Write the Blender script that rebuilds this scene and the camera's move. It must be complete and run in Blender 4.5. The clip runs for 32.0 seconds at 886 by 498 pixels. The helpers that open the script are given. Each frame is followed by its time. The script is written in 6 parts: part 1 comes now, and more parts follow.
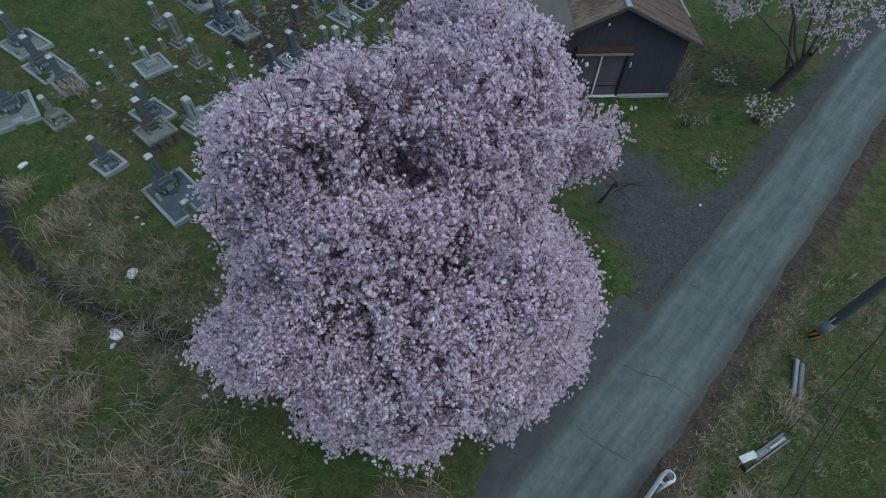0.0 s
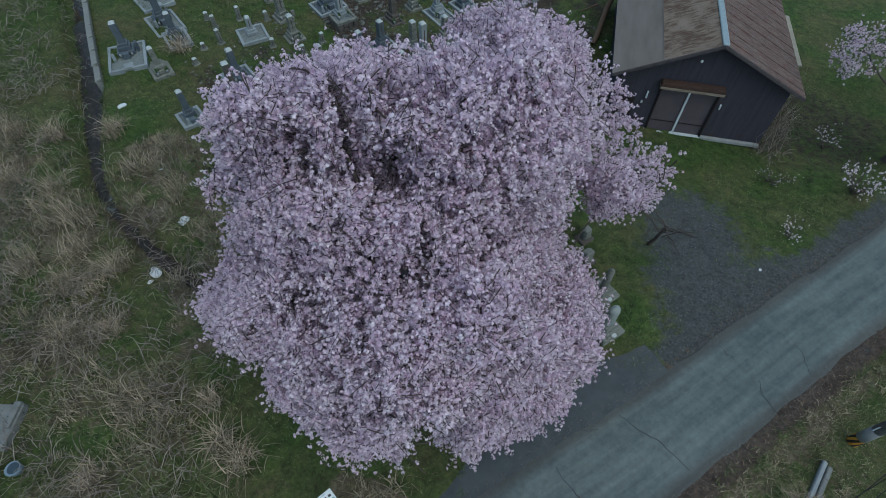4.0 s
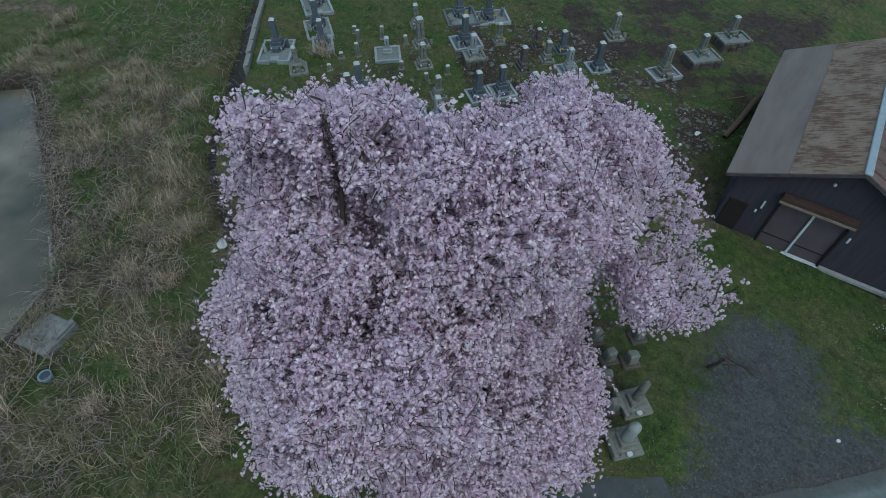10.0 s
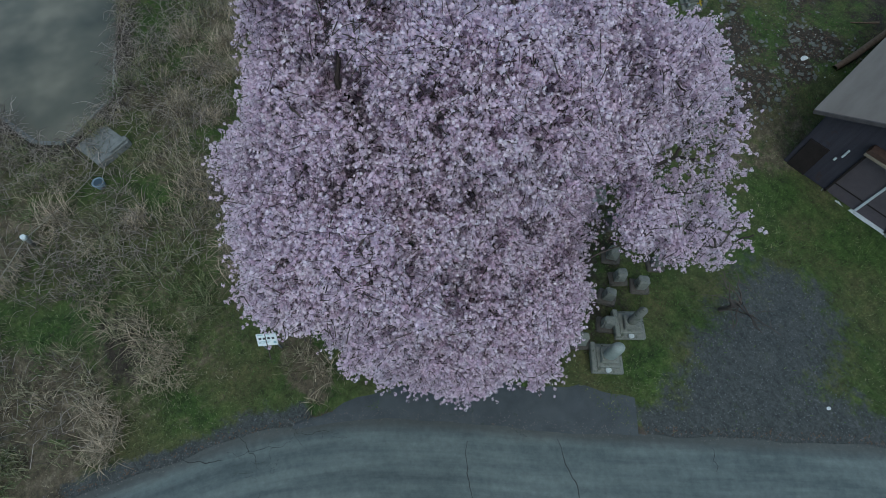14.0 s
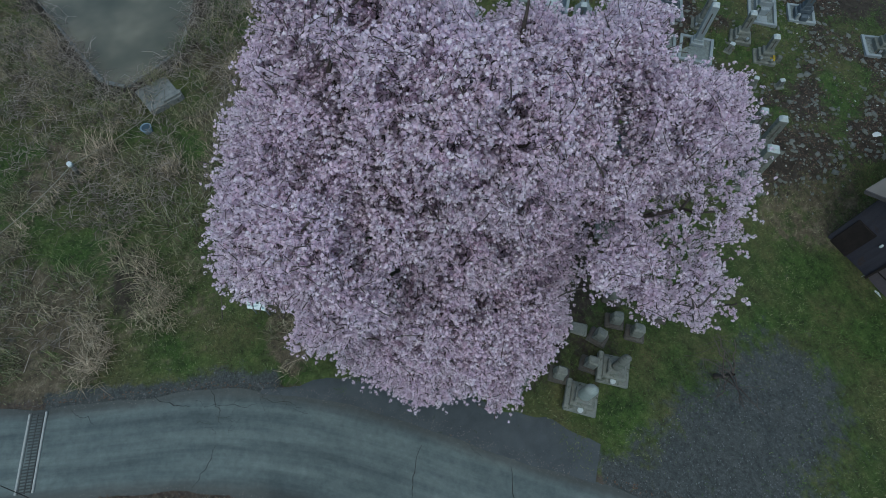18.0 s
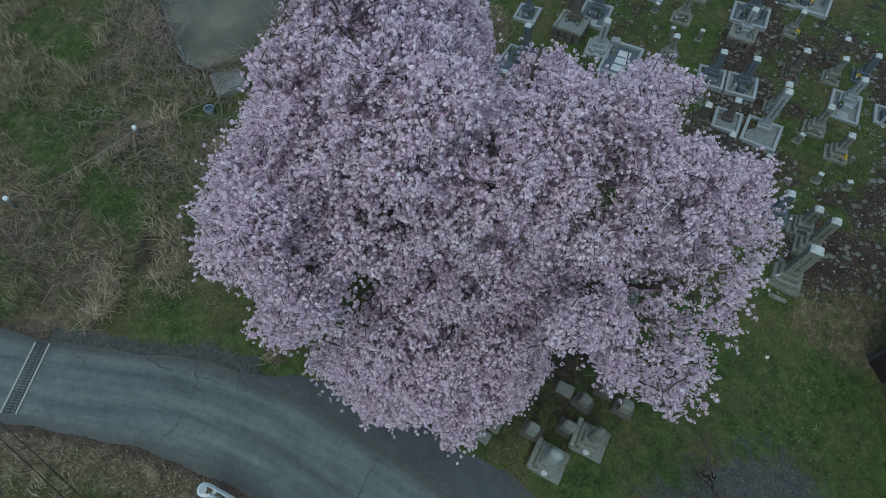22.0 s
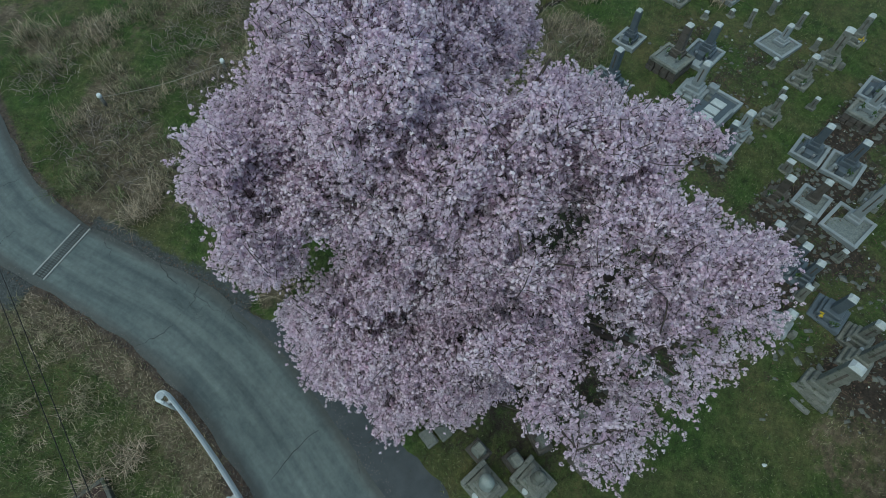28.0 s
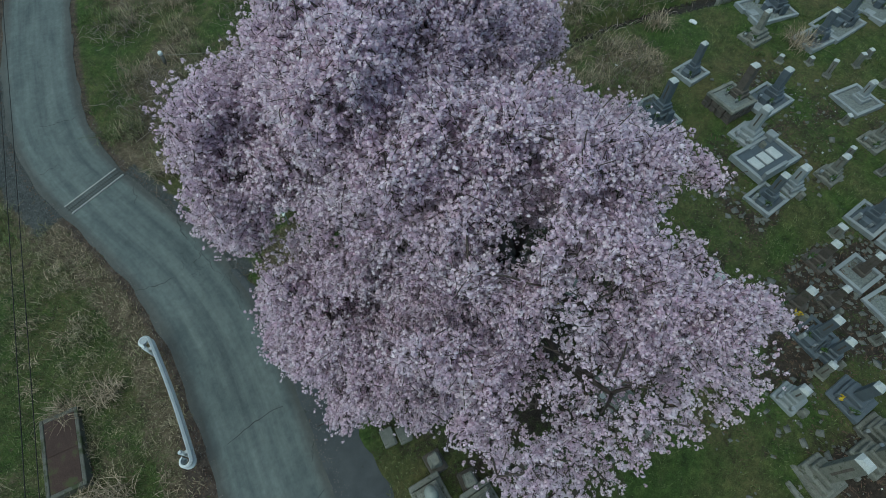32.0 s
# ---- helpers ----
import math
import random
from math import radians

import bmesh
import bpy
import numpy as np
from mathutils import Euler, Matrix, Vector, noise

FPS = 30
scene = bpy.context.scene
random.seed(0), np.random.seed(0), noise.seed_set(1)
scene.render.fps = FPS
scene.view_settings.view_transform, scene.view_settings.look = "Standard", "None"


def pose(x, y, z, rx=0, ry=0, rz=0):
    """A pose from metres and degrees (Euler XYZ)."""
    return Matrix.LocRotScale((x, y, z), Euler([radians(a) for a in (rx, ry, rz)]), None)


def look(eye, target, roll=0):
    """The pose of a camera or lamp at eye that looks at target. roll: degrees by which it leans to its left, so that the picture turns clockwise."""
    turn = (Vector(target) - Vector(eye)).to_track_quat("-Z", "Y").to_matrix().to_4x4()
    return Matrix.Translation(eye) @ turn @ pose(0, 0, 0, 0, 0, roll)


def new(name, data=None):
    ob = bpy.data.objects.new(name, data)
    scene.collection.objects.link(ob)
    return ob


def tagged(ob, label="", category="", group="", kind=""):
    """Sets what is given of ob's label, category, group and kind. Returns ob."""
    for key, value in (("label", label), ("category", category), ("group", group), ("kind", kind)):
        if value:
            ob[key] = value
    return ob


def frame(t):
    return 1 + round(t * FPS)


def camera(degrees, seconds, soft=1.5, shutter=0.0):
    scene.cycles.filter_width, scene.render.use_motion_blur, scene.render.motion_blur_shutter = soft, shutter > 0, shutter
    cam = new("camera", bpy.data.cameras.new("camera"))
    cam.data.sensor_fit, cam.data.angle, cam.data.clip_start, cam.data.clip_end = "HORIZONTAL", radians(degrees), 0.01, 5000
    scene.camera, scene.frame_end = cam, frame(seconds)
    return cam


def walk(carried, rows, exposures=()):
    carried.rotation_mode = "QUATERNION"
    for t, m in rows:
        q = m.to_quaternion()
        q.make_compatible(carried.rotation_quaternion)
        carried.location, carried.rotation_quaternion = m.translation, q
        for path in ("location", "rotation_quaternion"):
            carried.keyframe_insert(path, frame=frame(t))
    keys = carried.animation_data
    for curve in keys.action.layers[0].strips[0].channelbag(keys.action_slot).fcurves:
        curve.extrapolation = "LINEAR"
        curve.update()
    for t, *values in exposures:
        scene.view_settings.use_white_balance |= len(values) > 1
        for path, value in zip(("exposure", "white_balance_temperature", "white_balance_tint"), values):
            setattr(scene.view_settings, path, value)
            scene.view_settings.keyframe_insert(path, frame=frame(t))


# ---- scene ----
cam = camera(80.6, 32.0, soft=0.8)
PATH = [
    (0, (2.225, 1.332, 12.562), (2.05, 2.458, 10.919), 0.0),
    (0.5, (2.415, 1.377, 12.569), (2.201, 2.496, 10.925), -0.0),
    (1, (2.58, 1.44, 12.572), (2.328, 2.55, 10.927), -0.1),
    (1.5, (2.769, 1.505, 12.558), (2.476, 2.607, 10.915), -0.3),
    (2, (2.94, 1.575, 12.566), (2.61, 2.666, 10.923), -0.4),
    (2.5, (3.124, 1.654, 12.558), (2.757, 2.734, 10.916), -0.5),
    (3, (3.301, 1.717, 12.569), (2.896, 2.785, 10.926), -0.6),
    (3.5, (3.462, 1.807, 12.585), (3.025, 2.863, 10.945), -0.7),
    (5.5, (3.99, 2.094, 12.641), (3.426, 3.094, 11.003), -0.6),
    (6, (4.128, 2.205, 12.648), (3.536, 3.188, 11.01), -0.7),
    (6.5, (4.269, 2.322, 12.67), (3.646, 3.287, 11.032), -0.7),
    (7, (4.411, 2.41, 12.672), (3.757, 3.357, 11.036), -0.7),
    (7.5, (4.519, 2.518, 12.65), (3.837, 3.444, 11.013), -0.5),
    (8, (4.511, 2.76, 12.606), (3.797, 3.668, 10.973), -0.7),
    (8.5, (4.488, 3.011, 12.607), (3.744, 3.899, 10.976), -0.6),
    (9, (4.581, 3.156, 12.605), (3.804, 4.026, 10.98), -0.6),
    (9.5, (4.729, 3.245, 12.592), (3.904, 4.121, 10.994), -0.5),
    (10, (4.861, 3.324, 12.588), (3.984, 4.214, 11.027), -0.3),
    (10.5, (4.969, 3.449, 12.627), (4.106, 4.272, 11.022), -0.3),
    (11, (5.058, 3.573, 12.566), (4.421, 4.146, 10.759), -0.7),
    (11.5, (5.139, 3.697, 12.521), (4.485, 4.251, 10.714), -0.7),
    (12, (5.226, 3.804, 12.506), (4.554, 4.334, 10.698), -0.7),
    (12.5, (5.321, 3.9, 12.486), (4.632, 4.41, 10.679), -0.5),
    (13, (5.431, 4.011, 12.507), (4.71, 4.511, 10.71), -0.6),
    (13.5, (5.519, 4.133, 12.554), (4.785, 4.613, 10.757), -0.5),
    (14, (5.593, 4.265, 12.614), (4.846, 4.725, 10.816), -0.5),
    (14.5, (5.671, 4.383, 12.641), (4.909, 4.823, 10.844), -0.5),
    (16.5, (6.002, 4.999, 12.658), (5.203, 5.347, 10.858), -0.8),
    (17, (6.085, 5.144, 12.671), (5.274, 5.469, 10.872), -0.7),
    (17.5, (6.132, 5.308, 12.686), (5.312, 5.606, 10.887), -0.7),
    (18, (6.203, 5.467, 12.682), (5.353, 5.748, 10.894), -0.6),
    (18.5, (6.269, 5.643, 12.673), (5.383, 5.905, 10.899), -0.6),
    (19, (6.347, 5.807, 12.688), (5.424, 6.049, 10.931), -0.6),
    (19.5, (6.401, 5.969, 12.672), (5.438, 6.186, 10.932), -0.7),
    (20, (6.44, 6.153, 12.692), (5.46, 6.341, 10.958), -0.7),
    (20.5, (6.491, 6.332, 12.697), (5.504, 6.489, 10.965), -0.8),
    (21, (6.53, 6.508, 12.674), (5.536, 6.639, 10.944), -0.7),
    (21.5, (6.55, 6.663, 12.651), (5.552, 6.768, 10.921), -0.6),
    (22, (6.562, 6.813, 12.645), (5.562, 6.888, 10.914), -0.5),
    (22.5, (6.571, 6.965, 12.626), (5.569, 7.01, 10.895), -0.5),
    (23, (6.579, 7.131, 12.598), (5.575, 7.151, 10.869), -0.5),
    (23.5, (6.577, 7.3, 12.582), (5.572, 7.294, 10.853), -0.4),
    (24, (6.585, 7.474, 12.552), (5.58, 7.438, 10.824), -0.4),
    (24.5, (6.581, 7.658, 12.554), (5.577, 7.595, 10.825), -0.4),
    (25, (6.567, 7.835, 12.541), (5.566, 7.741, 10.812), -0.5),
    (25.5, (6.557, 7.994, 12.551), (5.558, 7.873, 10.822), -0.4),
    (27.5, (6.467, 8.639, 12.488), (5.484, 8.414, 10.761), -0.5),
    (28, (6.427, 8.785, 12.45), (5.451, 8.53, 10.723), -0.5),
    (28.5, (6.391, 8.944, 12.44), (5.422, 8.659, 10.714), -0.5),
    (29, (6.365, 9.1, 12.426), (5.402, 8.79, 10.701), -0.6),
    (29.5, (6.324, 9.26, 12.411), (5.368, 8.929, 10.685), -0.5),
    (30, (6.263, 9.43, 12.401), (5.316, 9.076, 10.675), -0.5),
    (30.5, (6.187, 9.609, 12.385), (5.248, 9.232, 10.659), -0.5),
    (31, (6.121, 9.781, 12.33), (5.192, 9.379, 10.605), -0.5),
    (31.5, (6.041, 9.958, 12.238), (5.127, 9.529, 10.512), -0.6),
    (32, (5.978, 10.126, 12.113), (5.045, 9.654, 10.408), -0.7),
]
walk(cam, [(t, look(eye, target, roll)) for t, eye, target, roll in PATH], [(0.0, 0.94, 6150, -3.0), (10.0, 0.98, 6080, -4.0), (19.0, 0.94, 6100, -6.0), (25.0, 0.98, 6250, -9.0), (32.0, 1.00, 6450, -12.0)])

# ---- light: late dusk under an even overcast sky ----
world = bpy.data.worlds.new("overcast_sky")
scene.world = world
world.use_nodes = True
wn, wl = world.node_tree.nodes, world.node_tree.links
sky = wn.new("ShaderNodeTexSky")
sky.sky_type = "NISHITA"
sky.sun_disc = False
sky.sun_elevation, sky.sun_rotation = radians(48), radians(112)
sky.altitude, sky.air_density, sky.dust_density, sky.ozone_density = 200, 1.0, 1.6, 1.5
wl.new(sky.outputs[0], wn["Background"].inputs[0])
wn["Background"].inputs[1].default_value = 0.075
sun = new("sun", bpy.data.lights.new("sun", "SUN"))
sun.data.energy, sun.data.angle, sun.data.color = 0.62, radians(60), (1.0, 0.97, 0.95)
sun.matrix_world = look((0, 0, 0), (-0.25, 0.15, -1.2))

# ---- materials ----
def material(name, rough=0.9, metal=0.0):
    m = bpy.data.materials.new(name)
    m.use_nodes = True
    b = m.node_tree.nodes["Principled BSDF"]
    b.inputs["Roughness"].default_value = rough
    b.inputs["Metallic"].default_value = metal
    b.inputs["Specular IOR Level"].default_value = 0.3
    return m, m.node_tree, b


def coords(nt):
    return nt.nodes.new("ShaderNodeTexCoord").outputs["Object"]


def place(nt):
    return nt.nodes.new("ShaderNodeNewGeometry").outputs["Position"]


def noise_of(nt, vec, scale, detail=4.0, rough=0.55, stretch=None):
    if stretch:
        mp = nt.nodes.new("ShaderNodeMapping")
        mp.inputs["Scale"].default_value = stretch
        nt.links.new(vec, mp.inputs[0])
        vec = mp.outputs[0]
    n = nt.nodes.new("ShaderNodeTexNoise")
    n.inputs["Scale"].default_value, n.inputs["Detail"].default_value, n.inputs["Roughness"].default_value = scale, detail, rough
    nt.links.new(vec, n.inputs["Vector"])
    return n.outputs[0]


def ramp(nt, fac, stops):
    r = nt.nodes.new("ShaderNodeValToRGB")
    e = r.color_ramp.elements
    while len(e) < len(stops):
        e.new(0.5)
    for el, (p, col) in zip(e, stops):
        el.position, el.color = p, (*col, 1)
    nt.links.new(fac, r.inputs[0])
    return r.outputs[0]


def mix(nt, fac, a, b, kind="MIX"):
    m = nt.nodes.new("ShaderNodeMix")
    m.data_type, m.blend_type = "RGBA", kind
    for sock, v in ((m.inputs[0], fac), (m.inputs[6], a), (m.inputs[7], b)):
        if isinstance(v, (int, float)):
            sock.default_value = v
        elif isinstance(v, tuple):
            sock.default_value = (*v, 1)
        else:
            nt.links.new(v, sock)
    return m.outputs[2]


def bump(nt, b, height, strength=0.4, dist=0.02):
    n = nt.nodes.new("ShaderNodeBump")
    n.inputs["Strength"].default_value, n.inputs["Distance"].default_value = strength, dist
    nt.links.new(height, n.inputs["Height"])
    nt.links.new(n.outputs[0], b.inputs["Normal"])


def attr(nt, name):
    a = nt.nodes.new("ShaderNodeAttribute")
    a.attribute_name = name
    return a


def simple(name, dark, light, scale=6.0, fine=60.0, rough=0.85, metal=0.0, relief=0.3, dist=0.01, stretch=None, spots=None, per_object=0.0):
    """A surface with two scales of variation between two colours, fine relief and a tone of its own per object."""
    m, nt, b = material(name, rough, metal)
    v = coords(nt)
    big, small = noise_of(nt, v, scale, 5, 0.6, stretch), noise_of(nt, v, fine, 3, 0.6, stretch)
    col = ramp(nt, big, [(0.3, dark), (0.7, light)])
    col = mix(nt, 0.35, col, ramp(nt, small, [(0.3, tuple(0.6 * c for c in dark)), (0.75, tuple(min(1, 1.25 * c) for c in light))]))
    if spots:
        col = mix(nt, ramp(nt, noise_of(nt, v, spots[1], 6, 0.7), [(spots[2], (0, 0, 0)), (min(1, spots[2] + 0.12), (1, 1, 1))]), col, spots[0])
    if per_object:
        r = nt.nodes.new("ShaderNodeObjectInfo").outputs["Random"]
        lo, hi = 1 - per_object, 1 + per_object
        col = mix(nt, 1.0, col, ramp(nt, r, [(0.0, (lo, lo, lo)), (1.0, (min(hi, 1.0),) * 3)]), "MULTIPLY")
    nt.links.new(col, b.inputs["Base Color"])
    bump(nt, b, small, relief, dist)
    return m

# ---- the lie of the land ----
def smooth(v):
    v = np.clip(v, 0, 1)
    return v * v * (3 - 2 * v)


def level(x, y):
    """The even slope that the lane lies on."""
    return 0.4513 - 0.03866 * x - 0.04162 * y


# the lane's two edges, from the bend by the drain up to the far end
LANE = [(-16.0, -21.5, 1.1), (-8.6, -15.6, 1.1), (-3.0, -10.4, 1.1), (0.1, -7.0, 1.1), (1.5, -4.9, 1.05), (2.2, -2.95, 1.0), (2.65, -1.0, 1.0), (3.1, 0.8, 1.1),
        (3.9, 2.7, 1.15), (4.95, 4.4, 1.15), (6.35, 6.3, 1.12), (8.0, 8.7, 1.12), (10.1, 11.8, 1.1), (12.4, 15.1, 1.08), (16.2, 20.8, 1.1), (20.5, 26.8, 1.15), (40.0, 53.0, 1.3)]


def glide(pts, step=0.25):
    p = np.array(pts, float)
    out = []
    for i in range(len(p) - 1):
        a, b, c, d = p[max(i - 1, 0)], p[i], p[i + 1], p[min(i + 2, len(p) - 1)]
        n = max(2, int(np.linalg.norm(c[:2] - b[:2]) / step))
        for k in range(n):
            t = k / n
            out.append(0.5 * (2 * b + (c - a) * t + (2 * a - 5 * b + 4 * c - d) * t * t + (3 * b - a - 3 * c + d) * t ** 3))
    out.append(p[-1])
    return np.array(out)


LANE_LINE = glide(LANE)


def from_line(x, y, line):
    """Signed distance to a polyline (positive on its left), and the nearest index."""
    x, y = np.asarray(x, float), np.asarray(y, float)
    best, side, idx = np.full(x.shape, 1e9), np.zeros(x.shape), np.zeros(x.shape, int)
    for i in range(len(line) - 1):
        a, d = line[i][:2], line[i + 1][:2] - line[i][:2]
        t = np.clip(((x - a[0]) * d[0] + (y - a[1]) * d[1]) / (d @ d), 0, 1)
        dx, dy = x - a[0] - t * d[0], y - a[1] - t * d[1]
        r = dx * dx + dy * dy
        near = r < best
        best = np.where(near, r, best)
        side = np.where(near, np.sign(d[0] * dy - d[1] * dx), side)
        idx = np.where(near, i, idx)
    return np.sqrt(best) * side, idx


DITCH_LINE = glide([(-27.0, 21.5, 0.3), (-17.9, 13.9, 0.3), (-14.72, 11.2, 0.3), (-12.4, 8.95, 0.3), (-10.4, 7.35, 0.3), (-7.7, 6.4, 0.28), (-5.3, 6.05, 0.25), (-2.8, 6.6, 0.2)], 0.5)
POND = [(-7.85, 0.1), (-8.8, 1.6), (-12.3, 2.75), (-19.0, 4.6), (-22.0, 1.0), (-19.0, -5.0), (-12.6, -2.4), (-8.3, -0.6)]
POND_Z = 0.62


def in_pond(x, y):
    """Signed distance to the pond's rim, positive inside."""
    p = np.array(POND + POND[:1])
    d, _ = from_line(x, y, p)
    inside = np.zeros(np.shape(x), bool)
    for (x1, y1), (x2, y2) in zip(p[:-1], p[1:]):
        c = ((y1 > y) != (y2 > y)) & (x < (x2 - x1) * (y - y1) / (y2 - y1 + 1e-12) + x1)
        inside ^= c
    return np.where(inside, np.abs(d), -np.abs(d))


def wave(x, y, size, seed=0.0):
    """A cheap smooth unevenness of about -1 to 1."""
    return (np.sin(x / size + 1.7 * np.sin(y / size * 0.7 + seed)) + np.sin(y / size * 1.13 + 1.3 * np.sin(x / size * 0.6 - seed) + 2 + seed)
            + 0.6 * np.sin((x + y) / size * 1.9 + seed * 2) + 0.6 * np.sin((x - 0.7 * y) / size * 2.3 - seed)) / 3.2


def land(x, y, fine=True):
    x, y = np.asarray(x, float), np.asarray(y, float)
    near, idx = from_line(x, y, LANE_LINE)
    half = LANE_LINE[idx, 2]
    off = np.abs(near) - half
    left = near > 0
    away = smooth(off / 4.0)
    z = level(x, y)
    z = z + np.where(left, away * (0.2 * smooth((y - 9) / 5) * smooth((3 - x) / 4) - 0.36 * smooth((y - 12.5) / 5) * smooth((x - 0.5) / 2.5)), 0)
    if fine:
        z = z + smooth((off - np.where(left & (y > 2) & (y < 17), 0.9, 0.0)) / 1.2) * (0.05 * wave(x, y, 0.9) + 0.03 * wave(x, y, 0.33, 1.0))
    z = z - 0.03 * smooth(off / 0.05) * (1 - smooth(off / 0.6)) - 0.03 * (off < 0)
    d, _ = from_line(x, y, DITCH_LINE)
    z = z - 0.42 * (1 - smooth((np.abs(d) - 0.19 - 0.2 * smooth((-x - 11.5) / 2.5)) / 0.2))
    p = in_pond(x, y)
    z = np.where(p > -1.2, np.maximum(z, POND_Z + 0.22) * (1 - smooth((p + 0.18) / 0.3)) + (POND_Z - 0.6) * smooth((p + 0.18) / 0.3), z)
    return z


def ground_at(x, y):
    return float(land(np.array([x]), np.array([y]))[0])

# ---- shared builders ----
def mesh_object(name, verts, faces, mats, parent=None, smooth_shade=False):
    me = bpy.data.meshes.new(name)
    me.from_pydata([tuple(v) for v in verts], [], [tuple(f) for f in faces])
    for m in mats if isinstance(mats, (list, tuple)) else [mats]:
        me.materials.append(m)
    if smooth_shade:
        me.shade_smooth()
    ob = new(name, me)
    ob.parent = parent
    return ob


def part(name, bm, mat, parent, label="", m=None):
    """Links a bmesh as one mesh object under a thing or under a part."""
    me = bpy.data.meshes.new(name)
    bm.to_mesh(me)
    bm.free()
    me.materials.append(mat)
    ob = new(name, me)
    ob.parent = parent
    if m is not None:
        ob.matrix_basis = m
    return tagged(ob, label)


def thing(name, m, label, category, group=""):
    ob = new(name)
    ob.matrix_basis = m
    return tagged(ob, label, category, group)


def box(sx, sy, sz, at=(0, 0, 0), bevel=0.01, taper=1.0, turn=None, rough=0.0, rng=None, cuts=0):
    """A bevelled block that stands on at; taper narrows its top, rough shifts its corners."""
    bm = bmesh.new()
    bmesh.ops.create_cube(bm, size=1)
    for v in bm.verts:
        k = taper if v.co.z > 0 else 1.0
        v.co = Vector((v.co.x * sx * k, v.co.y * sy * k, (v.co.z + 0.5) * sz))
    if bevel:
        bmesh.ops.bevel(bm, geom=bm.edges[:], offset=bevel, segments=1, affect="EDGES", profile=0.6)
    if cuts:
        bmesh.ops.subdivide_edges(bm, edges=bm.edges[:], cuts=cuts, use_grid_fill=True)
    if rough and rng is not None:
        for v in bm.verts:
            v.co += Vector(rng.normal(0, rough, 3))
    bm.transform(Matrix.Translation(at) @ (turn or Matrix.Identity(4)))
    return bm


def rod(r0, r1, h, at=(0, 0, 0), sides=12, turn=None):
    bm = bmesh.new()
    bmesh.ops.create_cone(bm, cap_ends=True, segments=sides, radius1=r0, radius2=r1, depth=h)
    bm.transform(Matrix.Translation(at) @ (turn or Matrix.Identity(4)) @ Matrix.Translation((0, 0, h / 2)))
    for f in bm.faces:
        f.smooth = len(f.verts) == 4
    return bm


def fast_mesh(name, verts, faces, material_, smooth_shade=False):
    """A mesh from arrays of triangles or of quads."""
    me = bpy.data.meshes.new(name)
    verts, faces = np.asarray(verts, np.float32), np.asarray(faces, np.int32)
    me.vertices.add(len(verts))
    me.vertices.foreach_set("co", verts.ravel())
    k = faces.shape[1]
    me.loops.add(faces.size)
    me.loops.foreach_set("vertex_index", faces.ravel())
    me.polygons.add(len(faces))
    me.polygons.foreach_set("loop_start", np.arange(0, faces.size, k, dtype=np.int32))
    me.update(calc_edges=True)
    me.materials.append(material_)
    if smooth_shade:
        me.shade_smooth()
    return me


def point_values(me, name, values):
    me.attributes.new(name, "FLOAT", "POINT").data.foreach_set("value", np.asarray(values, np.float32).ravel())


def tubes(paths, sides=5):
    """Tapered tubes along paths of (n, 4) arrays x, y, z, radius; returns verts and quads."""
    V, Q, base = [], [], 0
    ang = np.arange(sides) / sides * 2 * np.pi
    for p in paths:
        p = np.asarray(p, float)
        d = np.gradient(p[:, :3], axis=0)
        d /= np.linalg.norm(d, axis=1, keepdims=True) + 1e-9
        ref = np.where(np.abs(d[:, 2:3]) > 0.9, [[1.0, 0, 0]], [[0, 0, 1.0]])
        u = np.cross(d, ref)
        u /= np.linalg.norm(u, axis=1, keepdims=True) + 1e-9
        w = np.cross(d, u)
        ring = p[:, None, :3] + p[:, None, 3:4] * (np.cos(ang)[None, :, None] * u[:, None] + np.sin(ang)[None, :, None] * w[:, None])
        V.append(ring.reshape(-1, 3))
        n = len(p)
        i = np.arange(n - 1)[:, None] * sides + np.arange(sides)[None]
        j = np.arange(n - 1)[:, None] * sides + (np.arange(sides)[None] + 1) % sides
        Q.append(np.stack([i, j, j + sides, i + sides], -1).reshape(-1, 4) + base)
        base += n * sides
    return np.concatenate(V), np.concatenate(Q)


def tube_part(name, paths, mat, parent, sides=8, label="", origin=(0, 0, 0)):
    v, q = tubes(paths, sides)
    ob = new(name, fast_mesh(name, v - np.array(origin), q, mat, True))
    ob.parent = parent
    return tagged(ob, label)


# ---- zones of the ground, 0 to 1 ----
def near_line(x, y, pts, half, fade):
    d, _ = from_line(x, y, np.array(pts, float))
    return 1 - smooth((np.abs(d) - half) / fade)


def blob(x, y, cx, cy, rx, ry, fade=0.5):
    r = np.hypot((x - cx) / rx, (y - cy) / ry) + 0.12 * wave(x, y, 0.5, cx)
    return 1 - smooth((r - 1 + fade / 2) / fade)


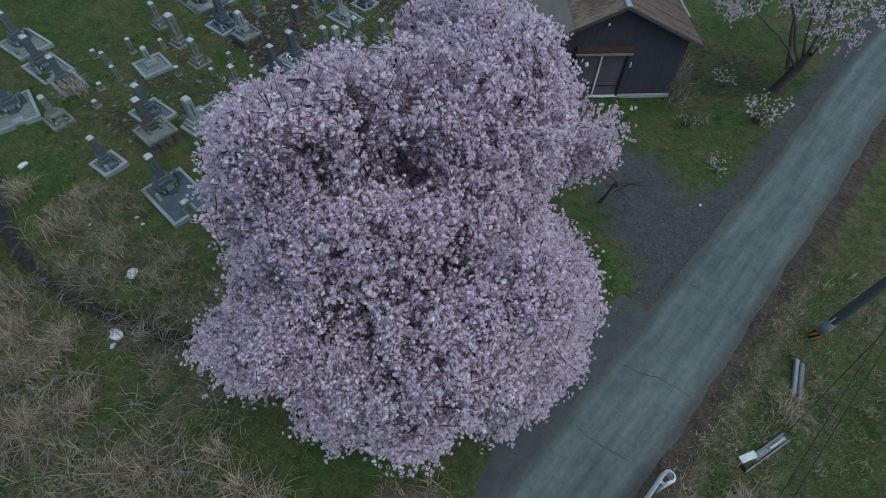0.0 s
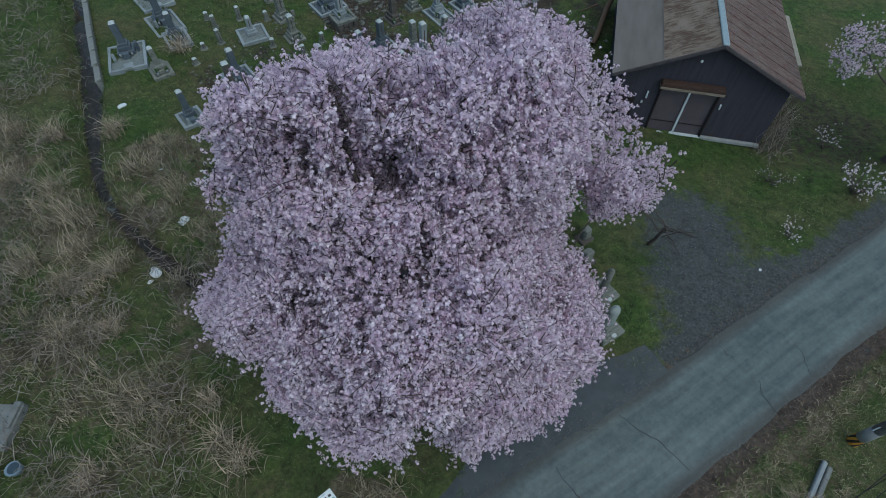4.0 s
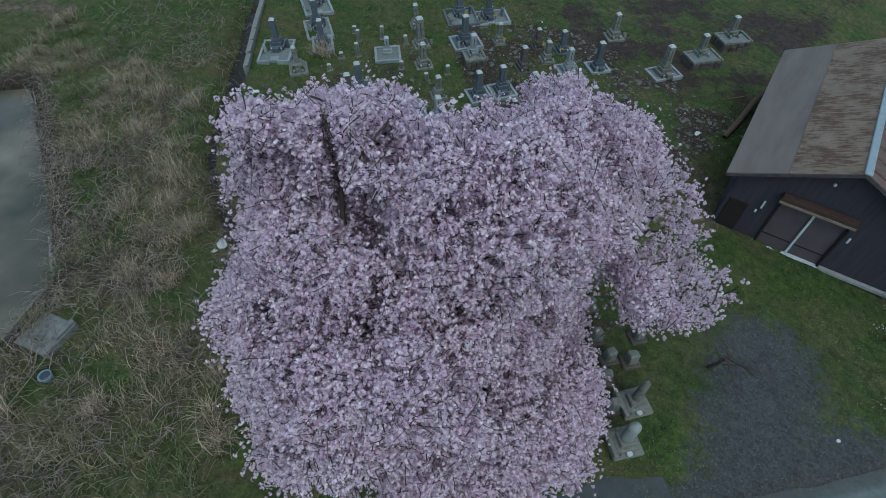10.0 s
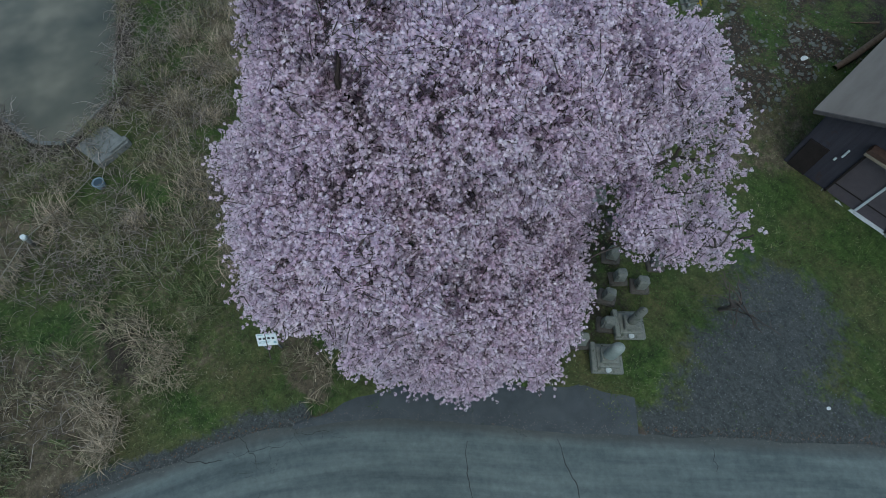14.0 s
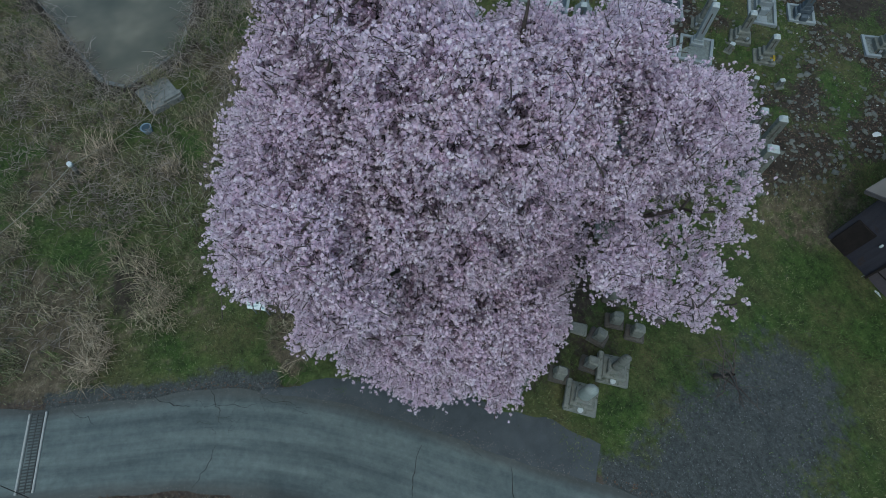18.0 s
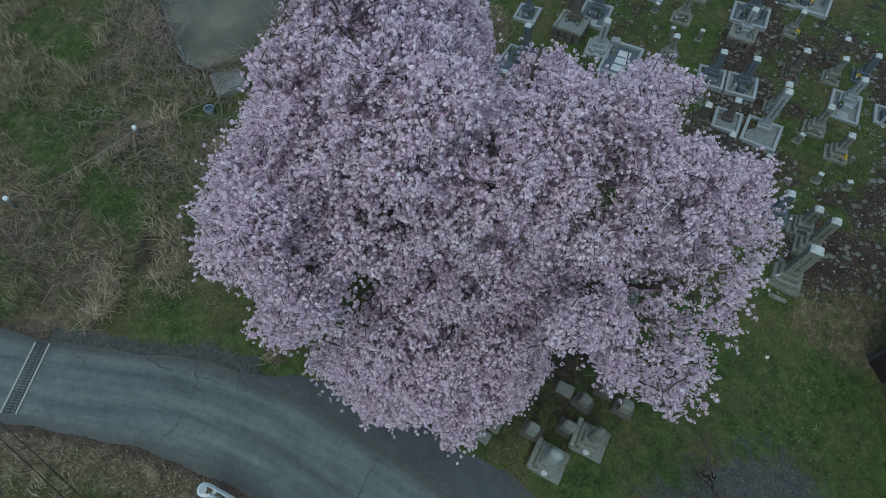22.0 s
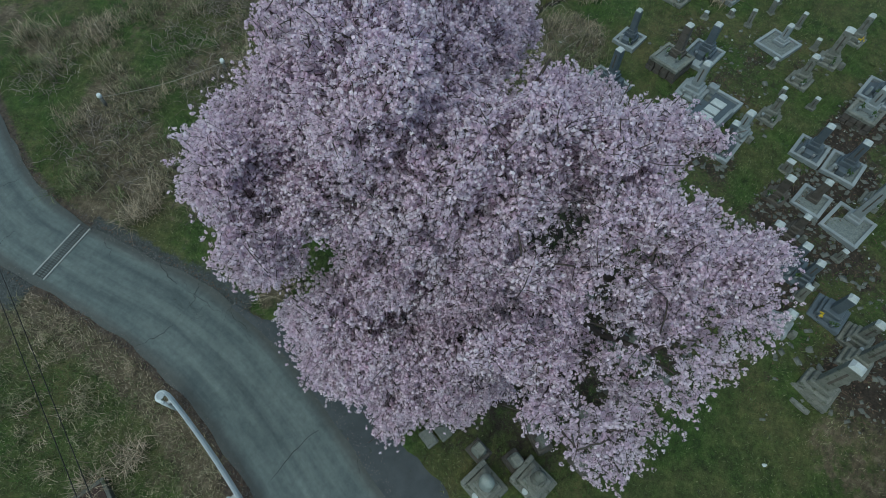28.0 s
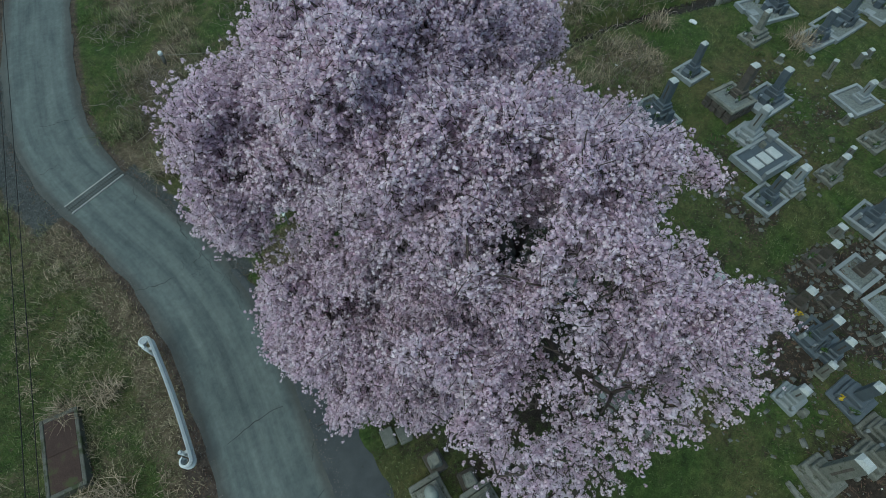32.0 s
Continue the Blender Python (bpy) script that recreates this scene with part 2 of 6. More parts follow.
def zones(x, y):
    near, idx = from_line(x, y, LANE_LINE)
    off = np.abs(near) - LANE_LINE[idx, 2]
    left = near > 0
    w1, w2 = wave(x, y, 1.3, 3.0), wave(x, y, 0.45, 5.0)
    gravel = near_line(x, y, [(9.6, 12.6), (7.6, 11.2), (7.0, 12.8), (6.6, 14.2)], 0.45, 2.1)
    gravel = np.maximum(gravel, np.where(left & (y > -2.5) & (y < 2.6), 1 - smooth((off + 0.15 * w2 - 0.15) / 0.45), 0))
    gravel = np.maximum(gravel, np.where(left & (y > 9), 1 - smooth((off + 0.2 * w2 - 0.35) / 0.6), 0))
    gravel = np.maximum(gravel, np.where(~left & (y < -3) & (y > -9), 1 - smooth((off - 0.6) / 0.4), 0) * smooth((x + 2) / 1))
    litter = np.where(~left & (y > 3.5), 1 - smooth((off + 0.15 * w1 - 0.25) / 0.45), 0.7 * (1 - smooth((off - 0.12) / 0.2)))
    soil_shade = np.maximum(blob(x, y, 0.7, 21.2, 0.8, 0.6), 0.75 * blob(x, y, 0.0, 9.0, 4.6, 4.2, 0.8))
    soil_shade = np.maximum(soil_shade, np.clip((0.35 + 0.65 * smooth((w1 + 0.35 + 0.6 * w2) / 0.9)) * smooth((y - 11.5) / 2) * smooth((2.5 - x) / 2) * smooth((x + 13) / 3), 0, 1))
    # shade on the lawn by the smaller cherry, painted as dark soil colour
    soil_shade = np.maximum(soil_shade, 0.6 * blob(x, y, 10.3, 21.3, 3.0, 2.8, 0.9))
    walk_way = 1 - smooth((np.abs((x + 7.36) * 0.54 + (y - 16.56) * 0.84) - 0.3) / 0.5)
    soil_shade = soil_shade * (1 - 0.9 * walk_way * smooth((y - 13.5) / 1.5))
    soil_shade = np.maximum(soil_shade, 0.8 * blob(x, y, -1.2, -0.4, 1.1, 0.55, 0.9))
    d, _ = from_line(x, y, DITCH_LINE)
    soil_shade = np.maximum(soil_shade, 1 - smooth((np.abs(d) - 0.10) / 0.14))
    p = in_pond(x, y)
    soil_shade = np.maximum(soil_shade, 0.9 * (1 - smooth((-p - 0.2) / 1.2)))
    dry = smooth((-x - 2.2 + 0.8 * w1) / 2.5) * smooth((9.5 - y + 0.6 * x * 0 + 0.6 * w1) / 2.0) * (0.45 + 0.3 * w2 + 0.45 * wave(x, y, 0.8, 9.0))
    dry = np.maximum(dry, blob(x, y, -0.6, -2.6, 1.9, 1.5) * 0.9)
    dry = np.maximum(dry, blob(x, y, -2.6, -4.2, 1.7, 1.2) * 0.8)
    dry = np.maximum(dry, blob(x, y, 1.3, 3.0, 1.0, 0.5) * 0.8)
    dry = np.maximum(dry, np.where(~left, smooth((off - 0.3) / 0.4) * (0.32 + 0.5 * w1 + 0.35 * (1 - smooth((off - 0.8) / 0.4))), 0))
    dry = np.maximum(dry, np.where(~left & (y < 5), 0.85 * (1 - smooth((off - 0.7) / 0.5)), 0))
    dry = np.maximum(dry, 0.38 * blob(x, y, -1.6, 0.3, 2.6, 2.4, 0.8))
    dry = np.maximum(dry, 0.75 * blob(x, y, -9.4, 9.3, 1.6, 1.2))
    dry = np.maximum(dry, 0.6 * blob(x, y, 2.0, 18.5, 1.6, 1.8))
    return np.clip(dry, 0, 1), np.clip(gravel, 0, 1), np.clip(litter, 0, 1), np.clip(soil_shade, 0, 1), off, left, p, d


# ---- ground ----
mat_ground, nt, b = material("meadow_ground", 1.0)
v = place(nt)
big, mid, fine = noise_of(nt, v, 0.55, 5, 0.6), noise_of(nt, v, 3.5, 6, 0.65), noise_of(nt, v, 38, 4, 0.7)
grass_c = ramp(nt, mid, [(0.3, (0.026, 0.044, 0.014)), (0.5, (0.056, 0.100, 0.024)), (0.72, (0.105, 0.155, 0.042))])
grass_c = mix(nt, ramp(nt, big, [(0.4, (0, 0, 0)), (0.65, (1, 1, 1))]), grass_c, ramp(nt, mid, [(0.3, (0.070, 0.075, 0.032)), (0.7, (0.150, 0.143, 0.064))]))
dry_c = ramp(nt, mid, [(0.3, (0.068, 0.056, 0.038)), (0.5, (0.140, 0.115, 0.078)), (0.72, (0.25, 0.205, 0.145))])
soil_c = ramp(nt, mid, [(0.3, (0.028, 0.022, 0.018)), (0.7, (0.082, 0.066, 0.052))])
lit_c = ramp(nt, mid, [(0.3, (0.045, 0.034, 0.028)), (0.7, (0.135, 0.108, 0.090))])
vor = nt.nodes.new("ShaderNodeTexVoronoi")
vor.inputs["Scale"].default_value = 42
nt.links.new(v, vor.inputs["Vector"])
grav_c = mix(nt, 0.7, ramp(nt, vor.outputs["Color"], [(0.2, (0.058, 0.064, 0.065)), (0.8, (0.125, 0.136, 0.136))]), ramp(nt, mid, [(0.3, (0.048, 0.056, 0.058)), (0.7, (0.105, 0.114, 0.112))]))


def zone_edge(name, lo=0.3, hi=0.7, grain=9, spread=0.8):
    a = nt.nodes.new("ShaderNodeMath")
    a.operation = "MULTIPLY_ADD"
    nt.links.new(noise_of(nt, v, grain, 6, 0.75), a.inputs[0])
    a.inputs[1].default_value = spread
    s = nt.nodes.new("ShaderNodeMath")
    s.operation = "SUBTRACT"
    nt.links.new(attr(nt, name).outputs["Fac"], s.inputs[0])
    s.inputs[1].default_value = spread / 2
    nt.links.new(s.outputs[0], a.inputs[2])
    return ramp(nt, a.outputs[0], [(lo, (0, 0, 0)), (hi, (1, 1, 1))])


col = mix(nt, zone_edge("dry", 0.3, 0.75, 3.2, 2.6), grass_c, dry_c)
col = mix(nt, zone_edge("soil_shade", 0.35, 0.8, 4.0, 2.2), col, soil_c)
col = mix(nt, zone_edge("litter"), col, lit_c)
col = mix(nt, zone_edge("gravel", 0.3, 0.75, 2.6, 2.6), col, grav_c)
tuft = noise_of(nt, v, 12, 5, 0.75)
col = mix(nt, 1.0, col, ramp(nt, tuft, [(0.32, (0.55, 0.55, 0.55)), (0.68, (1.25, 1.25, 1.22))]), "MULTIPLY")
col = mix(nt, 0.4, col, mix(nt, 1.0, col, ramp(nt, fine, [(0.3, (0.45, 0.45, 0.45)), (0.7, (1.0, 1.0, 1.0))]), "MULTIPLY"))
nt.links.new(col, b.inputs["Base Color"])
bump(nt, b, fine, 0.9, 0.04)


def lines(inner_a, inner_b, step, outer):
    a = np.arange(inner_a, inner_b + 1e-6, step)
    grow = np.cumsum(step * 1.35 ** np.arange(1, 40))
    grow = grow[grow < outer]
    return np.r_[a[0] - grow[::-1], a, a[-1] + grow]


gx, gy = lines(-26, 18, 0.17, 1500), lines(-12, 28, 0.16, 1500)
GX, GY = np.meshgrid(gx, gy, indexing="ij")
GZ = land(GX.ravel(), GY.ravel()).reshape(GX.shape)
far = np.maximum(np.hypot(GX - 2, GY - 8) - 60, 0)
GZ = GZ * np.exp(-far / 120)
nx, ny = GX.shape
vi = np.arange(nx * ny).reshape(nx, ny)
quads = np.stack([vi[:-1, :-1], vi[1:, :-1], vi[1:, 1:], vi[:-1, 1:]], -1).reshape(-1, 4)
me = fast_mesh("ground", np.stack([GX, GY, GZ], -1).reshape(-1, 3), quads, mat_ground, True)
z_dry, z_gravel, z_litter, z_soil_shade, _, _, _, _ = zones(GX.ravel(), GY.ravel())
for key, val in (("dry", z_dry), ("gravel", z_gravel), ("litter", z_litter), ("soil_shade", z_soil_shade)):
    point_values(me, key, val)
ground = tagged(new("ground", me), "sloping meadow ground of green grass, dry straw and bare soil", "ground", kind="structure")

# ---- lane ----
mat_road, nt, b = material("worn_asphalt", 0.88)
v = place(nt)
across = attr(nt, "across").outputs["Fac"]
along = attr(nt, "along").outputs["Fac"]
cv = nt.nodes.new("ShaderNodeCombineXYZ")
nt.links.new(across, cv.inputs[0])
nt.links.new(along, cv.inputs[1])
streak = noise_of(nt, cv.outputs[0], 1.6, 5, 0.6, (2.2, 0.16, 1))
mid, fine = noise_of(nt, v, 1.6, 6, 0.65), noise_of(nt, v, 110, 3, 0.7)
col = ramp(nt, streak, [(0.30, (0.064, 0.083, 0.086)), (0.5, (0.118, 0.150, 0.148)), (0.70, (0.185, 0.222, 0.212))])
col = mix(nt, 0.33, col, ramp(nt, mid, [(0.3, (0.070, 0.084, 0.086)), (0.7, (0.178, 0.204, 0.198))]))
blotch = noise_of(nt, v, 7.0, 5, 0.75)
col = mix(nt, 1.0, col, ramp(nt, blotch, [(0.3, (0.80, 0.80, 0.80)), (0.55, (1.0, 1.0, 1.0)), (0.72, (1.14, 1.14, 1.12))]), "MULTIPLY")
edge = nt.nodes.new("ShaderNodeMath")
edge.operation = "ABSOLUTE"
nt.links.new(across, edge.inputs[0])
dirt = nt.nodes.new("ShaderNodeMath")
dirt.operation = "MULTIPLY_ADD"
nt.links.new(noise_of(nt, v, 4, 5, 0.7), dirt.inputs[0])
dirt.inputs[1].default_value = 0.22
nt.links.new(edge.outputs[0], dirt.inputs[2])
col = mix(nt, ramp(nt, dirt.outputs[0], [(0.80, (0, 0, 0)), (1.0, (0.62, 0.62, 0.62))]), col, (0.068, 0.064, 0.058))
col = mix(nt, 0.35, col, mix(nt, 1.0, col, ramp(nt, fine, [(0.3, (0.5, 0.5, 0.5)), (0.72, (1, 1, 1))]), "MULTIPLY"))
nt.links.new(col, b.inputs["Base Color"])
bump(nt, b, fine, 0.5, 0.006)
mat_patch = simple("old_dark_asphalt", (0.045, 0.052, 0.058), (0.085, 0.096, 0.10), 2.2, 120, 0.9, relief=0.6, spots=((0.03, 0.04, 0.025), 5, 0.62))
mat_crack = simple("crack_tar", (0.026, 0.029, 0.029), (0.045, 0.048, 0.046), 5, 60, 0.95)


def lane_frame(i):
    a, c = LANE_LINE[max(i - 1, 0)], LANE_LINE[min(i + 1, len(LANE_LINE) - 1)]
    d = (c - a)[:2] / np.linalg.norm((c - a)[:2])
    return LANE_LINE[i][:2], d, LANE_LINE[i][2]


def lane_point(s_index, e):
    """A place on the lane: index along it and metres to the left of its middle."""
    (x, y), d, w = lane_frame(int(s_index))
    px, py = x - d[1] * e, y + d[0] * e
    return np.array([px, py, level(px, py) + 0.02 * (1 - min(1, (e / w) ** 2)) + 0.008])


NL = 13
rv, rf, ra, rl = [], [], [], []
run = 0.0
for i in range(len(LANE_LINE)):
    (x, y), d, w = lane_frame(i)
    if i:
        run += np.linalg.norm(LANE_LINE[i][:2] - LANE_LINE[i - 1][:2])
    for k in range(NL):
        s = k / (NL - 1) * 2 - 1
        e = w * s
        if abs(s) == 1:
            e += s * (0.03 * math.sin(run * 2.3 + s) + 0.02 * math.sin(run * 5.1 + 2 * s))
        px, py = x - d[1] * e, y + d[0] * e
        rv.append((px, py, level(px, py) + (0.02 * (1 - s * s) if abs(s) < 1 else -0.02) + 0.008))
        ra.append(s)
        rl.append(run)
    if i:
        rf += [((i - 1) * NL + k + 1, (i - 1) * NL + k, i * NL + k, i * NL + k + 1) for k in range(NL - 1)]
me = fast_mesh("road", rv, rf, mat_road, True)
point_values(me, "across", ra)
point_values(me, "along", rl)
road = tagged(new("road", me), "narrow worn blue-grey asphalt lane with thin cracks", "road", kind="structure")


def strip(name, path, widths, mat, parent, lift):
    """A thin flat band that follows places on the lane."""
    p = np.array(path, float)
    d = np.gradient(p[:, :2], axis=0)
    d /= np.linalg.norm(d, axis=1, keepdims=True)
    n = np.c_[-d[:, 1], d[:, 0]]
    w = np.array(widths)[:, None]
    a, c = p[:, :2] + n * w, p[:, :2] - n * w
    vs = np.r_[np.c_[a, p[:, 2] + lift], np.c_[c, p[:, 2] + lift]]
    k = len(p)
    return mesh_object(name, vs, [(i, i + 1, k + i + 1, k + i) for i in range(k - 1)], mat, parent)


def lane_index(x, y):
    return int(np.argmin(np.hypot(LANE_LINE[:, 0] - x, LANE_LINE[:, 1] - y)))


rng = np.random.default_rng(4)
for (x0, y0, x1, y1, wd) in [(5.85, 7.15, 7.6, 6.55, 0.014), (4.75, 5.35, 6.0, 4.75, 0.013), (8.9, 9.5, 9.5, 8.7, 0.008), (9.7, 11.0, 10.2, 10.2, 0.008), (3.3, 1.1, 4.05, 0.4, 0.009),
                             (1.75, -0.2, 2.3, 0.6, 0.012), (1.9, 1.0, 2.9, 1.2, 0.008), (0.4, -5.3, 1.2, -5.9, 0.009), (2.4, 0.9, 2.7, 2.0, 0.007), (2.6, 2.2, 3.1, 3.0, 0.007),
                             (1.55, -1.9, 2.05, -1.4, 0.008), (2.0, -4.3, 2.6, -4.6, 0.007), (7.9, 10.1, 8.3, 9.8, 0.008), (5.1, 6.3, 5.5, 6.6, 0.006)]:
    n = 14
    t = np.linspace(0, 1, n)
    wig = np.cumsum(rng.normal(0, 0.03, (n, 2)), 0)
    wig -= t[:, None] * wig[-1]
    xy = np.c_[x0 + (x1 - x0) * t, y0 + (y1 - y0) * t] + wig
    zz = [level(a, c) + 0.026 for a, c in xy]
    wide = 0.8 * wd * (0.35 + 0.65 * np.sin(np.pi * np.clip(t, 0.05, 0.95))) * rng.uniform(0.6, 1.2, n)
    strip("crack", np.c_[xy, zz], wide, mat_crack, road, 0.004)
# crazed patch by the bend
for k in range(18):
    x0, y0 = rng.uniform(2.2, 3.1), rng.uniform(0.6, 3.2)
    a = rng.uniform(0, 6.28)
    n = 6
    t = np.linspace(0, 1, n)
    L = rng.uniform(0.12, 0.4)
    xy = np.c_[x0 + L * t * math.cos(a), y0 + L * t * math.sin(a)] + rng.normal(0, 0.02, (n, 2))
    strip("crack", np.c_[xy, [level(p, q) + 0.026 for p, q in xy]], np.full(n, 0.0022), mat_crack, road, 0.004)

# the darker strip of old asphalt under the tree, and a torn patch of it in the lane's edge
av, af = [], []
i0, i1 = lane_index(3.4, 1.9), lane_index(7.7, 8.2)
for j, i in enumerate(range(i0, i1 + 1)):
    (x, y), d, w = lane_frame(i)
    u = (i - i0) / (i1 - i0)
    wide = 0.12 + 1.15 * float(smooth(np.array(u * 2.2))) * (1 if u < 0.93 else 0.93) + 0.08 * math.sin(i * 0.7) + 0.05 * math.sin(i * 1.9)
    for k in range(5):
        e = w - 0.10 + (wide + 0.1) * k / 4
        px, py = x - d[1] * e, y + d[0] * e
        av.append((px, py, level(px, py) + (0.0 if k < 4 else -0.03) - (0.012 if k == 0 else 0) + 0.004))
    if j:
        af += [((j - 1) * 5 + k + 1, (j - 1) * 5 + k, j * 5 + k, j * 5 + k + 1) for k in range(4)]
tagged(mesh_object("pavement", av, af, mat_patch, None, True), "strip of old dark asphalt beside the lane under the tree", "pavement", kind="structure")

# ---- drain across the lane ----
mat_concrete = simple("pale_concrete", (0.26, 0.27, 0.26), (0.42, 0.43, 0.41), 5, 60, 0.9, spots=((0.10, 0.10, 0.09), 7, 0.6))
mat_grey_concrete = simple("weathered_concrete", (0.12, 0.13, 0.125), (0.24, 0.25, 0.24), 4, 50, 0.92, relief=0.6, spots=((0.05, 0.055, 0.045), 6, 0.55))
mat_iron = simple("dull_iron", (0.06, 0.065, 0.066), (0.12, 0.125, 0.12), 8, 70, 0.6, 0.6, spots=((0.10, 0.05, 0.03), 9, 0.62))
a, c = Vector((1.37, -2.59)), Vector((3.02, -2.91))
ang = math.degrees(math.atan2(c.y - a.y, c.x - a.x))
L = (c - a).length
mid2 = (a + c) / 2
slope = math.degrees(math.atan2(level(c.x, c.y) - level(a.x, a.y), L))
mat_grate = simple("dark_grating", (0.045, 0.05, 0.05), (0.085, 0.09, 0.088), 6, 60, 0.8, 0.2, spots=((0.06, 0.05, 0.04), 7, 0.6))
drain = thing("drain", pose(mid2.x, mid2.y, level(mid2.x, mid2.y) + 0.03, 0, 0, ang) @ pose(0, 0, 0, 0, -slope, 0), "concrete-edged drain with a grey iron grating across the lane", "drain")
for sy in (-0.18, 0.18):
    part("edge", box(L, 0.045, 0.05, (0, sy, -0.036), 0.006), mat_concrete, drain)
part("channel", box(L, 0.33, 0.02, (0, 0, -0.055), 0.0), mat_grate, drain)
for k in range(26):
    part("bar", box(0.03, 0.29, 0.03, (-L / 2 + (k + 0.5) * L / 26, 0, -0.028), 0.0), mat_grate, drain)
for sy in (-0.13, 0.0, 0.13):
    part("rail", box(L, 0.02, 0.035, (0, sy, -0.03), 0.0), mat_grate, drain)

# ---- the cherry tree ----
mat_bark, nt, b = material("bark", 0.95)
v = coords(nt)
n1 = noise_of(nt, v, 5, 6, 0.7, (1, 1, 0.35))
n2 = noise_of(nt, v, 40, 4, 0.7, (1, 1, 0.3))
nt.links.new(mix(nt, n2, ramp(nt, n1, [(0.3, (0.045, 0.036, 0.034)), (0.7, (0.10, 0.082, 0.076))]), (0.10, 0.085, 0.075)), b.inputs["Base Color"])
bump(nt, b, n2, 0.8, 0.02)

mat_petal, nt, b = material("blossom_petal", 0.75)
isl = nt.nodes.new("ShaderNodeNewGeometry").outputs["Random Per Island"]
tone = attr(nt, "tone").outputs["Fac"]
pale = ramp(nt, isl, [(0.0, (0.62, 0.535, 0.62)), (0.45, (0.80, 0.725, 0.80)), (1.0, (0.93, 0.90, 0.94))])
nt.links.new(mix(nt, 1.0, pale, ramp(nt, tone, [(0.0, (0.90, 0.78, 0.87)), (1.0, (1.0, 0.99, 1.0))]), "MULTIPLY"), b.inputs["Base Color"])
tr = nt.nodes.new("ShaderNodeBsdfTranslucent")
tr.inputs[0].default_value = (0.88, 0.70, 0.82, 1)
ms = nt.nodes.new("ShaderNodeMixShader")
ms.inputs[0].default_value = 0.36
nt.links.new(b.outputs[0], ms.inputs[1])
nt.links.new(tr.outputs[0], ms.inputs[2])
nt.links.new(ms.outputs[0], nt.nodes["Material Output"].inputs["Surface"])


def limb_path(a, c, r0, r1, rng, n=9, sag=0.0, wobble=0.12):
    """A crooked branch from a to c."""
    a, c = np.array(a, float), np.array(c, float)
    t = np.linspace(0, 1, n)[:, None]
    L = np.linalg.norm(c - a)
    bend = np.cumsum(rng.normal(0, wobble * L / n, (n, 3)), axis=0)
    bend -= t * bend[-1]
    p = a + (c - a) * t + bend
    p[:, 2] += sag * L * np.sin(np.pi * t[:, 0])
    return np.c_[p, r0 + (r1 - r0) * t[:, 0] ** 0.7]


def flower_heads(at, size, rng, petals=5):
    """Quads of small flowers turned outwards round each place; returns verts and quads."""
    n = len(at)
    d = rng.normal(size=(n, petals, 3))
    d[..., 2] += 0.35
    d /= np.linalg.norm(d, axis=-1, keepdims=True)
    ref = rng.normal(size=(n, petals, 3))
    u = np.cross(d, ref)
    u /= np.linalg.norm(u, axis=-1, keepdims=True)
    w = np.cross(d, u)
    s = size[:, None, None]
    ctr = at[:, None] + d * s * rng.uniform(0.55, 1.05, (n, petals, 1))
    h = s * rng.uniform(0.42, 0.66, (n, petals, 1))
    lift = d * h * 0.35
    q = np.stack([ctr - u * h + lift, ctr - w * h - lift * 0.2, ctr + u * h + lift, ctr + w * h - lift * 0.2], 2)
    return q.reshape(-1, 3), np.arange(n * petals * 4).reshape(-1, 4)


# the crown: its great lobes, then boughs of falling size, as middle and radius
LOBES = [(1.96, 7.74, 6.76, 1.25), (3.36, 7.60, 2.56, 1.25), (0.56, 6.90, 6.90, 1.25), (2.24, 8.30, 3.40, 1.24), (0.70, 5.36, 6.34, 1.24), (2.10, 7.32, 4.52, 1.24), (-0.56, 5.92, 6.20, 1.23), (-0.98, 6.34, 6.48, 1.23),
    (-0.98, 5.64, 4.94, 1.23), (0.14, 9.14, 5.64, 1.18), (2.24, 7.74, 6.62, 1.18), (1.26, 4.52, 5.36, 1.18), (-1.26, 7.04, 6.48, 1.16), (1.12, 6.90, 7.32, 1.14), (3.22, 8.02, 2.42, 1.14), (3.08, 6.34, 3.26, 1.14),
    (2.10, 9.00, 2.70, 1.13), (2.80, 11.38, 4.10, 1.12), (1.82, 12.22, 4.38, 1.12), (3.36, 6.06, 2.00, 1.06), (-1.96, 4.94, 3.26, 1.05), (3.22, 8.16, 1.86, 1.04), (3.64, 7.32, 2.84, 1.04), (0.14, 4.52, 3.96, 1.04)]
BOUGHS_A = [(2.10, 6.90, 6.76, 1.04), (2.24, 6.76, 5.22, 1.04), (0.42, 4.80, 5.92, 1.03), (2.52, 11.80, 4.52, 1.02), (0.56, 4.38, 4.80, 1.00), (2.94, 11.24, 4.80, 0.96), (3.22, 6.34, 3.68, 0.96), (-1.54, 4.80, 3.96, 0.94),
    (3.64, 7.60, 3.12, 0.93), (-1.68, 6.48, 5.92, 0.93), (2.10, 6.34, 6.20, 0.92), (-0.28, 5.50, 6.76, 0.90), (-0.42, 4.38, 2.70, 0.90), (0.56, 4.24, 2.98, 0.90), (-0.14, 4.66, 5.50, 0.90), (-1.68, 7.46, 6.20, 0.88),
    (0.98, 10.12, 6.20, 0.88), (2.38, 8.16, 5.22, 0.88), (-0.70, 4.52, 4.94, 0.84), (2.66, 5.08, 5.92, 0.82), (1.82, 6.48, 7.88, 0.82), (0.28, 9.00, 6.34, 0.79), (0.28, 6.34, 7.74, 0.79), (-0.00, 6.90, 7.60, 0.79)]
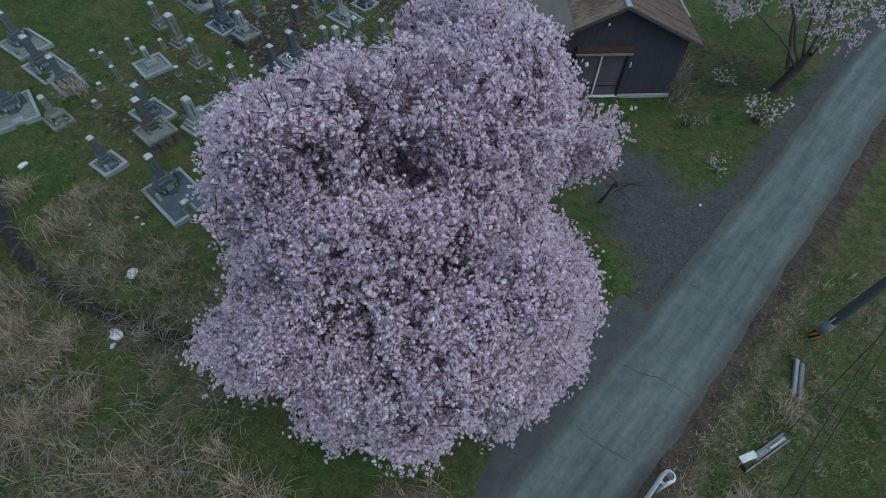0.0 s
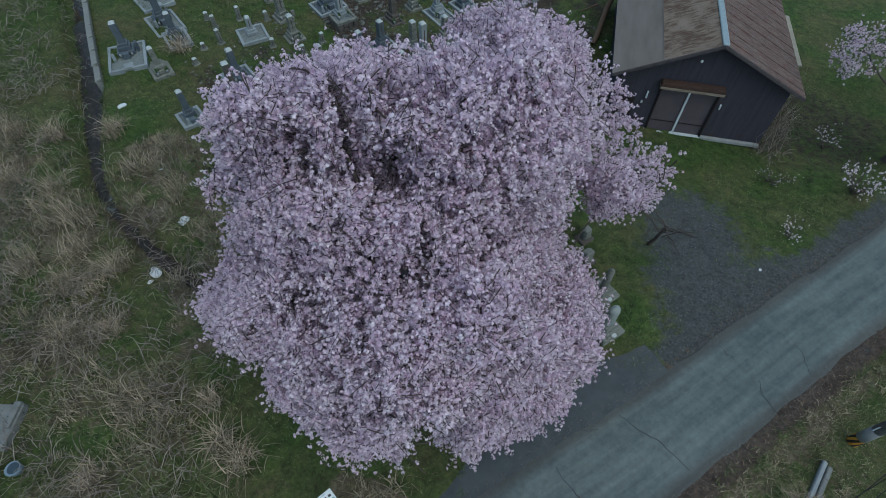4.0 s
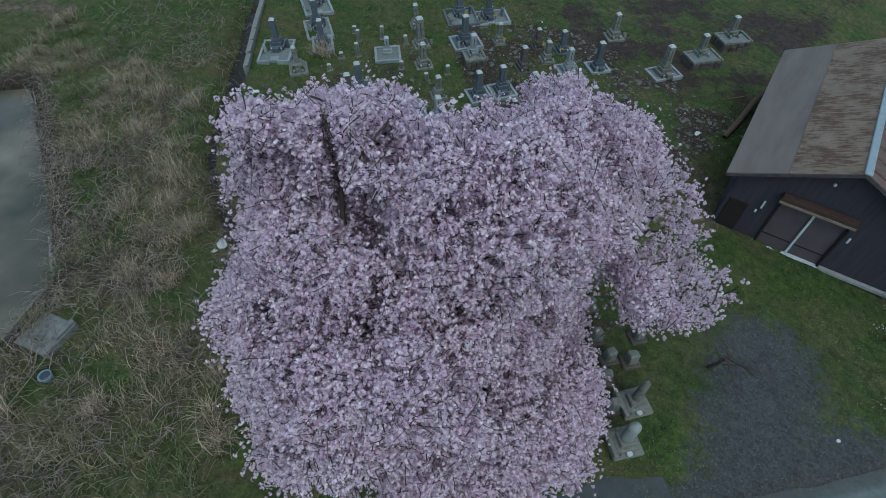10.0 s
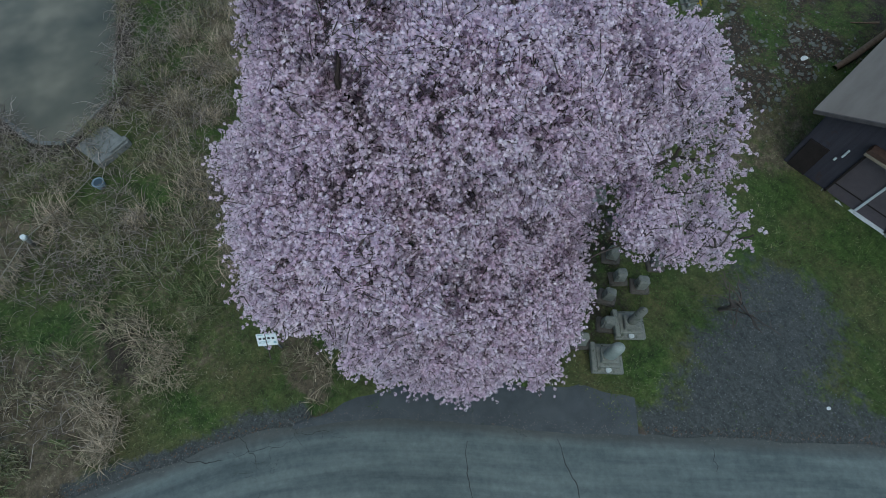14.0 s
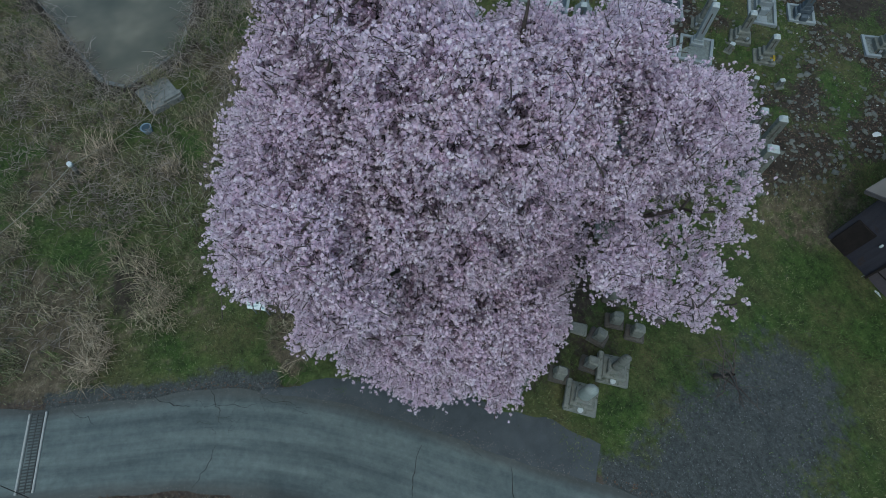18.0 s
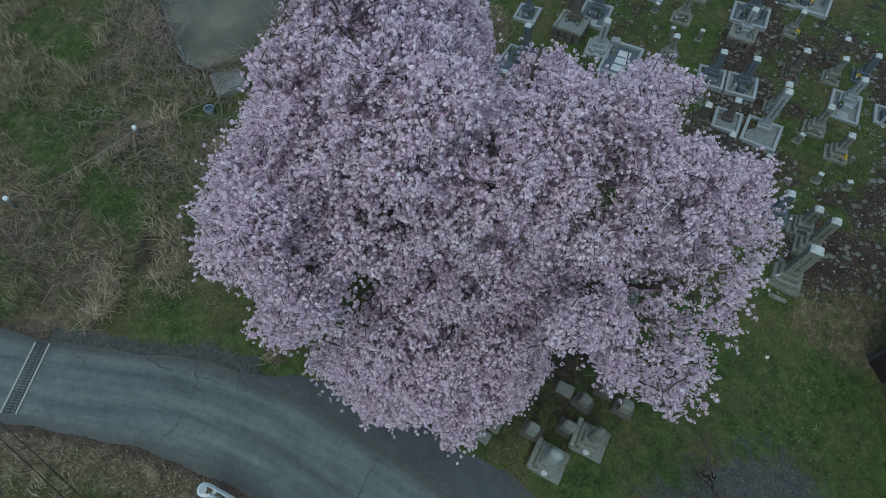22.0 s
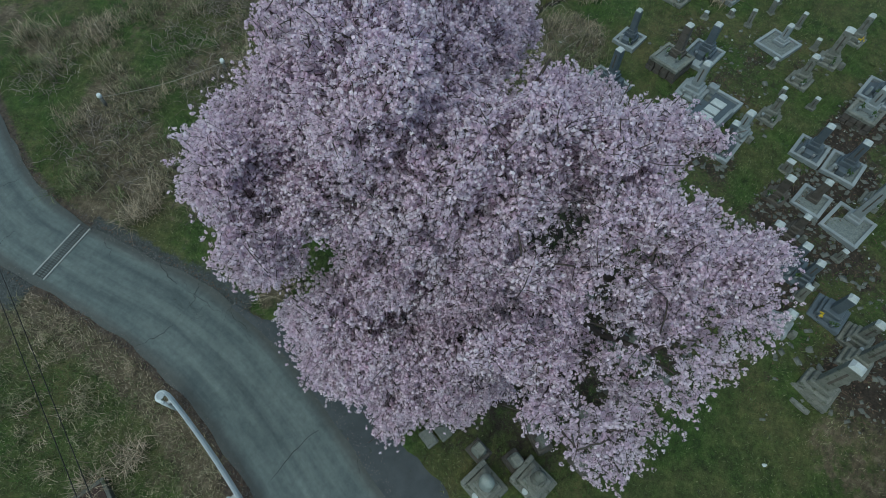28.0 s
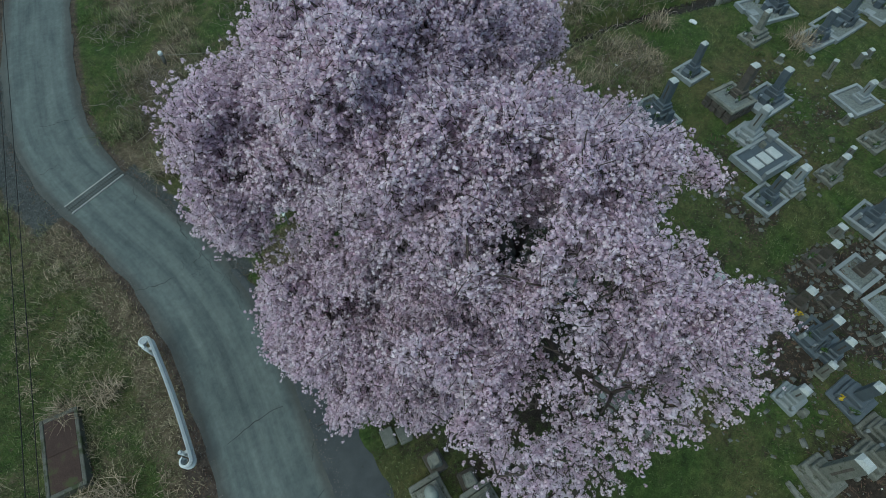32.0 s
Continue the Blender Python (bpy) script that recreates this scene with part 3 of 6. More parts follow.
BOUGHS_B = [(1.12, 9.00, 6.76, 0.79), (-0.56, 7.46, 6.76, 0.78), (2.10, 10.82, 6.06, 0.76), (2.94, 8.72, 1.58, 0.76), (2.10, 11.24, 5.78, 0.74), (3.36, 11.24, 4.66, 0.74), (2.38, 6.76, 7.88, 0.72), (-0.00, 6.48, 7.88, 0.70),
    (2.52, 9.70, 5.36, 0.70), (1.68, 6.76, 8.30, 0.70), (3.08, 11.10, 5.22, 0.68), (1.26, 3.82, 3.54, 0.65), (0.70, 3.96, 5.36, 0.64), (-2.24, 9.84, 4.52, 0.64), (0.42, 6.62, 8.02, 0.64), (3.36, 11.52, 4.80, 0.64),
    (1.26, 3.68, 4.24, 0.64), (2.94, 6.90, 4.94, 0.64), (3.08, 4.80, 5.22, 0.64), (1.54, 3.68, 4.52, 0.62), (3.50, 5.64, 3.26, 0.62), (3.78, 11.38, 3.54, 0.62), (-2.38, 7.88, 5.78, 0.62), (-0.42, 4.10, 1.72, 0.60)]
BOUGHS_C = [(1.82, 3.96, 5.92, 0.60), (3.64, 5.64, 2.84, 0.60), (2.94, 11.66, 5.22, 0.60), (3.64, 8.30, 1.30, 0.60), (3.22, 5.22, 2.42, 0.60), (2.94, 4.66, 4.66, 0.60), (2.52, 8.72, 6.90, 0.60), (4.20, 7.18, 2.28, 0.60),
    (-2.80, 4.94, 2.98, 0.60), (-1.40, 6.34, 7.18, 0.60), (4.20, 10.96, 4.10, 0.60), (-0.42, 7.46, 7.32, 0.60), (-0.84, 6.76, 7.46, 0.60), (3.50, 8.02, 3.54, 0.58), (1.68, 4.38, 6.48, 0.58), (4.34, 10.68, 3.96, 0.58),
    (3.36, 10.26, 4.52, 0.58), (2.66, 4.66, 1.58, 0.58), (3.92, 6.20, 2.56, 0.58), (2.80, 9.98, 4.80, 0.58), (-0.14, 6.34, 8.02, 0.54), (2.66, 5.92, 6.34, 0.54), (2.10, 8.16, 7.74, 0.54), (3.22, 5.22, 5.50, 0.54)]
BOUGHS_D = [(4.20, 10.96, 3.40, 0.54), (2.66, 10.54, 6.34, 0.54), (2.66, 4.52, 5.78, 0.54), (2.10, 10.68, 6.62, 0.54), (1.82, 5.50, 7.04, 0.54), (1.26, 10.12, 7.04, 0.54), (-0.98, 6.06, 7.60, 0.54), (2.66, 7.88, 7.46, 0.54),
    (3.78, 9.84, 4.38, 0.54), (1.82, 3.68, 5.22, 0.54), (0.14, 3.82, 4.38, 0.54), (2.10, 5.92, 7.32, 0.54), (1.40, 12.50, 5.22, 0.54), (2.38, 4.80, 6.62, 0.54), (0.70, 10.40, 6.76, 0.50), (2.52, 10.12, 6.90, 0.50),
    (0.56, 5.08, 7.46, 0.50), (4.20, 11.24, 2.84, 0.50), (1.82, 8.86, 7.74, 0.50), (2.38, 4.38, 6.34, 0.50), (4.34, 10.54, 4.38, 0.50), (1.26, 4.80, 6.90, 0.48), (2.38, 7.18, 8.58, 0.46), (2.80, 4.66, 6.90, 0.46)]
BOUGHS_E = [(-0.98, 5.64, 7.46, 0.46), (0.28, 5.08, 7.32, 0.46), (1.82, 12.36, 5.50, 0.44), (0.28, 5.78, 8.58, 0.44), (4.34, 10.82, 4.66, 0.44), (2.24, 9.98, 6.76, 0.44), (1.40, 3.40, 4.66, 0.44), (1.26, 5.08, 7.32, 0.44),
    (3.78, 9.14, 5.36, 0.44), (4.20, 6.62, 3.40, 0.44), (3.64, 6.06, 4.52, 0.44), (1.68, 12.08, 5.64, 0.44), (3.78, 9.70, 4.94, 0.44), (1.54, 9.42, 7.60, 0.40), (-0.84, 5.64, 8.16, 0.40), (-0.28, 7.32, 7.88, 0.40),
    (2.66, 9.98, 6.34, 0.40), (3.78, 10.40, 4.94, 0.40), (3.36, 5.22, 1.58, 0.40), (4.20, 7.18, 1.44, 0.40), (3.92, 7.04, 3.96, 0.40), (2.94, 4.38, 4.10, 0.40), (2.24, 4.38, 6.76, 0.40), (4.48, 11.10, 3.40, 0.40)]
BOUGHS_F = [(0.42, 8.86, 7.18, 0.40), (-0.70, 5.50, 8.30, 0.40), (-0.56, 3.96, 5.36, 0.40), (-0.84, 5.50, 8.16, 0.40), (3.36, 5.08, 6.20, 0.40), (-0.28, 5.50, 7.60, 0.40), (0.84, 13.06, 4.66, 0.40), (4.06, 5.78, 2.70, 0.40),
    (2.80, 4.38, 3.82, 0.40), (2.10, 3.96, 6.34, 0.40), (0.84, 10.54, 6.90, 0.40), (1.96, 6.34, 8.72, 0.34), (3.08, 4.80, 6.76, 0.34), (4.62, 10.68, 3.68, 0.34), (1.54, 5.22, 7.60, 0.34), (3.08, 9.00, 6.48, 0.34),
    (0.56, 6.06, 8.72, 0.34), (2.80, 4.94, 7.32, 0.34), (4.20, 9.98, 4.10, 0.34), (3.92, 9.98, 3.68, 0.30), (1.68, 9.84, 7.32, 0.30), (1.54, 3.96, 1.58, 0.30), (-0.42, 5.36, 8.58, 0.30), (-0.14, 5.36, 8.72, 0.30)]
BOUGHS_G = [(-1.26, 5.64, 7.74, 0.30), (3.78, 9.70, 3.96, 0.30), (4.62, 10.12, 4.52, 0.26), (-0.00, 5.08, 7.60, 0.26), (4.76, 10.26, 4.66, 0.26), (4.76, 10.96, 4.24, 0.26), (2.94, 4.52, 2.28, 0.26), (2.52, 3.82, 5.64, 0.26),
    (4.06, 8.72, 5.64, 0.26), (1.12, 4.94, 7.88, 0.26), (1.26, 11.38, 6.06, 0.26), (2.52, 4.10, 5.08, 0.26), (0.28, 10.68, 6.76, 0.26), (0.14, 11.10, 6.48, 0.26), (-1.96, 8.16, 6.62, 0.26), (-2.66, 7.88, 6.34, 0.26),
    (-0.84, 5.36, 7.74, 0.26), (0.84, 6.06, 8.44, 0.26), (2.24, 3.54, 5.64, 0.26), (0.14, 6.48, 8.44, 0.26), (3.78, 9.14, 4.80, 0.26), (0.28, 5.64, 8.02, 0.26), (1.26, 3.96, 6.48, 0.26), (4.62, 10.12, 4.94, 0.26)]
BOUGHS_H = [(-0.70, 6.34, 8.02, 0.26), (4.34, 9.56, 4.66, 0.20), (3.22, 12.22, 5.22, 0.20), (0.84, 5.92, 8.86, 0.20), (0.42, 11.38, 6.62, 0.20), (2.10, 9.84, 7.74, 0.20), (4.90, 10.82, 4.80, 0.20), (3.08, 9.42, 1.02, 0.20),
    (4.62, 7.04, 1.58, 0.20), (-0.00, 10.68, 6.62, 0.20), (4.62, 10.54, 5.08, 0.20), (2.66, 3.82, 5.92, 0.20), (1.40, 5.78, 8.58, 0.20), (4.06, 11.66, 4.24, 0.20), (0.70, 4.80, 7.88, 0.20), (4.20, 10.12, 3.40, 0.20),
    (-1.54, 5.22, 6.90, 0.20), (0.84, 6.62, 8.72, 0.20), (3.22, 4.10, 4.80, 0.20), (-0.42, 5.22, 8.30, 0.20), (4.76, 10.96, 3.12, 0.20), (4.76, 7.32, 2.00, 0.20), (-0.42, 6.20, 8.58, 0.20), (1.26, 9.98, 7.60, 0.20)]
CLUMPS = BOUGHS_A + BOUGHS_B + BOUGHS_C + BOUGHS_D + BOUGHS_E + BOUGHS_F + BOUGHS_G + BOUGHS_H
# two bare lengths of limb that show through the bloom
BARE = [[(0.80, 5.90, 6.30, 0.05), (0.72, 5.72, 7.00, 0.04), (0.66, 5.70, 7.46, 0.034), (0.42, 5.92, 7.74, 0.03), (0.05, 6.05, 7.70, 0.026), (-0.55, 6.11, 7.53, 0.02), (-0.95, 6.20, 7.30, 0.014)],
        [(1.25, 8.15, 5.60, 0.05), (1.00, 8.35, 6.40, 0.042), (0.75, 8.50, 6.95, 0.035), (0.55, 8.63, 7.30, 0.03), (0.35, 8.75, 7.55, 0.02)]]
TREE = (-0.2, 8.9)


def depth_in(p, lobes):
    """How deep each place lies inside the union of the lobes."""
    l = np.array(lobes)
    best = np.full(len(p), -1e9)
    for x, y, z, r in l:
        best = np.maximum(best, r - np.sqrt(((p - (x, y, z)) ** 2).sum(1)))
    return best


def many_tubes(p, r0, r1, sides):
    """Thin tapered tubes along an (n, k, 3) array of paths."""
    n, k, _ = p.shape
    d = p[:, -1] - p[:, 0]
    d /= np.linalg.norm(d, axis=1, keepdims=True) + 1e-9
    u = np.cross(d, np.where(np.abs(d[:, 2:]) > 0.9, [[1.0, 0, 0]], [[0, 0, 1.0]]))
    u /= np.linalg.norm(u, axis=1, keepdims=True) + 1e-9
    w = np.cross(d, u)
    a = np.arange(sides) / sides * 2 * np.pi
    ring = np.cos(a)[None, :, None] * u[:, None] + np.sin(a)[None, :, None] * w[:, None]
    r = np.linspace(r0, r1, k)
    v = p[:, :, None] + r[None, :, None, None] * ring[:, None]
    i = np.arange(k - 1)[:, None] * sides + np.arange(sides)[None]
    j = np.arange(k - 1)[:, None] * sides + (np.arange(sides)[None] + 1) % sides
    q = np.stack([i, j, j + sides, i + sides], -1).reshape(-1, 4)
    return v.reshape(-1, 3), (np.arange(n)[:, None, None] * k * sides + q[None]).reshape(-1, 4)


def build_cherry(at_xy, lobes, clumps, label, girth=1.0, gap=0.25, seed=11, rise=1.5, bare=(), spare=1.0):
    rng = np.random.default_rng(seed)
    root = np.array([at_xy[0], at_xy[1], ground_at(*at_xy)])
    tree = new("cherry_tree")
    tree.location = root
    tagged(tree, label, "tree")
    fork = root + (0.15, -0.1, rise)
    trunk = np.array([[*(root + (0, 0, -0.1)), 0.62], [*(root + (0.02, 0, 0.25)), 0.46], [*(root + (0.08, -0.04, 0.55 * rise)), 0.40], [*fork, 0.42], [*(fork + (0.1, -0.1, 0.7)), 0.30]])
    trunk[:, 3] *= girth

    def add(name, v, q, label="", kind=""):
        ob = new(name, fast_mesh(name, v - root, q, mat_bark, True))
        ob.parent = tree
        return tagged(ob, label, kind=kind) if kind else tagged(ob, label)

    add("trunk", *tubes([trunk], 14), "thick dark rough bark trunk")
    limbs = []
    for x, y, z, r in lobes:
        p = limb_path(fork + rng.normal(0, 0.12, 3) + (0, 0, rng.uniform(-0.3, 0.5)), (x, y, z), (0.11 + 0.05 * r) * girth, 0.035 * girth, rng, 12, 0.05, 0.16)
        limbs.append(p)
        add("limb", *tubes([p], 8))
    for p in bare:
        add("limb", *tubes([np.array(p)], 8), "bare dark limb that shows through the bloom")
    # each smaller clump hangs on the nearest limb that is already there
    side = []
    for x, y, z, r in sorted(clumps, key=lambda c: math.dist(c[:3], fork)):
        tip = np.array([x, y, z])
        pool = np.concatenate([p[4:] for p in limbs])
        best = pool[np.argmin(((pool[:, :3] - tip) ** 2).sum(1) + 1.5 * np.maximum(pool[:, 2] - z + 0.3, 0))]
        p = limb_path(best[:3], tip, min(0.045, best[3]) * girth, 0.014 * girth, rng, 8, 0.05, 0.16)
        limbs.append(p)
        side.append(p)
    if side:
        add("branch_mass", *tubes(side, 6), kind="stuff")
    lobes = np.array(list(lobes) + list(clumps))
    # ends of the shoots: one in each small cell of the crown's skin, and again below it
    ends, ways = [], []
    for lo, hi, bury, cell in ((0.70, 0.94, 0.14, gap), (0.35, 0.75, 0.8, 1.75 * gap)):
        num = (420 * lobes[:, 3] ** 2 * (0.2 / gap) ** 2).astype(int) + 20
        i = np.repeat(np.arange(len(lobes)), num)
        d = rng.normal(size=(len(i), 3)) + (0, 0, 0.2)
        d /= np.linalg.norm(d, axis=1, keepdims=True)
        e = lobes[i, :3] + d * lobes[i, 3:] * rng.uniform(lo, hi, (len(i), 1))
        thin = (e[:, 0] > 2.3) & (e[:, 1] > 9.9) & (len(clumps) > 0)
        ok = (depth_in(e, lobes) < bury + 0.12) & (e[:, 2] > land(e[:, 0], e[:, 1], False) + 0.75)
        if bury > 0.3:
            ok &= ~thin | (rng.uniform(0, 1, len(e)) < 0.1)
        # the bloom is uneven: fuller tufts, and thin places between them
        lush = wave(e[:, 0] + 0.5 * e[:, 2], e[:, 1] - 0.6 * e[:, 2], 0.21, 2.0) + 0.8 * wave(e[:, 0] - 0.4 * e[:, 2], e[:, 1] + 0.7 * e[:, 2], 0.085, 4.0)
        ok &= lush + rng.normal(0, 0.15, len(e)) > (0.10 if bury < 0.3 else 0.0)
        e += d * 0.17 * lush[:, None]
        e, d, thin = e[ok], d[ok], thin[ok]
        size = np.where(thin, 2.5, np.where(e[:, 1] > 11.5, 1.15, 1.0)) * cell
        key = np.floor(e / size[:, None]).astype(int) + (thin * 5000)[:, None]
        first = np.unique(key @ np.array([1, 10007, 100000007]), return_index=True)[1]
        ends.append(e[first])
        ways.append(d[first])
    e, way = np.concatenate(ends), np.concatenate(ways)
    n = len(e)
    bent = way + rng.normal(0, 0.45, (n, 3)) - (0, 0, 0.1)
    s = e - bent / np.linalg.norm(bent, axis=1, keepdims=True) * rng.uniform(0.25, 0.6, (n, 1))
    f = np.linspace(0, 1, 5)[None, :, None]
    shoots = s[:, None] + (e - s)[:, None] * f + np.sin(np.pi * f) * rng.normal(0, 0.05, (n, 1, 3))
    add("shoot_mass", *many_tubes(shoots, 0.008, 0.004, 4), kind="stuff")
    m = 5
    o = shoots[np.repeat(np.arange(n), m), rng.integers(1, 5, n * m)]
    w = 1.0 * np.repeat(way, m, 0) + rng.normal(0, 0.7, (n * m, 3)) + (0, 0, 0.2)
    w /= np.linalg.norm(w, axis=1, keepdims=True)
    # now and then a long shoot stands out of the crown
    far = np.where(rng.uniform(0, 1, n * m) < 0.16, rng.uniform(0.3, 0.6, n * m), rng.uniform(0.1, 0.3, n * m))
    tip = o + w * far[:, None]
    inside = depth_in(tip, lobes) > np.where(far > 0.3, -0.20, -0.03)
    o, tip = o[inside], tip[inside]
    g = np.linspace(0, 1, 4)[None, :, None]
    twigs = o[:, None] + (tip - o)[:, None] * g + np.sin(np.pi * g) * rng.normal(0, 0.02, (len(o), 1, 3))
    add("twig_mass", *many_tubes(twigs, 0.004, 0.002, 3), kind="stuff")
    own = np.repeat(np.arange(n), m)[inside]
    g = np.linspace(0.25, 1.02, 4)[None, :, None]
    at = np.concatenate([(o[:, None] + (tip - o)[:, None] * g).reshape(-1, 3), shoots[:, 1:].reshape(-1, 3)])
    hue = rng.uniform(0, 1, n)
    tone = np.concatenate([np.repeat(hue[own], 4), np.repeat(hue, 4)])
    at += rng.normal(0, 0.022, at.shape)
    good = rng.uniform(0, 1, len(at)) < spare
    for p in bare:
        p = np.array(p)
        for a, c in zip(p[2:-1, :3], p[3:, :3]):
            for k in (0.0, 0.33, 0.66):
                q = at - (a + (c - a) * k)
                good &= ~((np.hypot(q[:, 0], q[:, 1]) < 0.075) & (q[:, 2] > -0.03))
    at, tone = at[good], tone[good]
    v, q = flower_heads(at, rng.uniform(0.025, 0.040, len(at)), rng, 8)
    me = fast_mesh("crown", v - root, q, mat_petal)
    point_values(me, "tone", np.repeat(tone, 32))
    crown = tagged(new("crown", me), "dense pale pink cherry blossom in clusters", kind="stuff")
    crown.parent = tree
    return tree


build_cherry(TREE, LOBES, CLUMPS, "large old cherry tree in full pale pink bloom beside the graves", gap=0.195, bare=BARE)
build_cherry((12.75, 20.3), [(9.7, 20.3, 2.7, 0.9), (12.2, 21.3, 2.8, 1.3), (13.6, 20.7, 2.0, 1.3), (13.6, 22.6, 3.3, 1.8), (11.2, 21.3, 3.3, 1.15), (12.2, 22.8, 3.6, 1.2)], [], "smaller cherry tree in thin whitish bloom near the lane", 0.42, 0.3, 23, 1.1, spare=0.6)

# ---- the shed ----
def plain(name, colour, rough=0.7, metal=0.0):
    return simple(name, tuple(0.8 * c for c in colour), colour, 7, 60, rough, metal, 0.15)


mat_wall = simple("dark_painted_boards", (0.036, 0.034, 0.046), (0.062, 0.058, 0.074), 1.4, 40, 0.8, stretch=(6, 6, 0.6), spots=((0.06, 0.036, 0.028), 1.6, 0.60))
mat_door = simple("faded_door_panel", (0.085, 0.070, 0.080), (0.125, 0.105, 0.115), 2, 50, 0.75)
mat_rust_wood = simple("rusty_lintel", (0.07, 0.042, 0.03), (0.19, 0.135, 0.09), 5, 50, 0.9, stretch=(0.6, 4, 4))
mat_white = simple("chalky_white_paint", (0.50, 0.55, 0.57), (0.66, 0.71, 0.73), 6, 60, 0.6, spots=((0.28, 0.26, 0.22), 9, 0.66))
mat_dark = simple("dark_opening", (0.016, 0.012, 0.012), (0.032, 0.024, 0.022), 5, 50, 0.9)
mat_cream = simple("weathered_cream", (0.15, 0.115, 0.085), (0.33, 0.285, 0.22), 5, 40, 0.9, stretch=(0.6, 4, 4))
mat_barge = simple("dark_trim", (0.05, 0.045, 0.05), (0.11, 0.10, 0.10), 5, 50, 0.8)
mat_ridge = simple("pale_blue_zinc", (0.26, 0.33, 0.36), (0.38, 0.46, 0.48), 5, 60, 0.5, 0.3)

mat_roof, nt, b = material("brown_sheet_roof", 0.7)
v = coords(nt)
sx = nt.nodes.new("ShaderNodeSeparateXYZ")
nt.links.new(v, sx.inputs[0])
base = ramp(nt, noise_of(nt, v, 1.2, 6, 0.65, (1.2, 0.25, 1)), [(0.3, (0.130, 0.112, 0.098)), (0.7, (0.20, 0.178, 0.158))])
ab = nt.nodes.new("ShaderNodeMath")
ab.operation = "ABSOLUTE"
nt.links.new(sx.outputs[0], ab.inputs[0])
half = nt.nodes.new("ShaderNodeMath")
half.operation = "LESS_THAN"
half.inputs[1].default_value = 1.75
nt.links.new(ab.outputs[0], half.inputs[0])
tan = ramp(nt, noise_of(nt, v, 2.0, 6, 0.7, (1, 0.6, 1)), [(0.3, (0.165, 0.125, 0.095)), (0.7, (0.25, 0.20, 0.155))])
blot = noise_of(nt, v, 1.0, 5, 0.7)
course = noise_of(nt, v, 5.0, 4, 0.7, (0.5, 2.6, 1))
stain = mix(nt, 0.5, blot, course)
stained = mix(nt, ramp(nt, stain, [(0.47, (0, 0, 0)), (0.56, (0.9, 0.9, 0.9))]), tan, ramp(nt, course, [(0.3, (0.055, 0.032, 0.022)), (0.7, (0.105, 0.062, 0.04))]))
col = mix(nt, half.outputs[0], base, stained)
nt.links.new(col, b.inputs["Base Color"])
bump(nt, b, course, 0.3, 0.01)
mat_roof2, nt, b = material("rusted_ribbed_roof", 0.8)
v = coords(nt)
rust = noise_of(nt, v, 2.2, 6, 0.75, (1.0, 1.0, 1))
fine = noise_of(nt, v, 9, 5, 0.7, (0.35, 4.0, 1))
col = mix(nt, ramp(nt, fine, [(0.45, (0, 0, 0)), (0.56, (1, 1, 1))]), ramp(nt, rust, [(0.3, (0.11, 0.085, 0.075)), (0.7, (0.18, 0.15, 0.135))]), ramp(nt, rust, [(0.35, (0.075, 0.04, 0.034)), (0.7, (0.125, 0.062, 0.05))]))
nt.links.new(col, b.inputs["Base Color"])
bump(nt, b, fine, 0.5, 0.02)


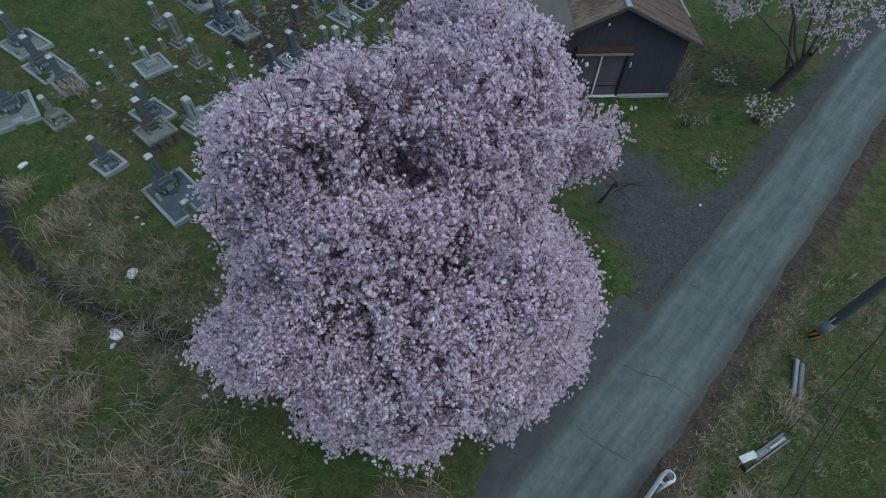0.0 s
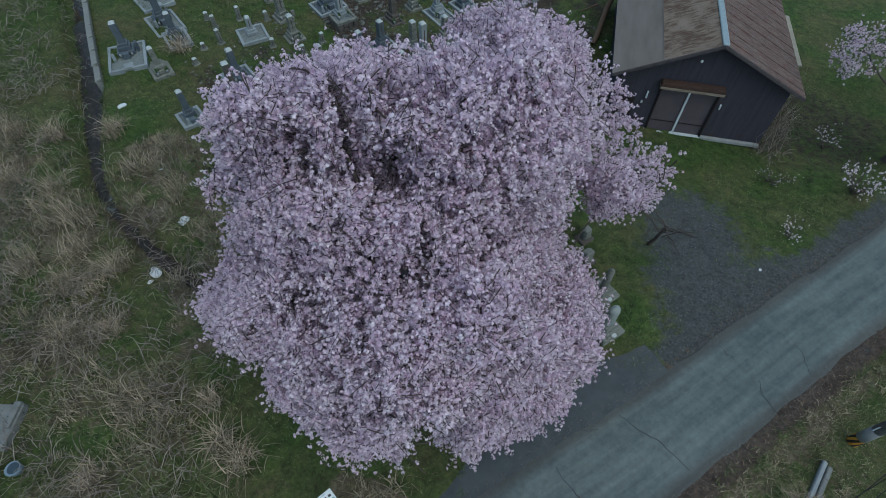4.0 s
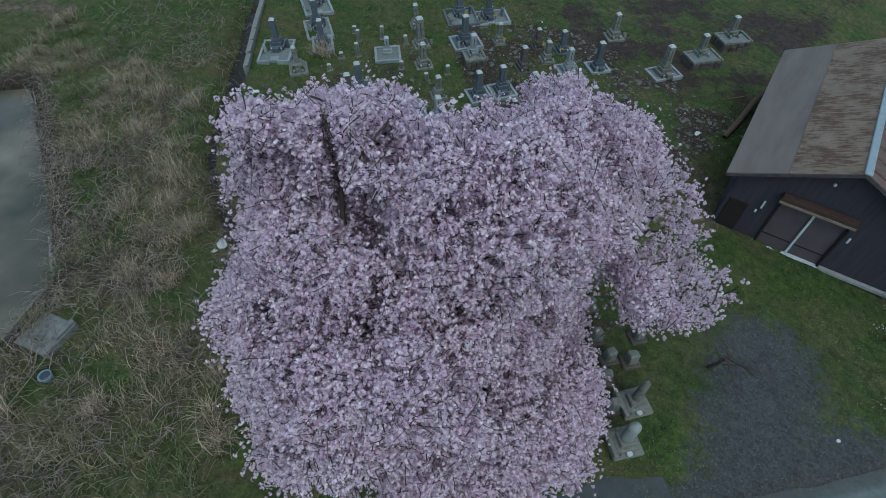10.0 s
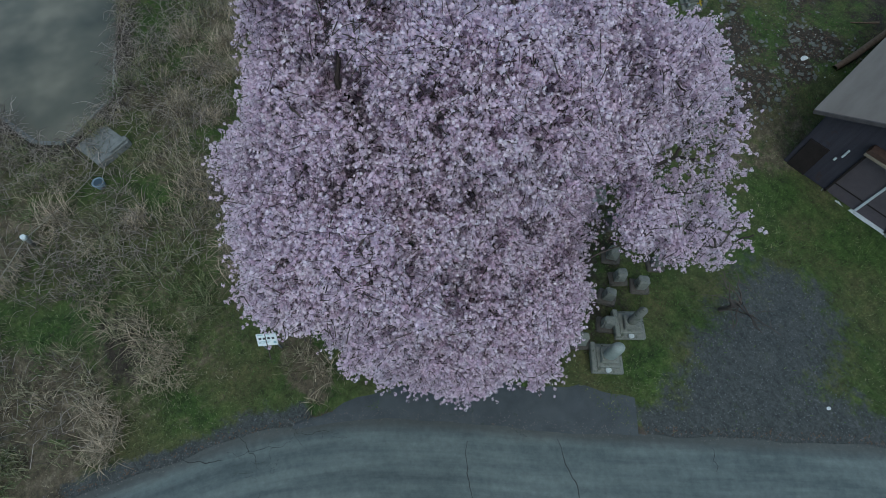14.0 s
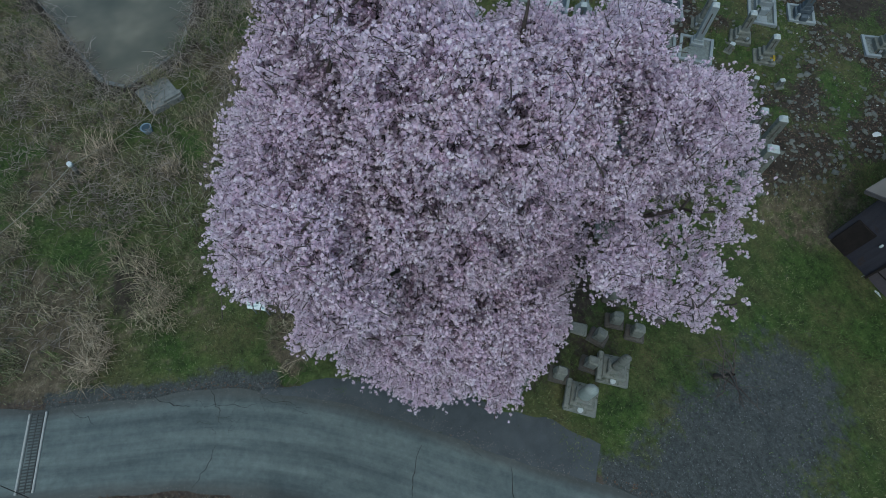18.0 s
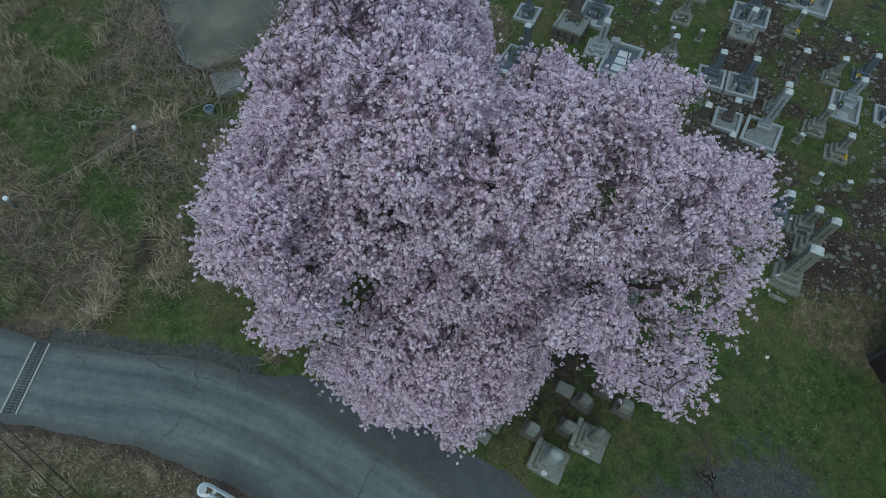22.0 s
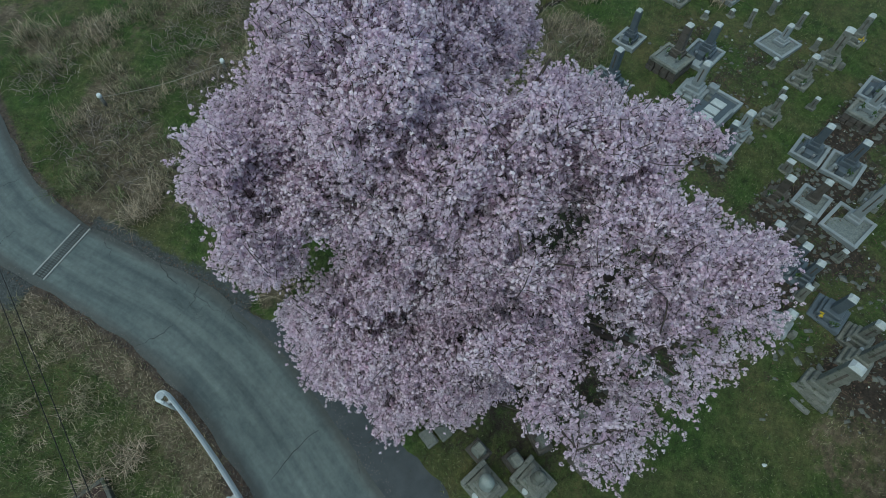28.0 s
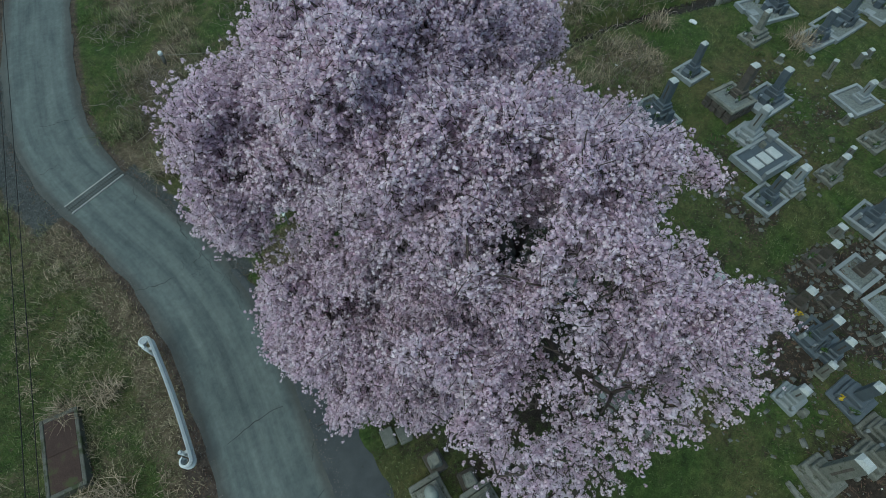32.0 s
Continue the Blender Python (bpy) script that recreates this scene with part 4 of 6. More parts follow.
def build_shed():
    m = pose(5.72, 18.78, -0.95, 0, 0, 10.6)
    shed = thing("shed", m, "dark weathered farm shed with a rusty brown sheet roof", "shed")
    W, D, He, Ha = 2.72, 7.6, 2.52, 3.86
    # gable wall with its doorway cut out
    for nm, y0, y1 in (("front_wall", 0.0, 0.12), ("back_wall", D - 0.12, D)):
        x0, x1, h = -1.27, 0.66, 2.0
        if nm == "front_wall":
            polys = [[(-W, 0), (x0, 0), (x0, h), (-W, h)], [(x1, 0), (W, 0), (W, h), (x1, h)], [(-W, h), (x0, h), (x1, h), (W, h), (W, He), (0, Ha), (-W, He)]]
        else:
            polys = [[(-W, 0), (W, 0), (W, He), (0, Ha), (-W, He)]]
        bm = bmesh.new()
        for pl in polys:
            f = bm.faces.new([bm.verts.new((x, y0, z)) for x, z in pl])
            ext = bmesh.ops.extrude_face_region(bm, geom=[f])
            bmesh.ops.translate(bm, verts=[e for e in ext["geom"] if isinstance(e, bmesh.types.BMVert)], vec=(0, y1 - y0, 0))
        bmesh.ops.recalc_face_normals(bm, faces=bm.faces[:])
        part(nm, bm, mat_wall, shed, "dark plum-grey boarded wall")
    for s in (-1, 1):
        part("side_wall", box(0.12, D - 0.24, He, (s * (W - 0.06), D / 2, 0), 0.0), mat_wall, shed)
    # boards over the gable
    for k in range(18):
        x = -W + 0.02 + (k + 0.5) * (2 * W - 0.04) / 18
        top = Ha - abs(x) * (Ha - He) / W - 0.14
        low = 2.36 if -1.45 < x < 0.75 else 0.14
        part("board", box(0.297, 0.02, top - low, (x, -0.012, low), 0.0015), mat_wall, shed)
    # roof, two slopes of seamed sheets
    ang = math.degrees(math.atan2(Ha - He, W))
    run = math.hypot(3.05, 3.05 * (Ha - He) / W)
    for s, mat in ((-1, mat_roof), (1, mat_roof2)):
        tilt = Matrix.Translation((0, 0, Ha + 0.05)) @ Matrix.Rotation(radians(s * ang), 4, "Y")
        roof = part("roof", box(run, D + 0.7, 0.05, (s * run / 2, D / 2, 0), 0.004), mat, shed, "rusty brown metal roof slope", tilt)
        for k in range(14 if s > 0 else 1):
            n = 14
            if s > 0:
                part("rib", box(run - 0.05, 0.03, 0.02, (s * run / 2, -0.3 + (k + 0.5) * (D + 0.6) / n, 0.048), 0.004), mat, roof)
            else:
                part("seam", box(0.03, D + 0.7, 0.025, (s * 1.75, D / 2, 0.048), 0.005), mat, roof)
        part("bargeboard", box(run, 0.04, 0.11, (s * run / 2, -0.36, -0.07), 0.006), mat_barge, roof, "dark weathered bargeboard")
    part("ridge_cap", box(0.2, D + 0.74, 0.06, (0, D / 2, Ha + 0.06), 0.02), mat_ridge, shed, "pale blue zinc ridge cap")
    # doors
    for x, w in ((-0.79, 0.93), (0.19, 0.93)):
        leaf = part("door", box(w, 0.05, 1.94, (x, 0.05, 0.05), 0.006), mat_door, shed, "faded mauve sliding door leaf")
        part("panel_joint", box(w - 0.04, 0.012, 0.035, (x, 0.018, 0.48), 0.0), mat_dark, leaf)
        part("stile", box(0.04, 0.015, 1.9, (x + w / 2 - 0.03, 0.018, 0.07), 0.003), mat_door, leaf)
    part("door_post", box(0.07, 0.05, 1.96, (-0.30, 0.0, 0.05), 0.006), mat_white, shed, "white painted post between the door leaves")
    part("sill", box(1.98, 0.16, 0.06, (-0.3, -0.03, 0.0), 0.008), mat_white, shed, "white door sill")
    part("lintel", box(2.1, 0.24, 0.10, (-0.32, -0.16, 2.02), 0.012), mat_cream, shed, "rusty wooden door hood")
    part("hood", box(2.12, 0.28, 0.15, (-0.32, -0.14, 2.122), 0.012, 0.96), simple("rust_brown", (0.048, 0.029, 0.024), (0.088, 0.052, 0.040), 6, 50, 0.9), shed)
    for x in (-1.27, 0.66):
        part("jamb", box(0.06, 0.08, 1.98, (x, -0.02, 0.02), 0.005), mat_dark, shed)
    part("base_course", box(1.40, 0.14, 0.13, (-2.02, -0.05, -0.02), 0.01), mat_grey_concrete, shed, "grey concrete footing")
    part("base_course", box(2.02, 0.14, 0.13, (1.71, -0.05, -0.02), 0.01), mat_concrete, shed, "pale concrete footing")
    part("hatch", box(0.58, 0.06, 1.25, (-2.30, -0.035, 0.12), 0.01), mat_dark, shed, "dark low hatch in the wall")
    part("gable_lamp", box(0.08, 0.08, 0.09, (-0.42, -0.14, 3.12), 0.02), mat_white, shed, "small white lamp under the gable")
    for x, z, h in ((-1.66, 1.42, 0.30), (-1.75, 1.2, 0.10), (0.83, 1.36, 0.20)):
        part("bracket", box(0.06, 0.07, h, (x, -0.05, z), 0.012), mat_white, shed, "small pale bracket")
    # lean-to roof by the side wall
    part("side_canopy", box(0.62, 3.2, 0.05, (W + 0.45, 3.6, 2.05), 0.01), simple("cream_panel", (0.26, 0.24, 0.19), (0.36, 0.34, 0.28), 4, 50, 0.8), shed, "cream side canopy panel")
    for y in (2.2, 5.0):
        part("canopy_post", rod(0.04, 0.04, 2.05, (W + 0.7, y, 0), 8), mat_rust_wood, shed)


build_shed()

# a long pale log that leans by the shed
log = np.array([[0.42, 0, 0, 0]]) + np.array([[1.0, 22.3, 0.0, 0.10], [1.0, 23.2, 0.05, 0.12], [0.95, 24.8, 0.35, 0.12], [1.15, 26.5, 0.7, 0.11], [1.3, 28.0, 0.95, 0.09]])
log[:, 2] += [ground_at(x, y) + 0.06 for x, y in log[:1, :2]] * len(log)
lg = thing("log", pose(log[0, 0], log[0, 1], log[0, 2]), "long bare fallen log beside the shed", "log")
tube_part("stem", [log], mat_rust_wood, lg, 10, "", log[0, :3])
tube_part("branch_stub", [np.array([[0.95, 24.8, log[2, 2], 0.05], [0.6, 24.6, log[2, 2] - 0.15, 0.03], [0.3, 24.3, ground_at(0.3, 24.3), 0.02]])], mat_rust_wood, lg, 6, "", log[0, :3])

# ---- the graveyard ----
mat_blue = simple("blue_grey_granite", (0.075, 0.095, 0.115), (0.135, 0.165, 0.19), 3, 160, 0.45, relief=0.08, per_object=0.2)
mat_pale = simple("pale_granite", (0.21, 0.245, 0.26), (0.35, 0.385, 0.395), 3, 150, 0.6, relief=0.1, spots=((0.14, 0.16, 0.14), 5, 0.62), per_object=0.15)
mat_old = simple("lichened_stone", (0.13, 0.14, 0.125), (0.26, 0.27, 0.24), 5, 60, 0.95, relief=0.6, dist=0.012, spots=((0.075, 0.085, 0.06), 6, 0.55), per_object=0.2)
mat_brown = simple("brown_old_stone", (0.075, 0.068, 0.06), (0.15, 0.135, 0.12), 5, 60, 0.95, relief=0.6, dist=0.012, spots=((0.05, 0.06, 0.04), 6, 0.55), per_object=0.2)
mat_top = simple("whitish_stone", (0.36, 0.40, 0.41), (0.52, 0.56, 0.56), 6, 70, 0.9, relief=0.2)
mat_chips = simple("stone_chips", (0.10, 0.12, 0.12), (0.26, 0.29, 0.28), 18, 70, 0.95, relief=0.9, dist=0.02)
mat_steel = simple("dull_steel", (0.35, 0.37, 0.38), (0.5, 0.52, 0.53), 9, 60, 0.35, 0.8)
mat_leaf = simple("vase_leaf", (0.03, 0.06, 0.02), (0.07, 0.12, 0.035), 12, 60, 0.8)
mat_yellow = simple("yellow_flower", (0.45, 0.32, 0.02), (0.62, 0.47, 0.05), 12, 60, 0.8)
STONES = {"blue": mat_blue, "pale": mat_pale, "old": mat_old, "brown": mat_brown}
WORDS = {"blue": "polished blue-grey granite", "pale": "pale grey granite", "old": "lichen-spotted old grey", "brown": "dark brown weathered"}


def shaft(w, d, h, z, mat, parent, rng, at=(0, 0), peak=0.06, lean=0.0):
    """The upright stone with a low pyramid top and a pale cap face."""
    s = part("shaft", box(w, d, h, (at[0], at[1], z), 0.012, 0.96), mat, parent, "", Matrix.Rotation(radians(lean), 4, "Y"))
    # the cap is whitish on every shaft, whatever stone is below it
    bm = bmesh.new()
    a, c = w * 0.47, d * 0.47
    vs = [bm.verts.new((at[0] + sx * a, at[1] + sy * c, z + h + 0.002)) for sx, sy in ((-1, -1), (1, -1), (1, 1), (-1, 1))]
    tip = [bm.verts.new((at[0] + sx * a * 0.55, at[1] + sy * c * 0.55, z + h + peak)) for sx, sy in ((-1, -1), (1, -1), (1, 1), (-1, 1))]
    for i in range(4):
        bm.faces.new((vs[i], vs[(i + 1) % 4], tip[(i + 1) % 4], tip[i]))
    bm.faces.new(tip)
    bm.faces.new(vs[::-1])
    part("cap", bm, mat_top, s, "pale top of the stone")
    if rng.random() < 0.75:
        part("inscription", box(w * 0.16, 0.006, h * 0.62, (at[0], at[1] - d / 2 - 0.001, z + h * 0.2), 0.0), mat_brown, s)


def vases(parent, x, y, z, rng, bright=False):
    for s in (-1, 1):
        vase = part("flower_vase", rod(0.035, 0.045, 0.16, (s * x, y, z), 8), mat_steel, parent, "small steel flower vase")
        if rng.random() < 0.6:
            bm = bmesh.new()
            for _ in range(9):
                p = Vector(rng.normal(0, 0.035, 3)) + Vector((s * x, y, z + 0.22))
                bmesh.ops.create_cone(bm, segments=4, radius1=0.025, radius2=0.0, depth=0.10, cap_ends=False, matrix=Matrix.Translation(p) @ Euler(rng.uniform(-1, 1, 3)).to_matrix().to_4x4())
            part("flower_spray", bm, mat_yellow if bright or rng.random() < 0.15 else mat_leaf, vase)


def kerb(parent, w, d, mat, t=0.11, h=0.16, fill=None, gap=0.0):
    for s in (-1, 1):
        part("kerb", box(t, d, h, (s * (w / 2 - t / 2), 0, 0), 0.008), mat, parent)
    part("kerb", box(w - 2 * t - 0.004, t, h, (0, d / 2 - t / 2, 0), 0.008), mat, parent)
    if gap:
        side = (w - 2 * t - gap) / 2
        for s in (-1, 1):
            part("kerb", box(side, t, h, (s * (gap / 2 + side / 2), -d / 2 + t / 2, 0), 0.008), mat, parent)
    else:
        part("kerb", box(w - 2 * t - 0.004, t, h, (0, -d / 2 + t / 2, 0), 0.008), mat, parent)
    part("bed", box(w - 2 * t, d - 2 * t, h * 0.55, (0, 0, 0), 0.0), fill or mat_chips, parent, "bed of the plot")


def grave(kind, x, y, rot=60, w=1.2, d=1.4, sw=0.25, sh=0.72, stone="blue", back=0.24, seed=0):
    rng = np.random.default_rng(seed + int(abs(x * 37 + y * 91) * 10))
    mat = STONES[stone]
    z0 = min(ground_at(x + a, y + c) for a in (-0.4, 0.4) for c in (-0.4, 0.4)) - 0.02
    rot = rot + rng.uniform(-4, 4)
    m = pose(x, y, z0, 0, 0, rot)
    what = {"modern": "family grave with a low kerb and stepped base", "stack": "gravestone on a stepped base", "dais": "grave raised on a rough stone dais",
            "post": "small single gravestone in the grass", "plot": "kerbed grave plot with a small upright stone", "stele": "tall stele on a broad two-step base"}[kind]
    g = thing("grave", m, WORDS[stone] + " " + what, "gravestone", "graves in the graveyard")
    if kind in ("modern", "plot"):
        kerb(g, w, d, mat_pale if rng.random() < 0.75 else mat, 0.10, 0.17, mat if kind == "modern" and rng.random() < 0.5 else mat_chips, 0.3 if kind == "modern" and w > 1.1 else 0.0)
        by = d / 2 - back - 0.22
        z = 0.095
        steps = [(0.62, 0.56, 0.16), (0.46, 0.42, 0.16), (0.36, 0.33, 0.12)] if kind == "modern" else [(0.44, 0.42, 0.12), (0.32, 0.3, 0.10)]
        k = min(1.0, w / 1.15)
        for a, c, h in steps:
            part("base_step", box(a * k, c * k, h, (0, by, z), 0.012), mat, g)
            z += h - 0.002
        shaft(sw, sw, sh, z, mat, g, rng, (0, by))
        if kind == "modern":
            part("offering_stone", box(0.24, 0.20, 0.22, (0, by - 0.42 * k, 0.095), 0.01), mat, g)
            vases(g, 0.2 * k, by - 0.36 * k, 0.095, rng)
            if rng.random() < 0.7:
                part("name_stone", box(0.10, 0.22, 0.36, (w / 2 - 0.26, by - 0.05, 0.095), 0.01), mat, g)
            if rng.random() < 0.6:
                part("lantern_stone", box(0.13, 0.13, 0.30, (-w / 2 + 0.24, by - 0.45 * k, 0.095), 0.02, 0.7), mat_pale, g)
            part("stepping_slab", box(0.34, 0.30, 0.02, (0, -d / 2 + 0.32, 0.096), 0.006), mat_pale, g)
    elif kind == "dais":
        k = rng.integers(3, 5)
        for row in range(2):
            for i in range(4):
                for s in (0, 1):
                    L = w / 4 if s == 0 else d / 4
                    for e in (-1, 1):
                        at = (-w / 2 + (i + 0.5) * L, e * (d / 2 - 0.1), row * 0.2) if s == 0 else (e * (w / 2 - 0.1), -d / 2 + (i + 0.5) * L, row * 0.2)
                        part("rough_stone", box(L * 0.96 if s == 0 else 0.2, 0.2 if s == 0 else L * 0.96, 0.195, at, 0.025, 0.94, None, 0.012, rng), mat_brown, g)
        part("dais_fill", box(w - 0.4, d - 0.4, 0.36, (0, 0, 0.0), 0.0), mat_brown, g)
        kerb_z = Matrix.Translation((0, 0, 0.39))
        for s in (-1, 1):
            part("kerb", box(0.11, d, 0.10, (s * (w / 2 - 0.055), 0, 0.39), 0.01), mat_old, g)
            part("kerb", box(w - 0.226, 0.11, 0.10, (0, s * (d / 2 - 0.055), 0.39), 0.01), mat_old, g)
        part("bed", box(w - 0.22, d - 0.22, 0.06, (0, 0, 0.37), 0.0), mat_chips, g)
        z = 0.428
        for a, c, h in ((0.46, 0.42, 0.14), (0.34, 0.32, 0.12)):
            part("base_step", box(a, c, h, (0, d / 4, z), 0.015), mat, g)
            z += h - 0.002
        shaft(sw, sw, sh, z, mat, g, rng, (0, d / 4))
        vases(g, 0.2, d / 4 - 0.3, 0.43, rng)
    elif kind == "stack":
        z = 0.0
        for a, c, h in ((w, d, 0.15), (w * 0.72, d * 0.72, 0.15), (w * 0.54, d * 0.54, 0.13)):
            part("base_step", box(a, c, h, (0, 0, z), 0.02, 0.985, None, 0.004, rng), mat, g)
            z += h - 0.002
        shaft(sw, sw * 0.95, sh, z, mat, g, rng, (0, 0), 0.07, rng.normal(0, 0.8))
        vases(g, 0.17, -d * 0.40, 0.14, rng)
        if rng.random() < 0.5:
            part("side_stone", box(0.2, 0.16, 0.3, (w * 0.62, -0.05, -0.02), 0.03, 0.8, None, 0.01, rng), mat_old, g)
    elif kind == "post":
        part("foot_stone", box(sw * 1.6, sw * 1.5, 0.09, (0, 0, 0), 0.02, 0.95, None, 0.006, rng), mat, g)
        shaft(sw, sw * 0.85, sh, 0.088, mat, g, rng, (0, 0), 0.04, rng.normal(0, 2.0))
    elif kind == "stele":
        z = 0.0
        for a, c, h in ((w, d, 0.16), (w * 0.78, d * 0.72, 0.17), (w * 0.58, d * 0.5, 0.17)):
            part("base_step", box(a, c, h, (0, 0, z), 0.02, 0.985, None, 0.004, rng), mat, g)
            z += h - 0.002
        shaft(sw, sw * 0.8, sh, z, mat, g, rng, (0, 0), 0.09)
        part("front_step", box(w * 0.5, 0.12, 0.1, (0, -d / 2 - 0.25, 0), 0.015), mat, g)
    return g


G = grave
G("modern", -16.2, 16.4, 60, 1.3, 1.7); G("modern", -14.5, 15.2, 60, 1.15, 1.7); G("modern", -13.4, 14.6, 60, 0.9, 1.3, 0.22, 0.55)
G("modern", -14.25, 12.85, 48, 1.35, 1.7, 0.24, 0.75); G("stack", -12.6, 12.75, 58, 0.75, 0.9, 0.2, 0.62, "old"); G("plot", -11.0, 16.15, 54, 1.1, 1.15, 0.2, 0.46, "pale", 0.2)
G("stack", -10.7, 17.8, 60, 0.7, 0.7, 0.3, 0.85, "old"); G("stack", -9.5, 16.8, 60, 0.72, 0.7, 0.24, 0.62, "old"); G("modern", -9.7, 13.6, 60, 1.05, 1.35, 0.24, 0.66)
G("dais", -8.95, 12.55, 58, 1.05, 1.05, 0.24, 0.85, "brown"); G("stack", -8.0, 13.35, 60, 0.85, 0.85, 0.26, 0.78, "pale"); G("stack", -7.6, 15.75, 60, 0.62, 0.6, 0.22, 0.48, "old")
G("stack", -6.65, 14.8, 60, 0.62, 0.62, 0.25, 0.5, "pale"); G("modern", -5.9, 14.25, 60, 0.85, 0.95, 0.22, 0.6); G("modern", -10.0, 11.2, 60, 0.82, 0.92, 0.2, 0.68)
G("modern", -7.35, 10.35, 58, 1.35, 2.0, 0.24, 0.8, "blue", 0.1); G("post", -6.75, 9.9, 60, 1, 1, 0.22, 0.45, "old")
G("modern", -11.2, 20.9, 58, 1.5, 1.6, 0.26, 0.8); G("modern", -9.5, 19.4, 58, 1.3, 1.2, 0.26, 0.7); G("modern", -10.3, 21.9, 58, 1.8, 1.3, 0.26, 0.7)
G("dais", -8.2, 18.5, 58, 0.9, 0.85, 0.24, 0.55, "pale"); G("modern", -6.5, 16.9, 58, 0.9, 1.0, 0.23, 0.6); G("modern", -6.05, 17.8, 58, 1.0, 1.05, 0.24, 0.64)
G("post", -5.6, 16.15, 60, 1, 1, 0.24, 0.35, "old"); G("stack", -4.5, 15.8, 60, 0.6, 0.55, 0.24, 0.5, "brown"); G("plot", -4.6, 16.8, 58, 0.85, 0.95, 0.22, 0.55, "brown", 0.12)
G("plot", -4.05, 17.75, 58, 1.1, 1.2, 0.24, 1.25, "pale", 0.02); G("stack", -2.85, 15.4, 60, 0.55, 0.55, 0.24, 0.55, "brown"); G("modern", -2.3, 16.0, 58, 0.8, 0.9, 0.23, 0.6)
G("stack", -3.4, 16.2, 60, 0.5, 0.5, 0.2, 0.42, "brown"); G("stack", -2.0, 16.4, 60, 0.5, 0.5, 0.22, 0.5, "blue"); G("post", -1.45, 16.3, 60, 1, 1, 0.2, 0.5, "old")
G("stack", -0.5, 15.7, 58, 0.6, 0.6, 0.24, 0.35, "pale"); G("stack", -1.15, 17.0, 58, 0.85, 0.85, 0.24, 0.62, "blue"); G("stack", -0.6, 17.6, 58, 0.7, 0.7, 0.24, 0.6, "old")
G("stele", 0.85, 16.6, 58, 0.95, 0.8, 0.34, 1.15, "old"); G("stele", 0.05, 17.5, 58, 0.7, 0.6, 0.26, 0.95, "old")
G("stack", -2.3, 13.4, 58, 0.6, 0.6, 0.24, 0.55, "pale"); G("post", -2.65, 14.5, 58, 1, 1, 0.24, 0.4, "old"); G("stack", -1.35, 13.6, 58, 0.65, 0.65, 0.25, 0.5, "blue")
G("stack", -4.1, 19.5, 58, 0.7, 0.6, 0.22, 0.62, "old"); G("stack", -3.1, 19.8, 58, 0.7, 0.65, 0.22, 0.5, "old"); G("stack", -6.6, 19.8, 58, 0.6, 0.9, 0.24, 0.62, "brown")
G("stack", -6.3, 21.1, 58, 0.6, 0.6, 0.22, 0.5, "old"); G("modern", -4.5, 22.3, 60, 0.9, 0.9, 0.24, 0.72); G("stack", -6.3, 22.2, 58, 0.6, 0.6, 0.22, 0.6, "blue")
G("stack", -5.4, 25.0, 58, 0.8, 0.8, 0.24, 0.75, "old"); G("modern", -2.3, 24.1, 58, 1.3, 1.0, 0.27, 0.8, "old"); G("dais", -1.6, 26.1, 58, 1.4, 1.0, 0.25, 0.6, "old")
G("dais", -1.4, 28.7, 58, 1.4, 1.0, 0.25, 0.6, "old"); G("stack", -5.05, 18.5, 58, 0.55, 0.55, 0.24, 0.7, "old"); G("modern", -5.0, 21.0, 60, 0.95, 1.4, 0.22, 0.55, "pale")
G("stack", -8.6, 20.6, 58, 0.5, 0.5, 0.2, 0.5, "old"); G("stack", -7.2, 21.6, 58, 0.5, 0.5, 0.2, 0.5, "brown"); G("stack", -12.0, 18.8, 58, 0.6, 0.6, 0.22, 0.6, "old")
for px, py, ph in ((-12.2, 16.9, 0.5), (-13.35, 16.3, 0.28), (-12.7, 16.0, 0.45), (-11.8, 15.2, 0.55), (-12.15, 14.6, 0.2), (-11.8, 13.7, 0.2), (-11.2, 17.4, 0.35), (-9.9, 15.9, 0.3), (-8.7, 16.2, 0.3), (-8.4, 17.1, 0.35),
                   (-3.7, 18.8, 0.3), (-2.2, 18.8, 0.3), (-2.9, 17.4, 0.35), (-1.9, 19.6, 0.25)):
    G("post", px, py, 60 + 20 * math.sin(px * 9), 1, 1, 0.17, ph, "old")


def white_plot():
    """The long kerbed plot with pale slabs and a low side wall."""
    x, y = -7.3, 13.95
    g = thing("grave_plot", pose(x, y, ground_at(x, y) - 0.02, 0, 0, 58), "long kerbed grave plot with pale slabs and a low wall", "gravestone", "graves in the graveyard")
    kerb(g, 1.15, 1.7, mat_pale, 0.11, 0.2, mat_blue)
    for k in range(3):
        part("slab", box(0.42, 0.3, 0.05, (0.02, -0.42 + 0.38 * k, 0.105), 0.01), mat_top, g, "pale stepping slab")
    part("side_wall", box(0.10, 0.9, 0.42, (0.52, -0.35, 0.0), 0.01), mat_pale, g)
    part("end_block", box(0.3, 0.26, 0.32, (-0.45, 0.72, 0.0), 0.02), mat_pale, g)


white_plot()


